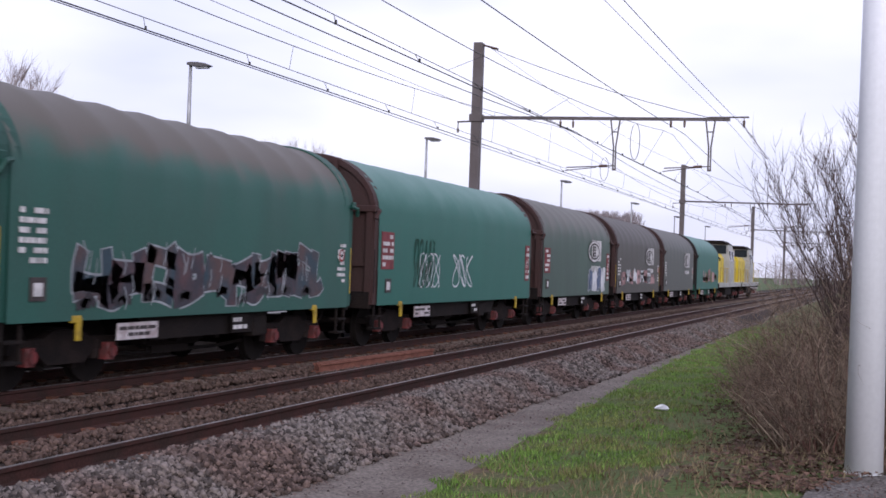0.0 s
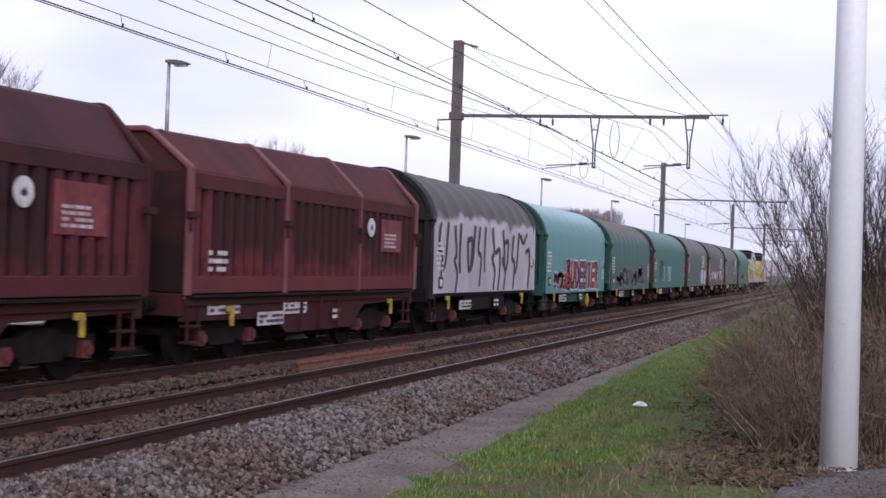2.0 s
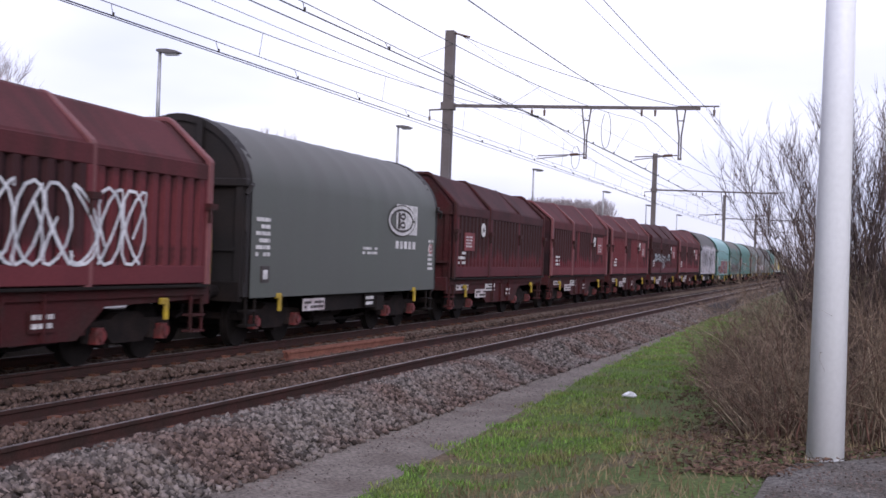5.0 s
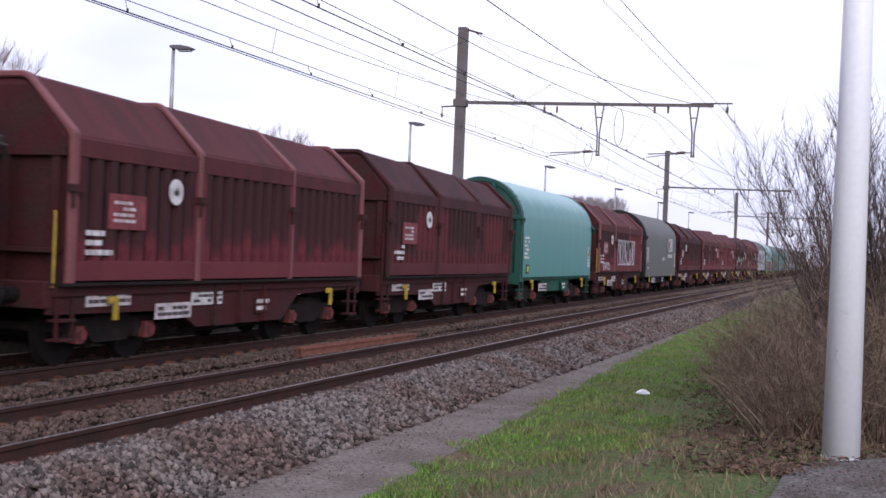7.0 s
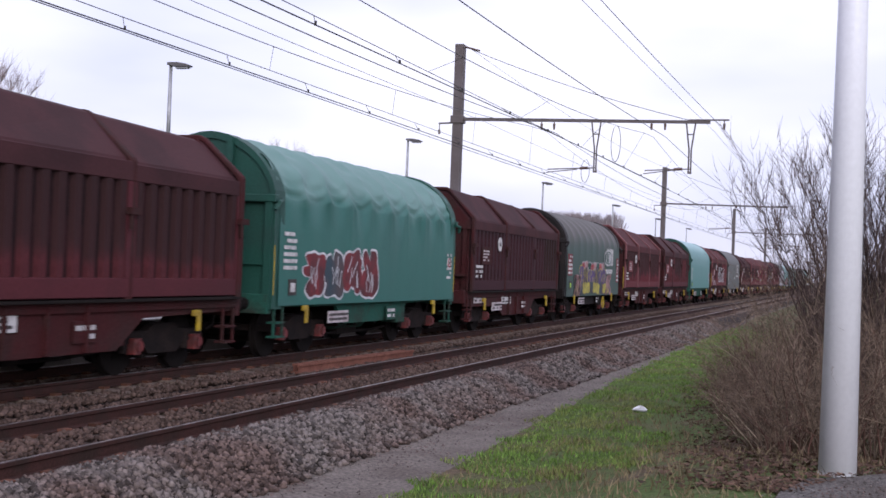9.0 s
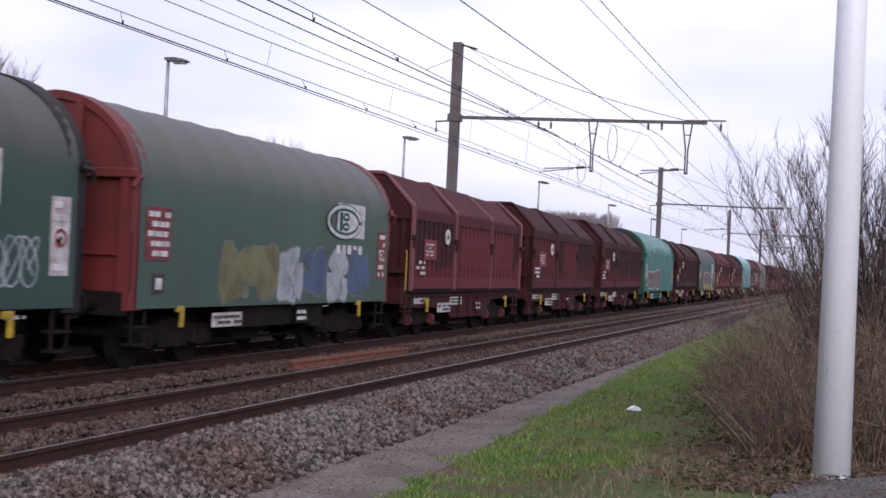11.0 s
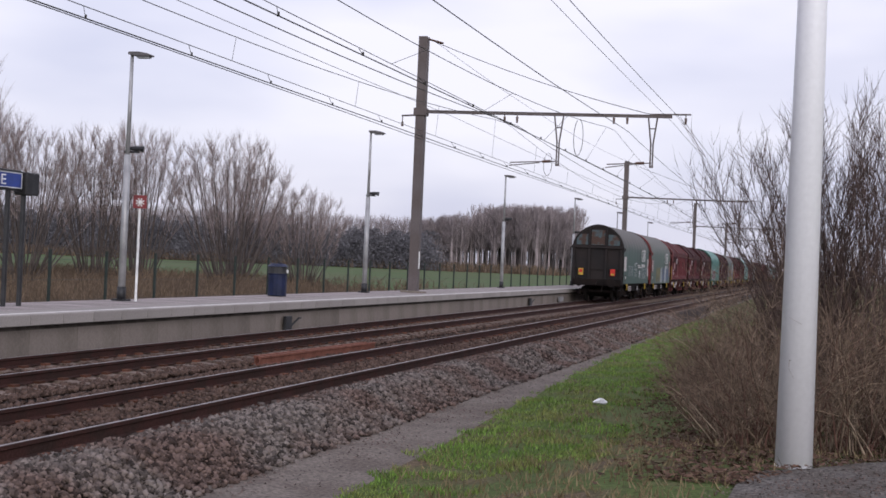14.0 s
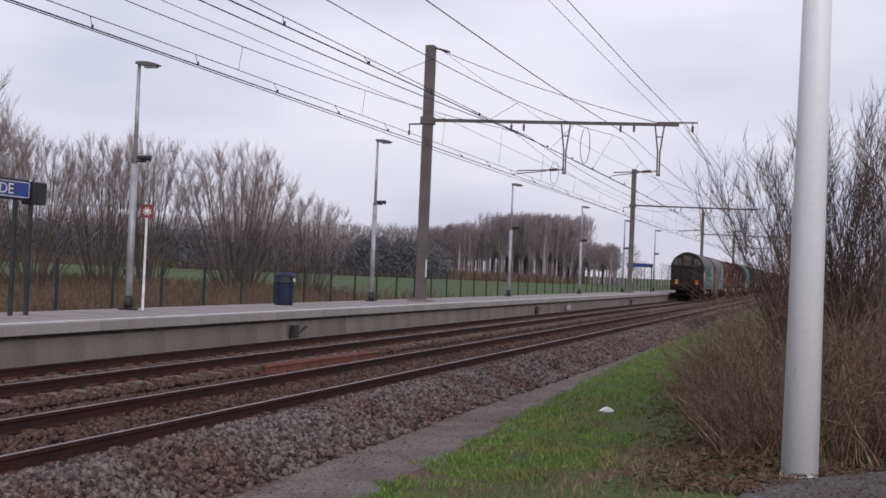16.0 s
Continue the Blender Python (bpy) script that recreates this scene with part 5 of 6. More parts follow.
def end_frame(t, L, s, emat, top):
    """The end wall of a tarpaulin wagon with its arch rim and stanchions."""
    y = s * (L / 2 - 0.68)
    outer = [(1.39, 0.95)] + arch(1.39, SH, top - 0.03, 16) + [(-1.39, 0.95)]
    w = part("end_wall", G().prism(outer, y - 0.02, y + 0.02), emat, t)
    # rim: a band that follows the outline, deep along the track
    ro = [(1.405, 0.95)] + arch(1.405, SH, top + 0.012, 20) + [(-1.405, 0.95)]
    ri = [(1.31, 0.95)] + arch(1.31, SH, top - 0.12, 20) + [(-1.31, 0.95)]
    n = len(ro)
    ya, yb = y - s * 0.33, y + s * 0.08
    vs = [(p[0], yy, p[1]) for yy in (ya, yb) for pr in (ro, ri) for p in pr]
    fs = []
    for i in range(n - 1):
        fs += [(i, i + 1, 2 * n + i + 1, 2 * n + i), (n + i, 3 * n + i, 3 * n + i + 1, n + i + 1), (2 * n + i, 2 * n + i + 1, 3 * n + i + 1, 3 * n + i), (i, n + i, n + i + 1, i + 1)]
    part("rim", G().add(vs, fs), emat, w)
    g = G()
    for x in (-0.46, 0.46):
        g.box(x - 0.06, x + 0.06, min(y, y + s * 0.13), max(y, y + s * 0.13), 0.95, SH + (top - SH) * 0.9)
    for x in (-1.3, 1.3):
        g.box(x - 0.07, x + 0.07, min(y, y + s * 0.14), max(y, y + s * 0.14), 0.95, SH + 0.05)
    part("stanchion", g, emat, w)
    part("cross_rail", G().box(-1.44, 1.44, min(y, y + s * 0.17), max(y, y + s * 0.17), SH - 0.06, SH + 0.08), emat, w, bevel=0.015)
    part("lower_rail", G().box(-1.36, 1.36, min(y, y + s * 0.1), max(y, y + s * 0.1), 1.75, 1.83), emat, w)
    for e in (-1, 1):
        part("latch", G().tube([(e * 1.44, y - s * 0.1, SH - 0.02), (e * 1.5, y + s * 0.1, SH - 0.06), (e * 1.46, y + s * 0.17, SH - 0.2)], 0.04, 6), emat, w)
    return w


def tarp_wagon(k, L, tmat, emat, umat, label, sag_depth=0.03, wrinkle=0.0, boxes=True, wheel=False):
    t = thing("freight_wagon", label, "wagon", "wagons of the train")
    part("tarp_hood", tarp_mesh(L, sag_depth, wrinkle, k), tmat, t, "sliding tarpaulin hood")
    part("floor", G().box(-1.38, 1.38, -L / 2 + 0.7, L / 2 - 0.7, 1.0, 1.13), umat, t)
    for s in (-1, 1):
        end_frame(t, L, s, emat, CROWN.get(k, TOP))
        part("side_sill", G().prism([(-L / 2 + 0.65, 1.13), (L / 2 - 0.65, 1.13), (L / 2 - 0.65, 0.98), (L / 2 - 3.9, 0.95), (L / 2 - 4.3, 0.58), (-L / 2 + 4.3, 0.58), (-L / 2 + 3.9, 0.95), (-L / 2 + 0.65, 0.98)], s * 1.24 - 0.04, s * 1.24 + 0.04, "x"), umat, t)
    running_gear(t, L, umat, boxes)
    under_gear(t, L, 0.4)
    side_gear(t, umat, L, k, wheel=wheel)
    return t


def front_marks(t, L, k, bg=None, tag=None):
    """Stencilled writing at both ends of the side."""
    rng = random.Random(k)
    yl = L / 2 - 0.92
    x = 1.438
    if bg:
        plate(t, "stencil_plate", bg, x - 0.008, -yl + 0.05, -yl + 0.75, 1.7, 2.5, lines=5, seed=k)
        plate(t, "stencil_plate", bg, x - 0.008, yl - 0.45, yl - 0.05, 1.45, 2.5, lines=6, seed=k + 7)
    else:
        tagged(part("stencil", bars(G(), x, -yl + 0.06, -yl + 0.62, 1.65, 2.4, 6, rng), LETTER, t), kind="stuff")
        tagged(part("stencil", bars(G(), x, yl - 0.42, yl - 0.06, 1.4, 2.2, 7, rng, 0.7), LETTER, t), kind="stuff")
    disc_sign(t, x - 0.006, yl - 0.27, 1.95, 0.13)
    q = plate(t, "tag_frame", INK, x, -yl + 0.3, -yl + 0.62, 1.2, 1.5)
    part("tag", G().box(x + 0.012, x + 0.02, -yl + 0.36, -yl + 0.54, 1.26, 1.43), tag or LETTER, q)


def hood_profile(hw, sh, top, zb):
    return [(hw, zb), (hw, sh), (hw * 0.985, sh + 0.05), (0.7, top - 0.05), (0.6, top), (-0.6, top), (-0.7, top - 0.05), (-hw * 0.985, sh + 0.05), (-hw, sh), (-hw, zb)]


def steel_wagon(k, L, hmat, label, rim=None, roof=None, flip=False):
    """A wagon with three telescoping ribbed steel hoods and a bevelled roof."""
    t = thing("freight_wagon", label, "wagon", "wagons of the train")
    rim = rim or RIM_RED
    roof = roof or R_RED
    band = {H_RED: B_RED, H_RED_OLD: B_OLD, H_BROWN: B_BROWN}[hmat]
    ya, yb = (-L / 2 + 0.98, L / 2 - 0.78) if flip else (-L / 2 + 0.66, L / 2 - 0.62)
    cuts = [ya + (yb - ya) * i / 3 for i in range(4)]
    tops = (4.0, 3.98, 3.9) if flip else (3.9, 3.97, 4.02)  # the sections slide over one another
    zb, sh = 1.24, 3.16
    for i in range(3):
        a, b = cuts[i], cuts[i + 1]
        big = 0.03 if i == 1 else 0.0
        hw = 1.345 + big
        h = part("hood", G().box(-hw, hw, a, b, zb, sh + big), SOOT_SHADE, t, "ribbed steel hood section")
        # roof: bevelled, dropping a little towards the rear
        pa, pb = [hood_profile(hw, sh + big, tops[i] + d, sh + big) for d in ((0.02, -0.05) if flip else (-0.05, 0.02))]
        pa, pb = pa[1:-1], pb[1:-1]
        n = len(pa)
        part("roof", G().add([(p[0], a, p[1]) for p in pa] + [(p[0], b, p[1]) for p in pb], [tuple(range(n)), tuple(range(n, 2 * n))[::-1]] + [(j, n + j, n + j + 1, j + 1) for j in range(n - 1)]), roof, h, "sloping roof plates")
        m = 9
        for j in range(m):
            y = a + 0.25 + (b - a - 0.5) * j / (m - 1)
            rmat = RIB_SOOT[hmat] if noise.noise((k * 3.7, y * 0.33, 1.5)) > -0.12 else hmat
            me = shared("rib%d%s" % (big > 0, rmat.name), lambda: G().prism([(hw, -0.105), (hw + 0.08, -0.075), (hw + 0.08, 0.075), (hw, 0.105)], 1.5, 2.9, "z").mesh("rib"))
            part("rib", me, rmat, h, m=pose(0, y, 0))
        for s in (-1, 1):
            x0, x1 = sorted((s * hw, s * (hw + 0.085)))
            part("lower_band", G().box(x0, x1, a + 0.02, b - 0.02, zb - 0.02, 1.5), band, h, bevel=0.012)
            part("eaves_band", G().box(x0, x1, a + 0.02, b - 0.02, 2.9, sh + big), roof, h, bevel=0.012)
            part("edge_band", G().box(x0, x1, a + 0.02, a + 0.14, 1.5, 2.9), band, h)
            part("edge_band", G().box(x0, x1, b - 0.14, b - 0.02, 1.5, 2.9), band, h)
    for j, y in enumerate(cuts):
        top = tops[min(j, 2)] + 0.045 if flip else tops[max(j - 1, 0)] + (0.05 if j else -0.02)
        o, q = hood_profile(1.455, sh + 0.04, top, 1.2), hood_profile(1.37, sh, top - 0.09, 1.2)
        n = len(o)
        y0, y1 = y - 0.085, y + 0.085
        vs = [(p[0], yy, p[1]) for yy in (y0, y1) for pr in (o, q) for p in pr]
        fs = []
        for i in range(n - 1):
            fs += [(i, i + 1, 2 * n + i + 1, 2 * n + i), (n + i, 3 * n + i, 3 * n + i + 1, n + i + 1), (2 * n + i, 2 * n + i + 1, 3 * n + i + 1, 3 * n + i), (i, n + i, n + i + 1, i + 1)]
        part("rim", G().add(vs, fs), rim, t, "raised rim between hood sections", bevel=0.02)
        part("catch", G().box(1.44, 1.54, y - 0.16, y + 0.1, 2.42, 2.52).tube([(1.5, y - 0.1, 2.47), (1.5, y - 0.1, 2.2)], 0.03, 6), U_RED, t)
    for s in (-1, 1):
        y = s * (L / 2 - 1.0)
        e = part("end_wall", G().prism([(1.3, 1.0), (1.3, 3.1), (0.66, 3.86), (-0.66, 3.86), (-1.3, 3.1), (-1.3, 1.0)], y - 0.03, y + 0.03), U_RED, t)
        for x in (-1.2, -0.4, 0.4, 1.2):
            part("stanchion", G().box(x - 0.06, x + 0.06, min(y, y + s * 0.12), max(y, y + s * 0.12), 1.0, 3.0), U_RED, e)
        part("cross_rail", G().box(-1.36, 1.36, min(y, y + s * 0.15), max(y, y + s * 0.15), 2.9, 3.02), U_RED, e)
        part("end_step", G().box(-1.3, 1.3, min(y, y + s * 0.25), max(y, y + s * 0.25), 1.6, 1.66), U_RED, e)
    part("floor", G().box(-1.38, 1.38, -L / 2 + 0.7, L / 2 - 0.7, 1.02, 1.2), U_RED, t)
    part("running_rail", G().box(1.38, 1.5, -L / 2 + 0.75, L / 2 - 0.75, 1.16, 1.2), U_DARK, t)
    for s in (-1, 1):
        part("side_sill", G().prism([(-L / 2 + 0.65, 1.16), (L / 2 - 0.65, 1.16), (L / 2 - 0.65, 0.96), (L / 2 - 3.6, 0.9), (L / 2 - 4.3, 0.45), (-L / 2 + 4.6, 0.45), (-L / 2 + 4.0, 0.74), (-L / 2 + 0.65, 0.78)], s * 1.3 - 0.03, s * 1.3 + 0.03, "x"), U_RED, t)
    for y in (-0.9, 0.0, 0.9):
        part("sill_web", G().box(1.33, 1.40, y - 0.03, y + 0.03, 0.47, 1.12), U_RED, t)
    running_gear(t, L, U_RED, True)
    under_gear(t, L, 0.45)
    side_gear(t, U_RED, L, k)
    plate(t, "sill_plate", PANEL, 1.345, -L / 2 + 1.5, -L / 2 + 2.6, 0.86, 1.1, lines=2, ink=INK, seed=k)
    plate(t, "white_plate", LETTER, 1.345, -L / 2 + 4.4, -L / 2 + 5.4, 0.8, 1.1, lines=3, ink=INK, seed=k + 2)
    return t


def steel_marks(t, L, flip, seed, material):
    """Writing panel and round sign on a steel hood; flip puts them by the rear end."""
    f = -1 if flip else 1
    yc = f * (L / 2 - 2.3)
    z = 1.95 if flip else 2.05
    w = 0.48 if flip else 0.62
    p = part("writing_panel", G().box(1.425, 1.445, yc - w, yc + w, z, z + (0.5 if flip else 0.72)), material, t, "flat red panel with small writing")
    tagged(part("writing", bars(G(), 1.448, yc - w * 0.75, yc + w * 0.4, z + 0.08, z + 0.42, 4, random.Random(seed), 0.9), PANEL, p), kind="stuff")
    disc_sign(t, 1.445, f * (L / 2 - 3.6), 2.56, 0.2)
    tagged(part("stencil", bars(G(), 1.434, -L / 2 + 1.3, -L / 2 + 1.95, 1.55, 1.95, 3, random.Random(seed)), LETTER, t), kind="stuff")


LEN = {5: 13.96}
wl_ = lambda k: LEN.get(k, 12.04)


def place(t, k):
    """Remember how far the middle of wagon k runs behind the head of the wagons."""
    ANIM.append((t, sum(wl_(j) for j in range(1, k)) + wl_(k) / 2))


def build_train():
    L = 12.04
    # tarpaulin wagons next to the engines
    t = tarp_wagon(1, L, T_GREEN, E_DARK, U_GREEN, "freight wagon with a faded green tarpaulin and small sprayed marks", 0.008)
    graffiti(t, -2.5, 4.2, 1.3, 2.2, 6, [P_PINK, P_OLIVE], None, 11, fat=0.25)
    place(t, 1)
    for k, tm, lab in ((2, T_GREY, "freight wagon with a grey tarpaulin and white badge"), (3, T_BROWN, "freight wagon with a brown-grey tarpaulin, badge and sprayed marks"), (4, T_GREYGREEN, "freight wagon with a dirty grey-green tarpaulin, badge and blue spray paint")):
        t = tarp_wagon(k, L, tm, E_BROWN, U_DARK, lab, 0.02)
        front_marks(t, L, k, PANEL_RED if k == 4 else None)
        logo(t, 2.6, 2.55, 1.1, ink=INK)
        if k == 3:
            graffiti(t, -4.2, 3.6, 1.25, 2.0, 9, [P_PINK, P_WHITE], None, 31, fat=0.25)
        if k == 4:
            bubble(t, 1.4, 4.4, 1.0, 1.95, 4, [P_BLUE, P_WHITE], P_WHITE, 41, halo=0.03)
        place(t, k)
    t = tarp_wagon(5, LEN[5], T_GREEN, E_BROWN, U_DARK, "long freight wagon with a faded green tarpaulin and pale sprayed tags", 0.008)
    front_marks(t, LEN[5], 5, PANEL_RED)
    scribble(t, -4.0, -2.6, 1.3, 2.4, U_GREEN, 5, w=0.05)
    scribble(t, -3.6, -2.2, 1.3, 2.1, P_WHITE, 6, n=3, w=0.035)
    scribble(t, -1.2, 0.4, 1.3, 2.1, P_WHITE, 8, n=3, w=0.04)
    place(t, 5)
    t = tarp_wagon(6, L, T_BROWNROOF, E_GREEN, U_DARK, "freight wagon, green tarpaulin with a dirty brown roof and blue-grey graffiti", 0.035)
    front_marks(t, L, 6)
    graffiti(t, -3.9, 3.7, 1.0, 2.06, 9, [P_NAVY, P_RUSTY], P_GREYWHITE, 66, fat=0.34, halo=0.032, label="dark blue and brown graffiti with a pale outline", lean=0.06)
    place(t, 6)
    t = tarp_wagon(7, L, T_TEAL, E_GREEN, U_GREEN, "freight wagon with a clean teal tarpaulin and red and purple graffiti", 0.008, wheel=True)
    front_marks(t, L, 7)
    block_letters(t, "BUDEBIER", -2.1, 3.9, 1.0, 2.16, [P_RED, P_RED, P_RED, P_PURPLE, P_ORANGE, P_DKRED, P_ORANGE, P_ORANGE], P_WHITE, fat=0.08, halo=0.045, label="red, purple and orange sprayed capitals with a white edge")
    graffiti(t, -4.0, -2.1, 1.02, 1.75, 3, [P_ORANGE, P_DKRED], P_WHITE, 75, fat=0.3, halo=0.05)
    place(t, 7)
    t = tarp_wagon(8, L, T_SILVER, E_DARK, U_DARK, "freight wagon sprayed silver with large black-lined graffiti, dark roof", 0.05)
    jagged_lines(t, -5.0, 4.5, 1.1, 2.95, 8, P_BLACK, 83, wd=0.14, label="large angular black graffiti lines on silver")
    front_marks(t, L, 8)
    place(t, 8)
    # steel hood wagons
    reds = {9: (H_RED, "red steel-hooded freight wagon with soot-dark ribs", False), 10: (H_RED_OLD, "dark red steel-hooded freight wagon with pale sprayed letters", False),
            11: (H_RED, "faded red steel-hooded freight wagon", False), 12: (H_RED, "faded red steel-hooded freight wagon with soot stains", False), 13: (H_RED_OLD, "dark red steel-hooded freight wagon", True),
            15: (H_RED, "red steel-hooded freight wagon with white sprayed tags", True), 17: (H_RED_OLD, "dark brown-red steel-hooded freight wagon", True),
            18: (H_RED, "red steel-hooded freight wagon with soot-dark lower ribs", True), 20: (H_BROWN, "brown steel-hooded freight wagon", True),
            22: (H_RED_OLD, "dark red steel-hooded freight wagon with a pink panel", True), 23: (H_RED_OLD, "brown-red steel-hooded freight wagon", True), 24: (H_RED, "red steel-hooded freight wagon", True)}
    for k, (hm, lab, flip) in reds.items():
        t = steel_wagon(k, L, hm, lab, RIM_RED if hm is H_RED else U_RED, R_RED if hm is H_RED else R_DARK, flip)
        steel_marks(t, L, flip, k, PANEL_RED if hm is not H_BROWN else U_RED)
        if k == 10:
            graffiti(t, -4.5, -1.9, 1.8, 2.35, 4, [P_GREYWHITE], None, 101, x=1.47, fat=0.13, label="pale sprayed marks")
            graffiti(t, -1.5, -0.2, 1.4, 2.35, 2, [P_GREYWHITE], None, 102, x=1.47, fat=0.13, label="pale sprayed marks")
            graffiti(t, 0.3, 1.7, 1.85, 2.3, 2, [P_GREYWHITE], None, 103, x=1.47, fat=0.13, label="pale sprayed marks")
        if k == 15:
            scribble(t, -1.2, 3.2, 1.5, 2.6, P_WHITE, 151, x=1.47, n=7, w=0.05)
            scribble(t, -4.4, -2.9, 1.3, 1.6, P_WHITE, 152, x=1.47, n=4, w=0.03)
        place(t, k)
    t = tarp_wagon(14, L, T_GREY, E_DARK, U_DARK, "freight wagon with a plain grey tarpaulin and white badge", 0.012)
    front_marks(t, L, 14)
    logo(t, 2.9, 2.6, 1.0, ink=INK)
    tagged(part("stencil", bars(G(), 1.436, 0.2, 1.1, 1.75, 1.95, 2, random.Random(9)), LETTER, t), kind="stuff")
    place(t, 14)
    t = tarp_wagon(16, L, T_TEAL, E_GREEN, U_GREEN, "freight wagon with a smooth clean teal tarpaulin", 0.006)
    front_marks(t, L, 16, tag=GREEN_TAG)
    place(t, 16)
    t = tarp_wagon(19, L, T_DKGREEN, E_DARK, U_DARK, "freight wagon, green tarpaulin with grey roof, badge and yellow-purple graffiti", 0.045, wheel=True)
    front_marks(t, L, 19, PANEL_RED, GREEN_TAG)
    logo(t, 2.9, 2.5, 1.0)
    bubble(t, -3.0, 2.2, 1.2, 2.12, 7, [P_PURPLE, P_NAVY, P_PURPLE], P_YELLOW, 191, halo=0.05, label="purple and yellow graffiti", lines=4)
    bubble(t, -3.7, 2.9, 0.95, 1.5, 10, [P_YELLOW, P_NAVY, P_YELLOW], P_NAVY, 192, halo=0.03, x=1.442)
    scribble(t, -4.0, -2.8, 0.98, 1.7, P_PINK, 193, n=3, w=0.12, x=1.45)
    scribble(t, 2.3, 3.4, 0.98, 1.75, P_PINK, 194, n=2, w=0.12, x=1.45)
    bubble(t, -2.6, 1.9, 1.9, 2.28, 8, [P_RED, P_PINK, U_GREEN], P_WHITE, 195, halo=0.03, x=1.4285, lines=1)
    place(t, 19)
    t = tarp_wagon(21, L, T_MINT, E_GREEN, U_GREEN, "freight wagon with a wrinkled green tarpaulin and red graffiti", 0.06, 0.16)
    front_marks(t, L, 21)
    bubble(t, -4.1, -0.2, 1.04, 2.15, 4, [P_DKRED, P_NAVY, P_DKRED], P_WHITE, 211, halo=0.05, label="red and dark graffiti with white outline", lines=5)
    place(t, 21)
    t = tarp_wagon(25, L, T_GREYGREEN, E_RED, U_DARK, "freight wagon, grey-green tarpaulin with red ends, badge and faint graffiti", 0.02, boxes=False)
    front_marks(t, L, 25, PANEL_RED)
    logo(t, 2.9, 2.65, 1.0)
    bubble(t, -2.7, 4.1, 1.0, 2.1, 6, [P_OLIVE, P_OLIVE, P_GREYWHITE, P_BLUE, P_GREYWHITE, P_BLUE], P_FADED, 251, halo=0.04, label="faded olive, white and blue graffiti")
    place(t, 25)
    t = tarp_wagon(26, L, T_DKGREEN, E_DARK, U_DARK, "last freight wagon, dark green tarpaulin with badge and white tags", 0.025, boxes=False)
    front_marks(t, L, 26, PANEL)
    logo(t, 2.7, 2.65, 1.0)
    scribble(t, -3.4, -1.6, 1.45, 2.0, P_GREYWHITE, 261, n=5, w=0.03)
    scribble(t, -1.0, 0.0, 1.4, 2.2, P_WHITE, 262, n=2, w=0.025)
    scribble(t, 1.0, 1.5, 1.35, 1.75, P_WHITE, 263, n=2, w=0.06)
    scribble(t, 2.0, 4.4, 1.3, 1.95, P_GREYWHITE, 264, n=7, w=0.032)
    tagged(part("stencil", bars(G(), 1.436, 0.4, 1.9, 1.9, 2.12, 2, random.Random(19)), LETTER, t), kind="stuff")
    ye = -L / 2 + 0.68 - 0.16
    for x in (-0.87, 0.87):
        q = part("tail_plate", G().box(x - 0.13, x + 0.13, ye - 0.03, ye, 1.42, 1.78), REFLECT if x < 0 else LAMP_RED, t, "yellow and red tail board")
        part("tail_lens", G().box(x - 0.09, x + 0.09, ye - 0.045, ye - 0.03, 1.56 if x < 0 else 1.44, 1.72 if x < 0 else 1.54), LAMP_RED if x < 0 else REFLECT, q)
    UP = mat("end_panel_rusty", (0.06, 0.085, 0.095), 0.7, 0.15, 2.2, 20, 0.05, tint=(0.06, 0.03, 0.02), spread=0.9, lo=0.45, hi=0.55)
    for x0, x1, h in ((-1.18, -0.55, 0.8), (-0.38, 0.38, 1.12), (0.55, 1.18, 0.8)):
        part("upper_panel", G().box(x0, x1, ye + 0.1, ye + 0.135, SH + 0.12, SH + 0.1 + h * 0.75), UP, t, "weathered pale panel")
    place(t, 26)


build_train()

L_GREY = mat("engine_grey", (0.33, 0.33, 0.32), 0.5, 0.1, 1.2, 20, 0.03, tint=(0.24, 0.23, 0.21), spread=0.8)
L_YELLOW = mat("engine_yellow", (0.56, 0.42, 0.02), 0.5, 0.1, 1.2, 20, 0.03, tint=(0.36, 0.26, 0.03), spread=0.8)
L_GLASS = mat("cab_glass", (0.02, 0.025, 0.03), 0.1, 0.05, 2, 20, 0)


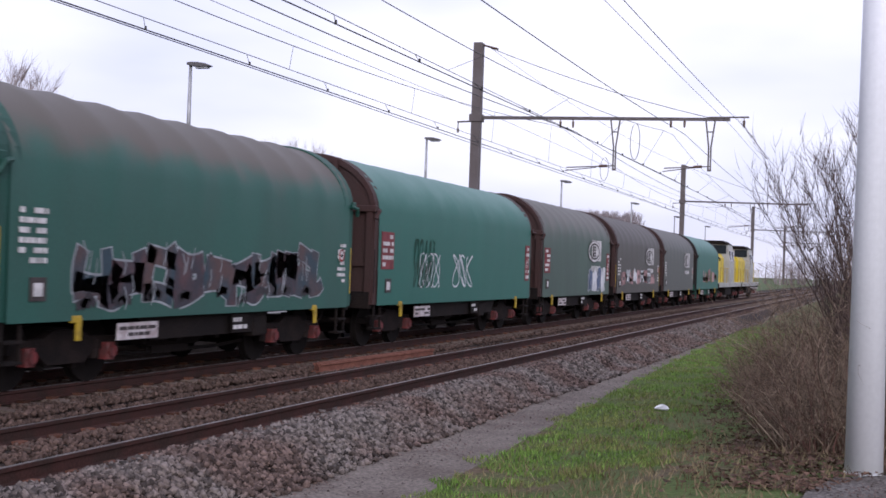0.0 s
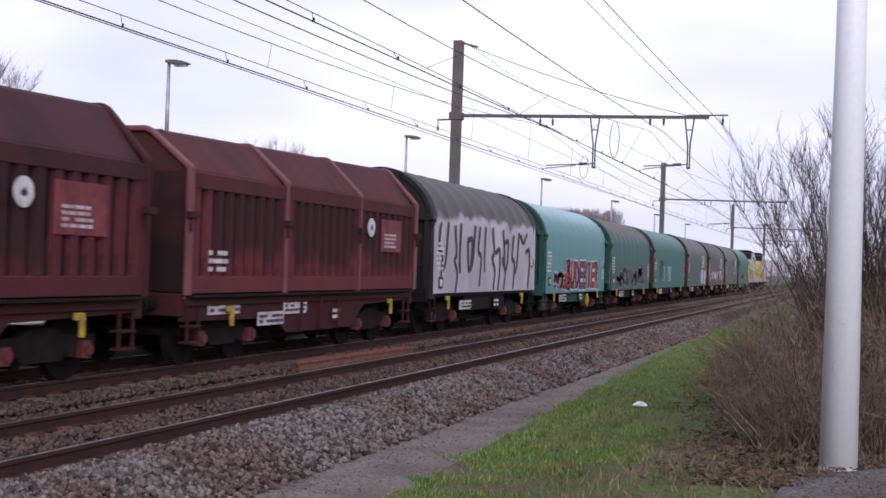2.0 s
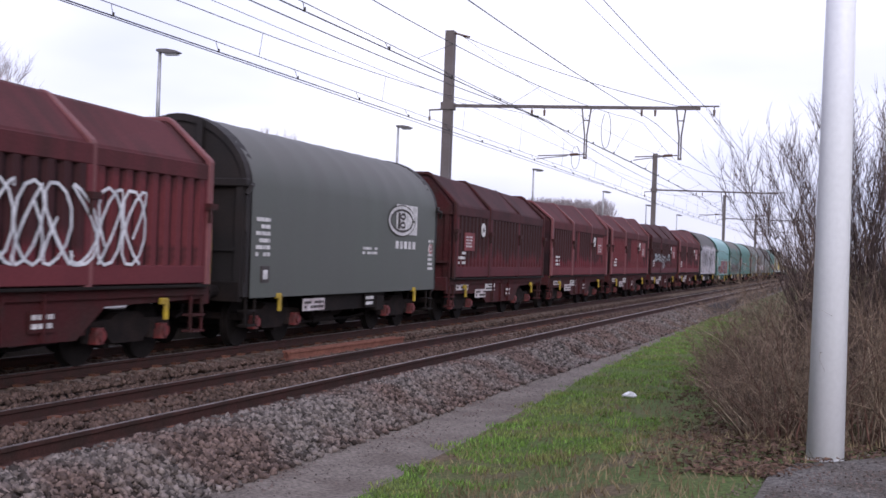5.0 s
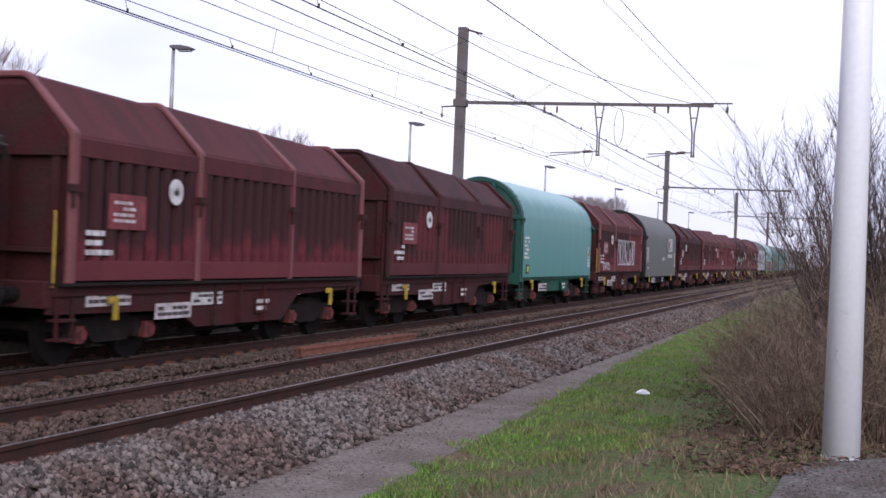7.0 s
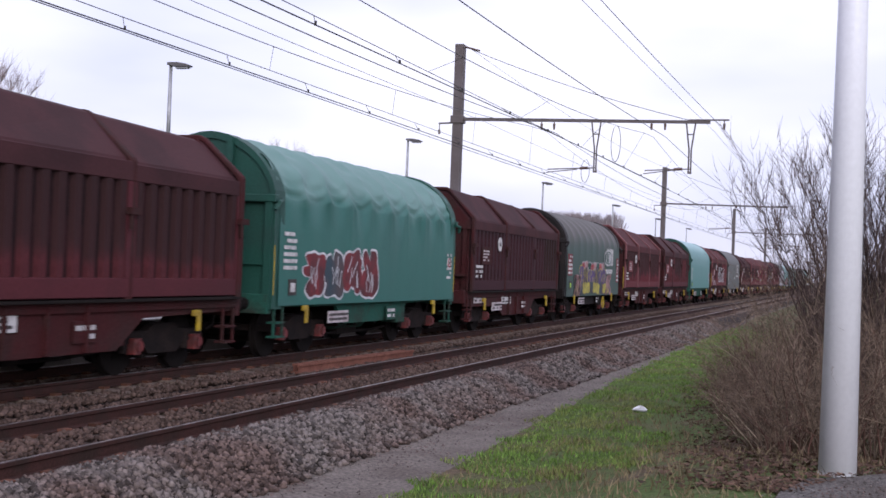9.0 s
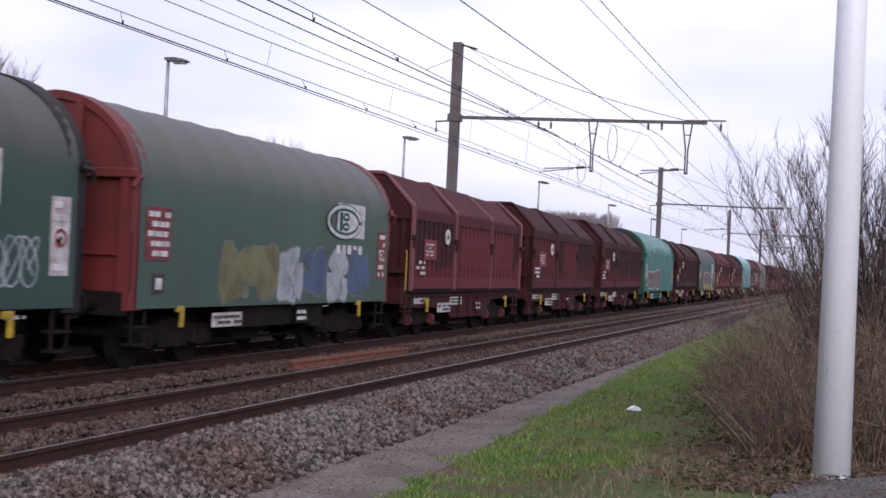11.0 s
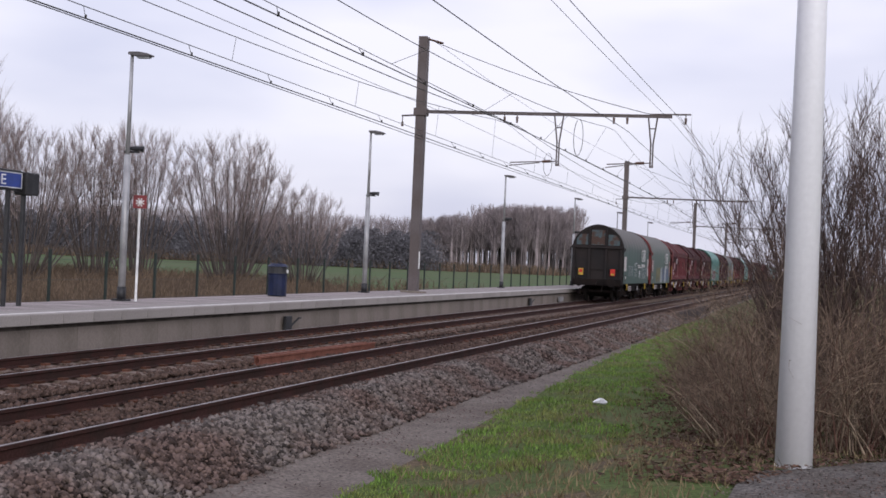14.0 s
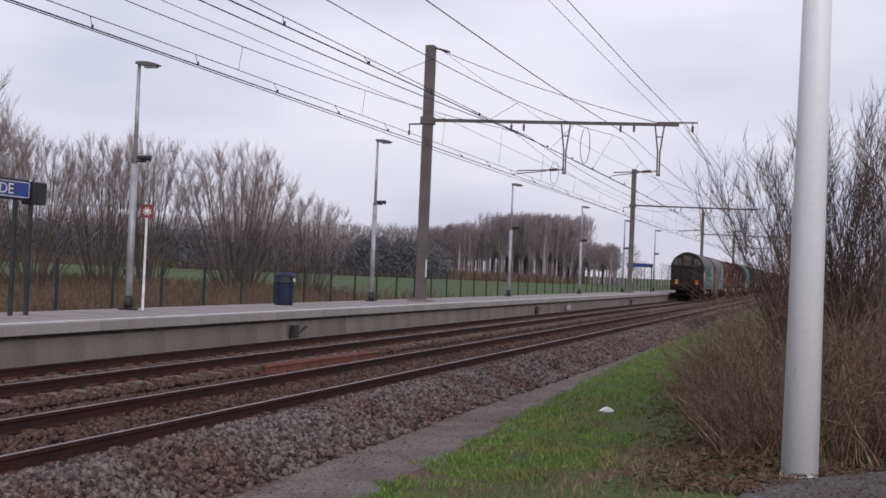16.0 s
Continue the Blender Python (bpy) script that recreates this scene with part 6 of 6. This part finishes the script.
def engine(label, off):
    t = thing("diesel_engine", label, "locomotive", "engines of the train")
    L = 15.2
    part("frame", G().box(-1.42, 1.42, -L / 2 + 0.6, L / 2 - 0.6, 0.98, 1.3), L_GREY, t, bevel=0.02)
    part("long_hood", G().prism([(1.0, 1.3), (1.0, 3.0), (0.8, 3.3), (-0.8, 3.3), (-1.0, 3.0), (-1.0, 1.3)], 1.4, L / 2 - 0.9), L_YELLOW, t, "yellow engine hood")
    part("short_hood", G().prism([(1.0, 1.3), (1.0, 3.0), (0.8, 3.3), (-0.8, 3.3), (-1.0, 3.0), (-1.0, 1.3)], -L / 2 + 0.9, -1.6), L_YELLOW, t, "yellow engine hood")
    c = part("cab", G().prism([(1.42, 1.3), (1.42, 2.9), (1.25, 4.0), (0.9, 4.22), (-0.9, 4.22), (-1.25, 4.0), (-1.42, 2.9), (-1.42, 1.3)], -1.6, 1.4), L_GREY, t, "pale cab")
    part("roof", G().prism([(1.28, 4.0), (0.9, 4.27), (-0.9, 4.27), (-1.28, 4.0)], -1.75, 1.55), U_DARK, c)
    for y in (-0.9, 0.7):
        part("window", G().box(1.33, 1.42, y - 0.45, y + 0.45, 2.75, 3.55), L_GLASS, c, m=Matrix.Rotation(0.0, 4, "X"))
    for y in (-1.64, 1.42):
        for x in (-0.65, 0.65):
            part("window", G().box(x - 0.5, x + 0.5, y, y + 0.02, 3.35, 3.95), L_GLASS, c)
    for i in range(8):
        y = -L / 2 + 1.0 + i * 1.9
        part("railing", G().tube([(1.38, y, 1.3), (1.38, y, 2.3)], 0.02, 5), YELLOW, t)
    part("handrail", G().tube([(1.38, -L / 2 + 1, 2.3), (1.38, -1.7, 2.3)], 0.02, 5).tube([(1.38, 1.6, 2.3), (1.38, L / 2 - 1, 2.3)], 0.02, 5), YELLOW, t)
    part("tank", G().box(-1.2, 1.2, -1.8, 1.8, 0.4, 0.98), U_DARK, t, bevel=0.05)
    running_gear(t, L, U_DARK, True)
    ANIM.append((t, off))


engine("grey and yellow diesel engine with a raised cab", -7.6)
engine("yellow and grey diesel engine leading the train", -22.8)


# ---- plants ----
def sticks(name, segs, material, sides=3):
    """Many tapered sticks in one mesh; segs: rows of p0, p1, r0, r1."""
    s = np.asarray(segs, float)
    a, b, r0, r1 = s[:, 0:3], s[:, 3:6], s[:, 6:7], s[:, 7:8]
    d = b - a
    d /= np.linalg.norm(d, axis=1, keepdims=True) + 1e-9
    ref = np.where(abs(d[:, 2:3]) < 0.9, [[0, 0, 1.0]], [[1.0, 0, 0]])
    u = np.cross(d, ref)
    u /= np.linalg.norm(u, axis=1, keepdims=True) + 1e-9
    w = np.cross(d, u)
    n = len(s)
    ring = []
    for base, r in ((a, r0), (b, r1)):
        for k in range(sides):
            an = 2 * math.pi * k / sides
            ring.append(base + (u * math.cos(an) + w * math.sin(an)) * r)
    vs = np.stack(ring, 1).reshape(-1, 3)
    q = np.array([(k, (k + 1) % sides, sides + (k + 1) % sides, sides + k) for k in range(sides)])
    fs = (q[None] + 2 * sides * np.arange(n)[:, None, None]).reshape(-1, 4)
    me = fast_mesh(name, vs, fs)
    me.materials.append(material)
    return me


def grow(rng, p, d, length, r, n, wander, up, out):
    """One bent branch as sticks; returns its points and directions."""
    pts = []
    p, d = np.array(p, float), np.array(d, float)
    d /= np.linalg.norm(d)
    for i in range(n):
        d = d + rng.normal(0, wander, 3)
        d[2] += up
        d /= np.linalg.norm(d)
        q = p + d * length / n
        ra, rb = r * (1 - 0.85 * i / n), r * (1 - 0.85 * (i + 1) / n)
        out.append((*p, *q, ra, rb))
        pts.append((q, d.copy(), rb))
        p = q
    return pts


def tree_segments(seed, height, stems, spread, base_r, side, twigs, min_r=0.009):
    """Many stems fanning from one stool into a rounded crown."""
    rng = np.random.default_rng(seed)
    limbs, crown = [], []
    for s in range(stems):
        a = 2.4 * s + rng.normal(0, 0.15)
        f = math.sqrt((s + 0.5) / stems)
        out = np.array([math.cos(a), math.sin(a), 0.0])
        tz = height * (1 - 0.38 * f ** 3) * rng.uniform(0.93, 1.0)
        p0, p2 = out * 0.7 * f + [0, 0, -0.1], out * spread * f + [0, 0, tz]
        p1 = out * spread * 0.66 * f + [0, 0, 0.42 * tz] + rng.normal(0, 0.2, 3)
        n, r = 10, base_r * rng.uniform(0.55, 1.1)
        pts, p = [], p0
        for i in range(1, n + 1):
            u = i / n
            q = (1 - u) ** 2 * p0 + 2 * u * (1 - u) * p1 + u * u * p2 + rng.normal(0, 0.025, 3)
            rb = r * (1 - u) ** 0.8 + min_r
            limbs.append((*p, *q, r * (1 - u + 1 / n) ** 0.8 + min_r, rb))
            pts.append((q, (q - p) / np.linalg.norm(q - p), rb, u))
            p = q
        for j in range(side):
            q, d, r_, u = pts[min(n - 1, int((0.4 + 0.6 * math.sqrt(rng.uniform())) * n))]
            b = rng.uniform(0, 6.28)
            dd = d + np.array([math.cos(b), math.sin(b), 0.15]) * rng.uniform(0.3, 0.7)
            sub = grow(rng, q, dd, height * rng.uniform(0.10, 0.24) * (1.15 - 0.6 * u), max(r_ * 0.5, min_r * 1.3), 5, 0.06, 0.07, crown)
            for k in range(twigs):
                q2, d2, r2 = sub[rng.integers(0, 5)]
                b = rng.uniform(0, 6.28)
                grow(rng, q2, d2 + np.array([math.cos(b), math.sin(b), 0.4]) * 0.55, height * rng.uniform(0.03, 0.075), min_r, 2, 0.06, 0.08, crown)
    return limbs, crown


def make_tree(name, label, category, group, seed, m, **k):
    limbs, crown = tree_segments(seed, **k)
    t = thing(name, label, category, group, m=m)
    part("trunk", sticks("trunk", limbs, M_BARK, 5), M_BARK, t)
    part("crown", sticks("crown", crown, M_TWIG_DARK), M_TWIG_DARK, t, "leafless twigs")
    return t


shrub_a = make_tree("bare_tree", "leafless many-stemmed alder with a rounded crown", "tree", "bare trees behind the platform", 1, pose(-32.2, 66.0, -0.4), height=8.2, stems=46, spread=3.9, base_r=0.05, side=19, twigs=11, min_r=0.006)
shrub_b = make_tree("bare_tree", "leafless many-stemmed alder standing in rough grass", "tree", "bare trees behind the platform", 2, pose(-37.2, 64.6, -0.4), height=8.5, stems=36, spread=2.9, base_r=0.05, side=19, twigs=11, min_r=0.006)
for base, x, y, a, s in ((shrub_b, -39.6, 64.0, 40, 0.97), (shrub_a, -41.8, 60.5, 100, 0.97), (shrub_b, -45.0, 60.0, 170, 1.02), (shrub_a, -28.6, 68.4, 250, 0.68), (shrub_b, -33.9, 71.0, 20, 0.8),
                         (shrub_a, -48.8, 60.0, 200, 1.5)):
    copy_thing(base, pose(x, y, -0.4, 0, 0, a) @ Matrix.Scale(s, 4)).scale = (s, s, s)


def make_undergrowth():
    """Dry brown scrub and reeds along the foot of the trees and the fence."""
    rng = np.random.default_rng(9)
    segs = []
    for i in range(6500):
        x, y = rng.uniform(-50, -17.2), rng.uniform(22, 80)
        if rng.uniform() < 0.6:
            x, y = rng.uniform(-47, -27), rng.uniform(60, 72)
        h = rng.uniform(0.3, 1.15) * (1.0 if y > 40 else 0.6)
        p = np.array([x, y, -0.5])
        q = p + np.array([rng.normal(0, 0.25), rng.normal(0, 0.25), h])
        segs.append((*p, *q, 0.025, 0.008))
        for k in range(2):
            w = p + (q - p) * rng.uniform(0.3, 0.9)
            segs.append((*w, *(w + np.array([rng.normal(0, 0.25), rng.normal(0, 0.25), rng.uniform(0.1, 0.5)])), 0.014, 0.006))
    for i in range(9000):
        p = np.array([rng.uniform(-34, -17.3), rng.uniform(27, 62), -0.5])
        q = p + np.array([rng.normal(0, 0.18), rng.normal(0, 0.18), rng.uniform(0.35, 1.05)])
        segs.append((*p, *q, 0.022, 0.006))
        w = p + (q - p) * rng.uniform(0.3, 0.8)
        segs.append((*w, *(w + np.array([rng.normal(0, 0.2), rng.normal(0, 0.2), rng.uniform(0.1, 0.4)])), 0.012, 0.005))
    for i in range(5000):
        u = rng.uniform()
        p = np.array([-185 + 125 * u + rng.normal(0, 2), 215 + 85 * u + rng.normal(0, 5), -0.5])
        segs.append((*p, *(p + np.array([rng.normal(0, 0.5), rng.normal(0, 0.5), rng.uniform(0.8, 2.4)])), 0.12, 0.04))
    tagged(new("dry_scrub", sticks("dry_scrub", segs, M_SCRUB)), "brown dead scrub and reeds below the trees", "scrub", kind="stuff")


M_SCRUB = mat("scrub_stalk", (0.16, 0.115, 0.08), 0.95, 0.2, 0.3, 10, 0, island=0.4, tint=(0.10, 0.075, 0.06), spread=0.8)
make_undergrowth()


def make_far_woods():
    """The leafless wood, the poplar rows and the dark conifers at the far side of the fields."""
    rng = np.random.default_rng(12)
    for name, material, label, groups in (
            ("poplar_wood", M_HAZY_TWIG, "distant rows of leafless poplars", [(-100, 318, -62, 322, 150, 16.6, 1.9), (-84, 330, -63, 334, 110, 17.4, 1.9), (-61, 326, -53, 328, 34, 10.2, 2.2), (-30, 420, 60, 430, 60, 10, 2.5)]),
            ("bare_wood", M_HAZY_TWIG, "distant leafless wood beyond the fields", [(-250, 240, -92, 320, 480, 13.0, 3.4), (-110, 330, 40, 420, 110, 6.5, 2.6)])):
        segs = []
        for x0, y0, x1, y1, n, h, w in groups:
            for i in range(n):
                u = rng.uniform()
                bx, by = x0 + (x1 - x0) * u + rng.normal(0, 2.5), y0 + (y1 - y0) * u + rng.normal(0, 6)
                hh = h * rng.uniform(0.93, 1.04)
                if 16 < h < 17:
                    hh *= 0.78 + 0.24 * smooth(0.0, 0.75, u) - 0.08 * smooth(0.86, 1.0, u)  # the row rises to the right
                segs.append((bx, by, -0.5, bx + rng.normal(0, 0.2), by, hh * 0.9, 0.26, 0.05))
                low = 0.4 if w < 2.3 else 0.05
                for k in range(210 if w < 2.3 else 95):
                    v = rng.uniform(-1, 1)
                    o = w * 1.35 * math.sqrt(1 - v * v) * math.sqrt(rng.uniform(0.05, 1))
                    z = hh * (0.5 * (1 + low) + 0.5 * (1 - low) * v)
                    a = rng.uniform(0, 6.28)
                    ca, sa = math.cos(a), math.sin(a)
                    l = hh * rng.uniform(0.06, 0.13)
                    segs.append((bx + 0.55 * o * ca, by + 0.55 * o * sa, max(0, z - l), bx + o * ca, by + o * sa, z, 0.04, 0.02))
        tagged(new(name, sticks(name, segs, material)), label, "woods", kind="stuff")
    vs, n = [], 0
    for i in range(230):
        u = rng.uniform()
        bx, by = -185 + 98 * u + rng.normal(0, 2), 228 + 50 * u + rng.normal(0, 5)
        hh = rng.uniform(8.0, 10.8) * (1 - 0.15 * u)
        for k in range(950):
            z = rng.uniform(0.02, 1)
            r = 4.4 * (1 - z ** 2.2) ** 0.6 * math.sqrt(rng.uniform(0.1, 1))
            a = rng.uniform(0, 6.28)
            c = np.array([bx + r * math.cos(a), by + r * math.sin(a), z * hh - 0.5])
            vs += [c + e for e in rng.normal(0, 0.15, (3, 3))]
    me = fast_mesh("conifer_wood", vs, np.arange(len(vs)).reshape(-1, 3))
    me.materials.append(M_HAZY_CONIFER)
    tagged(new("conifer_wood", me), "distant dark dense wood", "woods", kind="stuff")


make_far_woods()


def make_bush():
    """Tangled leafless bramble beside the path."""
    rng = np.random.default_rng(21)
    t = thing("bramble_bush", "dense leafless brown bramble bush beside the grass", "bush", m=pose(0, 0, 0))
    sets = {"stems": [], "red_stems": [], "pale_stems": [], "twigs": []}
    for i in range(1600):
        y = 14.1 + 13.5 * rng.uniform() ** 1.5
        edge = -0.75 - (y - 13) * 0.145 + 0.12 * math.sin(y * 2)
        x = edge + rng.uniform() ** 1.3 * 3.6
        z = ground_z(x, y) - 0.05
        a = rng.uniform(0, 6.28)
        rim = max(0.0, 1 - (x - edge) / 0.8)
        h = rng.uniform(0.9, 2.45) * (1 - 0.55 * rim)
        lean = np.array([math.cos(a) * 0.35 - 0.08 * rim, math.sin(a) * 0.35, 1.0])
        pick = rng.uniform()
        key = "pale_stems" if pick < 0.09 else "red_stems" if pick < 0.4 else "stems"
        pts = grow(rng, (x, y, z), lean, h, rng.uniform(0.005, 0.0115), 8, 0.2, -0.03, sets[key])
        for k in range(12):
            q, d, r = pts[rng.integers(1, 8)]
            b = rng.uniform(0, 6.28)
            sub = grow(rng, q, d * 0.6 + np.array([math.cos(b), math.sin(b), 0.25]) * 0.7, h * rng.uniform(0.12, 0.36), 0.003, 4, 0.2, -0.01, sets["twigs"])
    tagged(part("stem_tangle", sticks("stem_tangle", sets["stems"], M_TWIG, 4), M_TWIG, t, "grey-brown stems"), kind="stuff")
    tagged(part("red_stem_tangle", sticks("red_stem_tangle", sets["red_stems"], M_TWIG_RED, 4), M_TWIG_RED, t, "reddish thorny stems"), kind="stuff")
    tagged(part("pale_stem_tangle", sticks("pale_stem_tangle", sets["pale_stems"], M_PALE, 4), M_PALE, t, "dry straw-pale arching stems"), kind="stuff")
    tagged(part("twig_tangle", sticks("twig_tangle", sets["twigs"], M_TWIG), M_TWIG, t), kind="stuff")


make_bush()


def make_tall_shrub(x, y, seed, h, n, spread, label, lean=0.0):
    """A vase of arching stems that branch again and again into fine upright twigs."""
    rng = np.random.default_rng(seed)
    t = thing("tall_shrub", label, "shrub", "tall shrubs by the pole", m=pose(x, y, ground_z(x, y) - 0.05))
    tw = []
    for i in range(n):
        a = 2.4 * i + rng.normal(0, 0.3)
        s = spread * math.sqrt((i + 0.5) / n)
        stem = []
        pts = grow(rng, (0.3 * s * math.cos(a), 0.3 * s * math.sin(a), 0), (s * math.cos(a) + lean, s * math.sin(a), 1), h * rng.uniform(0.8, 1.03) * (1 - 0.22 * s / spread), rng.uniform(0.011, 0.021), 12, 0.075, 0.035, stem)
        part("stem", sticks("stem", stem, M_SHRUB, 5), M_SHRUB, t)
        for k in range(22):
            j = int(rng.integers(3, 12))
            q, d, r = pts[j]
            b = rng.uniform(0, 6.28)
            sub = grow(rng, q, d + np.array([math.cos(b), math.sin(b), 0.15]) * rng.uniform(0.35, 0.75), h * rng.uniform(0.10, 0.24) * (1.15 - 0.05 * j), max(0.0045, r * 0.55), 6, 0.09, 0.075, tw)
            for m in range(6):
                q2, d2, r2 = sub[rng.integers(0, 6)]
                b = rng.uniform(0, 6.28)
                grow(rng, q2, d2 + np.array([math.cos(b), math.sin(b), 0.25]) * 0.6, h * rng.uniform(0.025, 0.075), 0.0035, 3, 0.1, 0.07, tw)
    tagged(part("crown", sticks("crown", tw, M_SHRUB), M_SHRUB, t), kind="stuff")
    cl = []
    for i in range(14 if h < 3 else 3):
        s = tw[rng.integers(0, len(tw))]
        c = np.array(s[3:6])
        for k in range(7):
            q = c + rng.normal(0, 0.02, 3)
            cl += [q, q + rng.normal(0, 0.022, 3), q + rng.normal(0, 0.022, 3)]
    me = fast_mesh("seed_heads", cl, np.arange(len(cl)).reshape(-1, 3))
    me.materials.append(M_SHRUB)
    tagged(part("seed_head", me, M_SHRUB, t, "small dark dried clusters"), kind="stuff")


make_tall_shrub(0.05, 17.5, 31, 4.75, 34, 0.27, "tall leafless shrub with fine dark upright twigs", -0.05)
make_tall_shrub(0.8, 17.2, 32, 4.75, 30, 0.36, "tall leafless shrub with fine dark upright twigs behind the pole")
make_tall_shrub(-0.5, 18.2, 33, 2.5, 6, 0.15, "lower leafless shrub rising from the brambles")


def make_leaf_litter():
    rng = np.random.default_rng(41)
    n = 15000
    y = 10.9 + 16.5 * rng.uniform(0, 1, n) ** 1.6
    x = -1.35 - (y - 13) * 0.12 + 3.5 * rng.uniform(0, 1, n) ** 1.25 + rng.normal(0, 0.35, n)
    keep = ((x - 1.35) / 2.1) ** 2 + ((y - 9) / 4.2) ** 2 > 0.93
    x, y = x[keep], y[keep]
    n = len(x)
    z = np.array([ground_z(a, b) for a, b in zip(x, y)]) + rng.uniform(0.005, 0.05, n)
    c = np.c_[x, y, z][:, None, :]
    tri = c + rng.normal(0, 1, (n, 3, 3)) * np.array([0.03, 0.03, 0.012])
    me = fast_mesh("leaf_litter", tri.reshape(-1, 3), np.arange(3 * n).reshape(-1, 3))
    me.materials.append(M_DEADLEAF)
    tagged(new("leaf_litter", me), "brown dead leaves and bits of twig under the bush", "leaves", kind="stuff")


make_leaf_litter()


# ---- movement ----
HEAD = [(0.0, 86.2), (0.5, 96.25), (1.0, 107.0), (1.5, 116.35), (2.0, 127.4), (2.5, 137.8), (3.0, 148.65), (3.5, 159.15), (6.0, 211.25), (6.5, 222.05), (7.0, 232.2), (7.5, 243.35), (8.0, 253.8),
        (8.5, 264.65), (9.0, 275.0), (11.5, 328.95), (12.0, 339.25), (12.5, 350.65), (13.0, 360.95), (13.5, 372.0), (14.5, 393.8), (16.0, 426.2)]  # seconds, y of the front of the first wagon


def head_at(t):
    for (a, ya), (b, yb) in zip(HEAD, HEAD[1:]):
        if t <= b:
            return ya + (yb - ya) * (t - a) / (b - a)


def motions():
    for t, off in ANIM:
        walk(t, [(s, pose(XF, y - off, 0)) for s, y in HEAD])
    # wheels roll with the train; all of one place in a bogie share the same turning
    first = {}
    steps = 16 * 30
    for w, y in WHEELS:
        if y not in first:
            rows = [(16.0 * i / steps, pose(0, y, 0.46) @ Matrix.Rotation(-(head_at(16.0 * i / steps) - HEAD[0][1]) / 0.49, 4, "X")) for i in range(steps + 1)]
            walk(w, rows)
            first[y] = w.animation_data
        else:
            w.rotation_mode = "QUATERNION"
            w.animation_data_create()
            w.animation_data.action = first[y].action
            w.animation_data.action_slot = first[y].action_slot


motions()
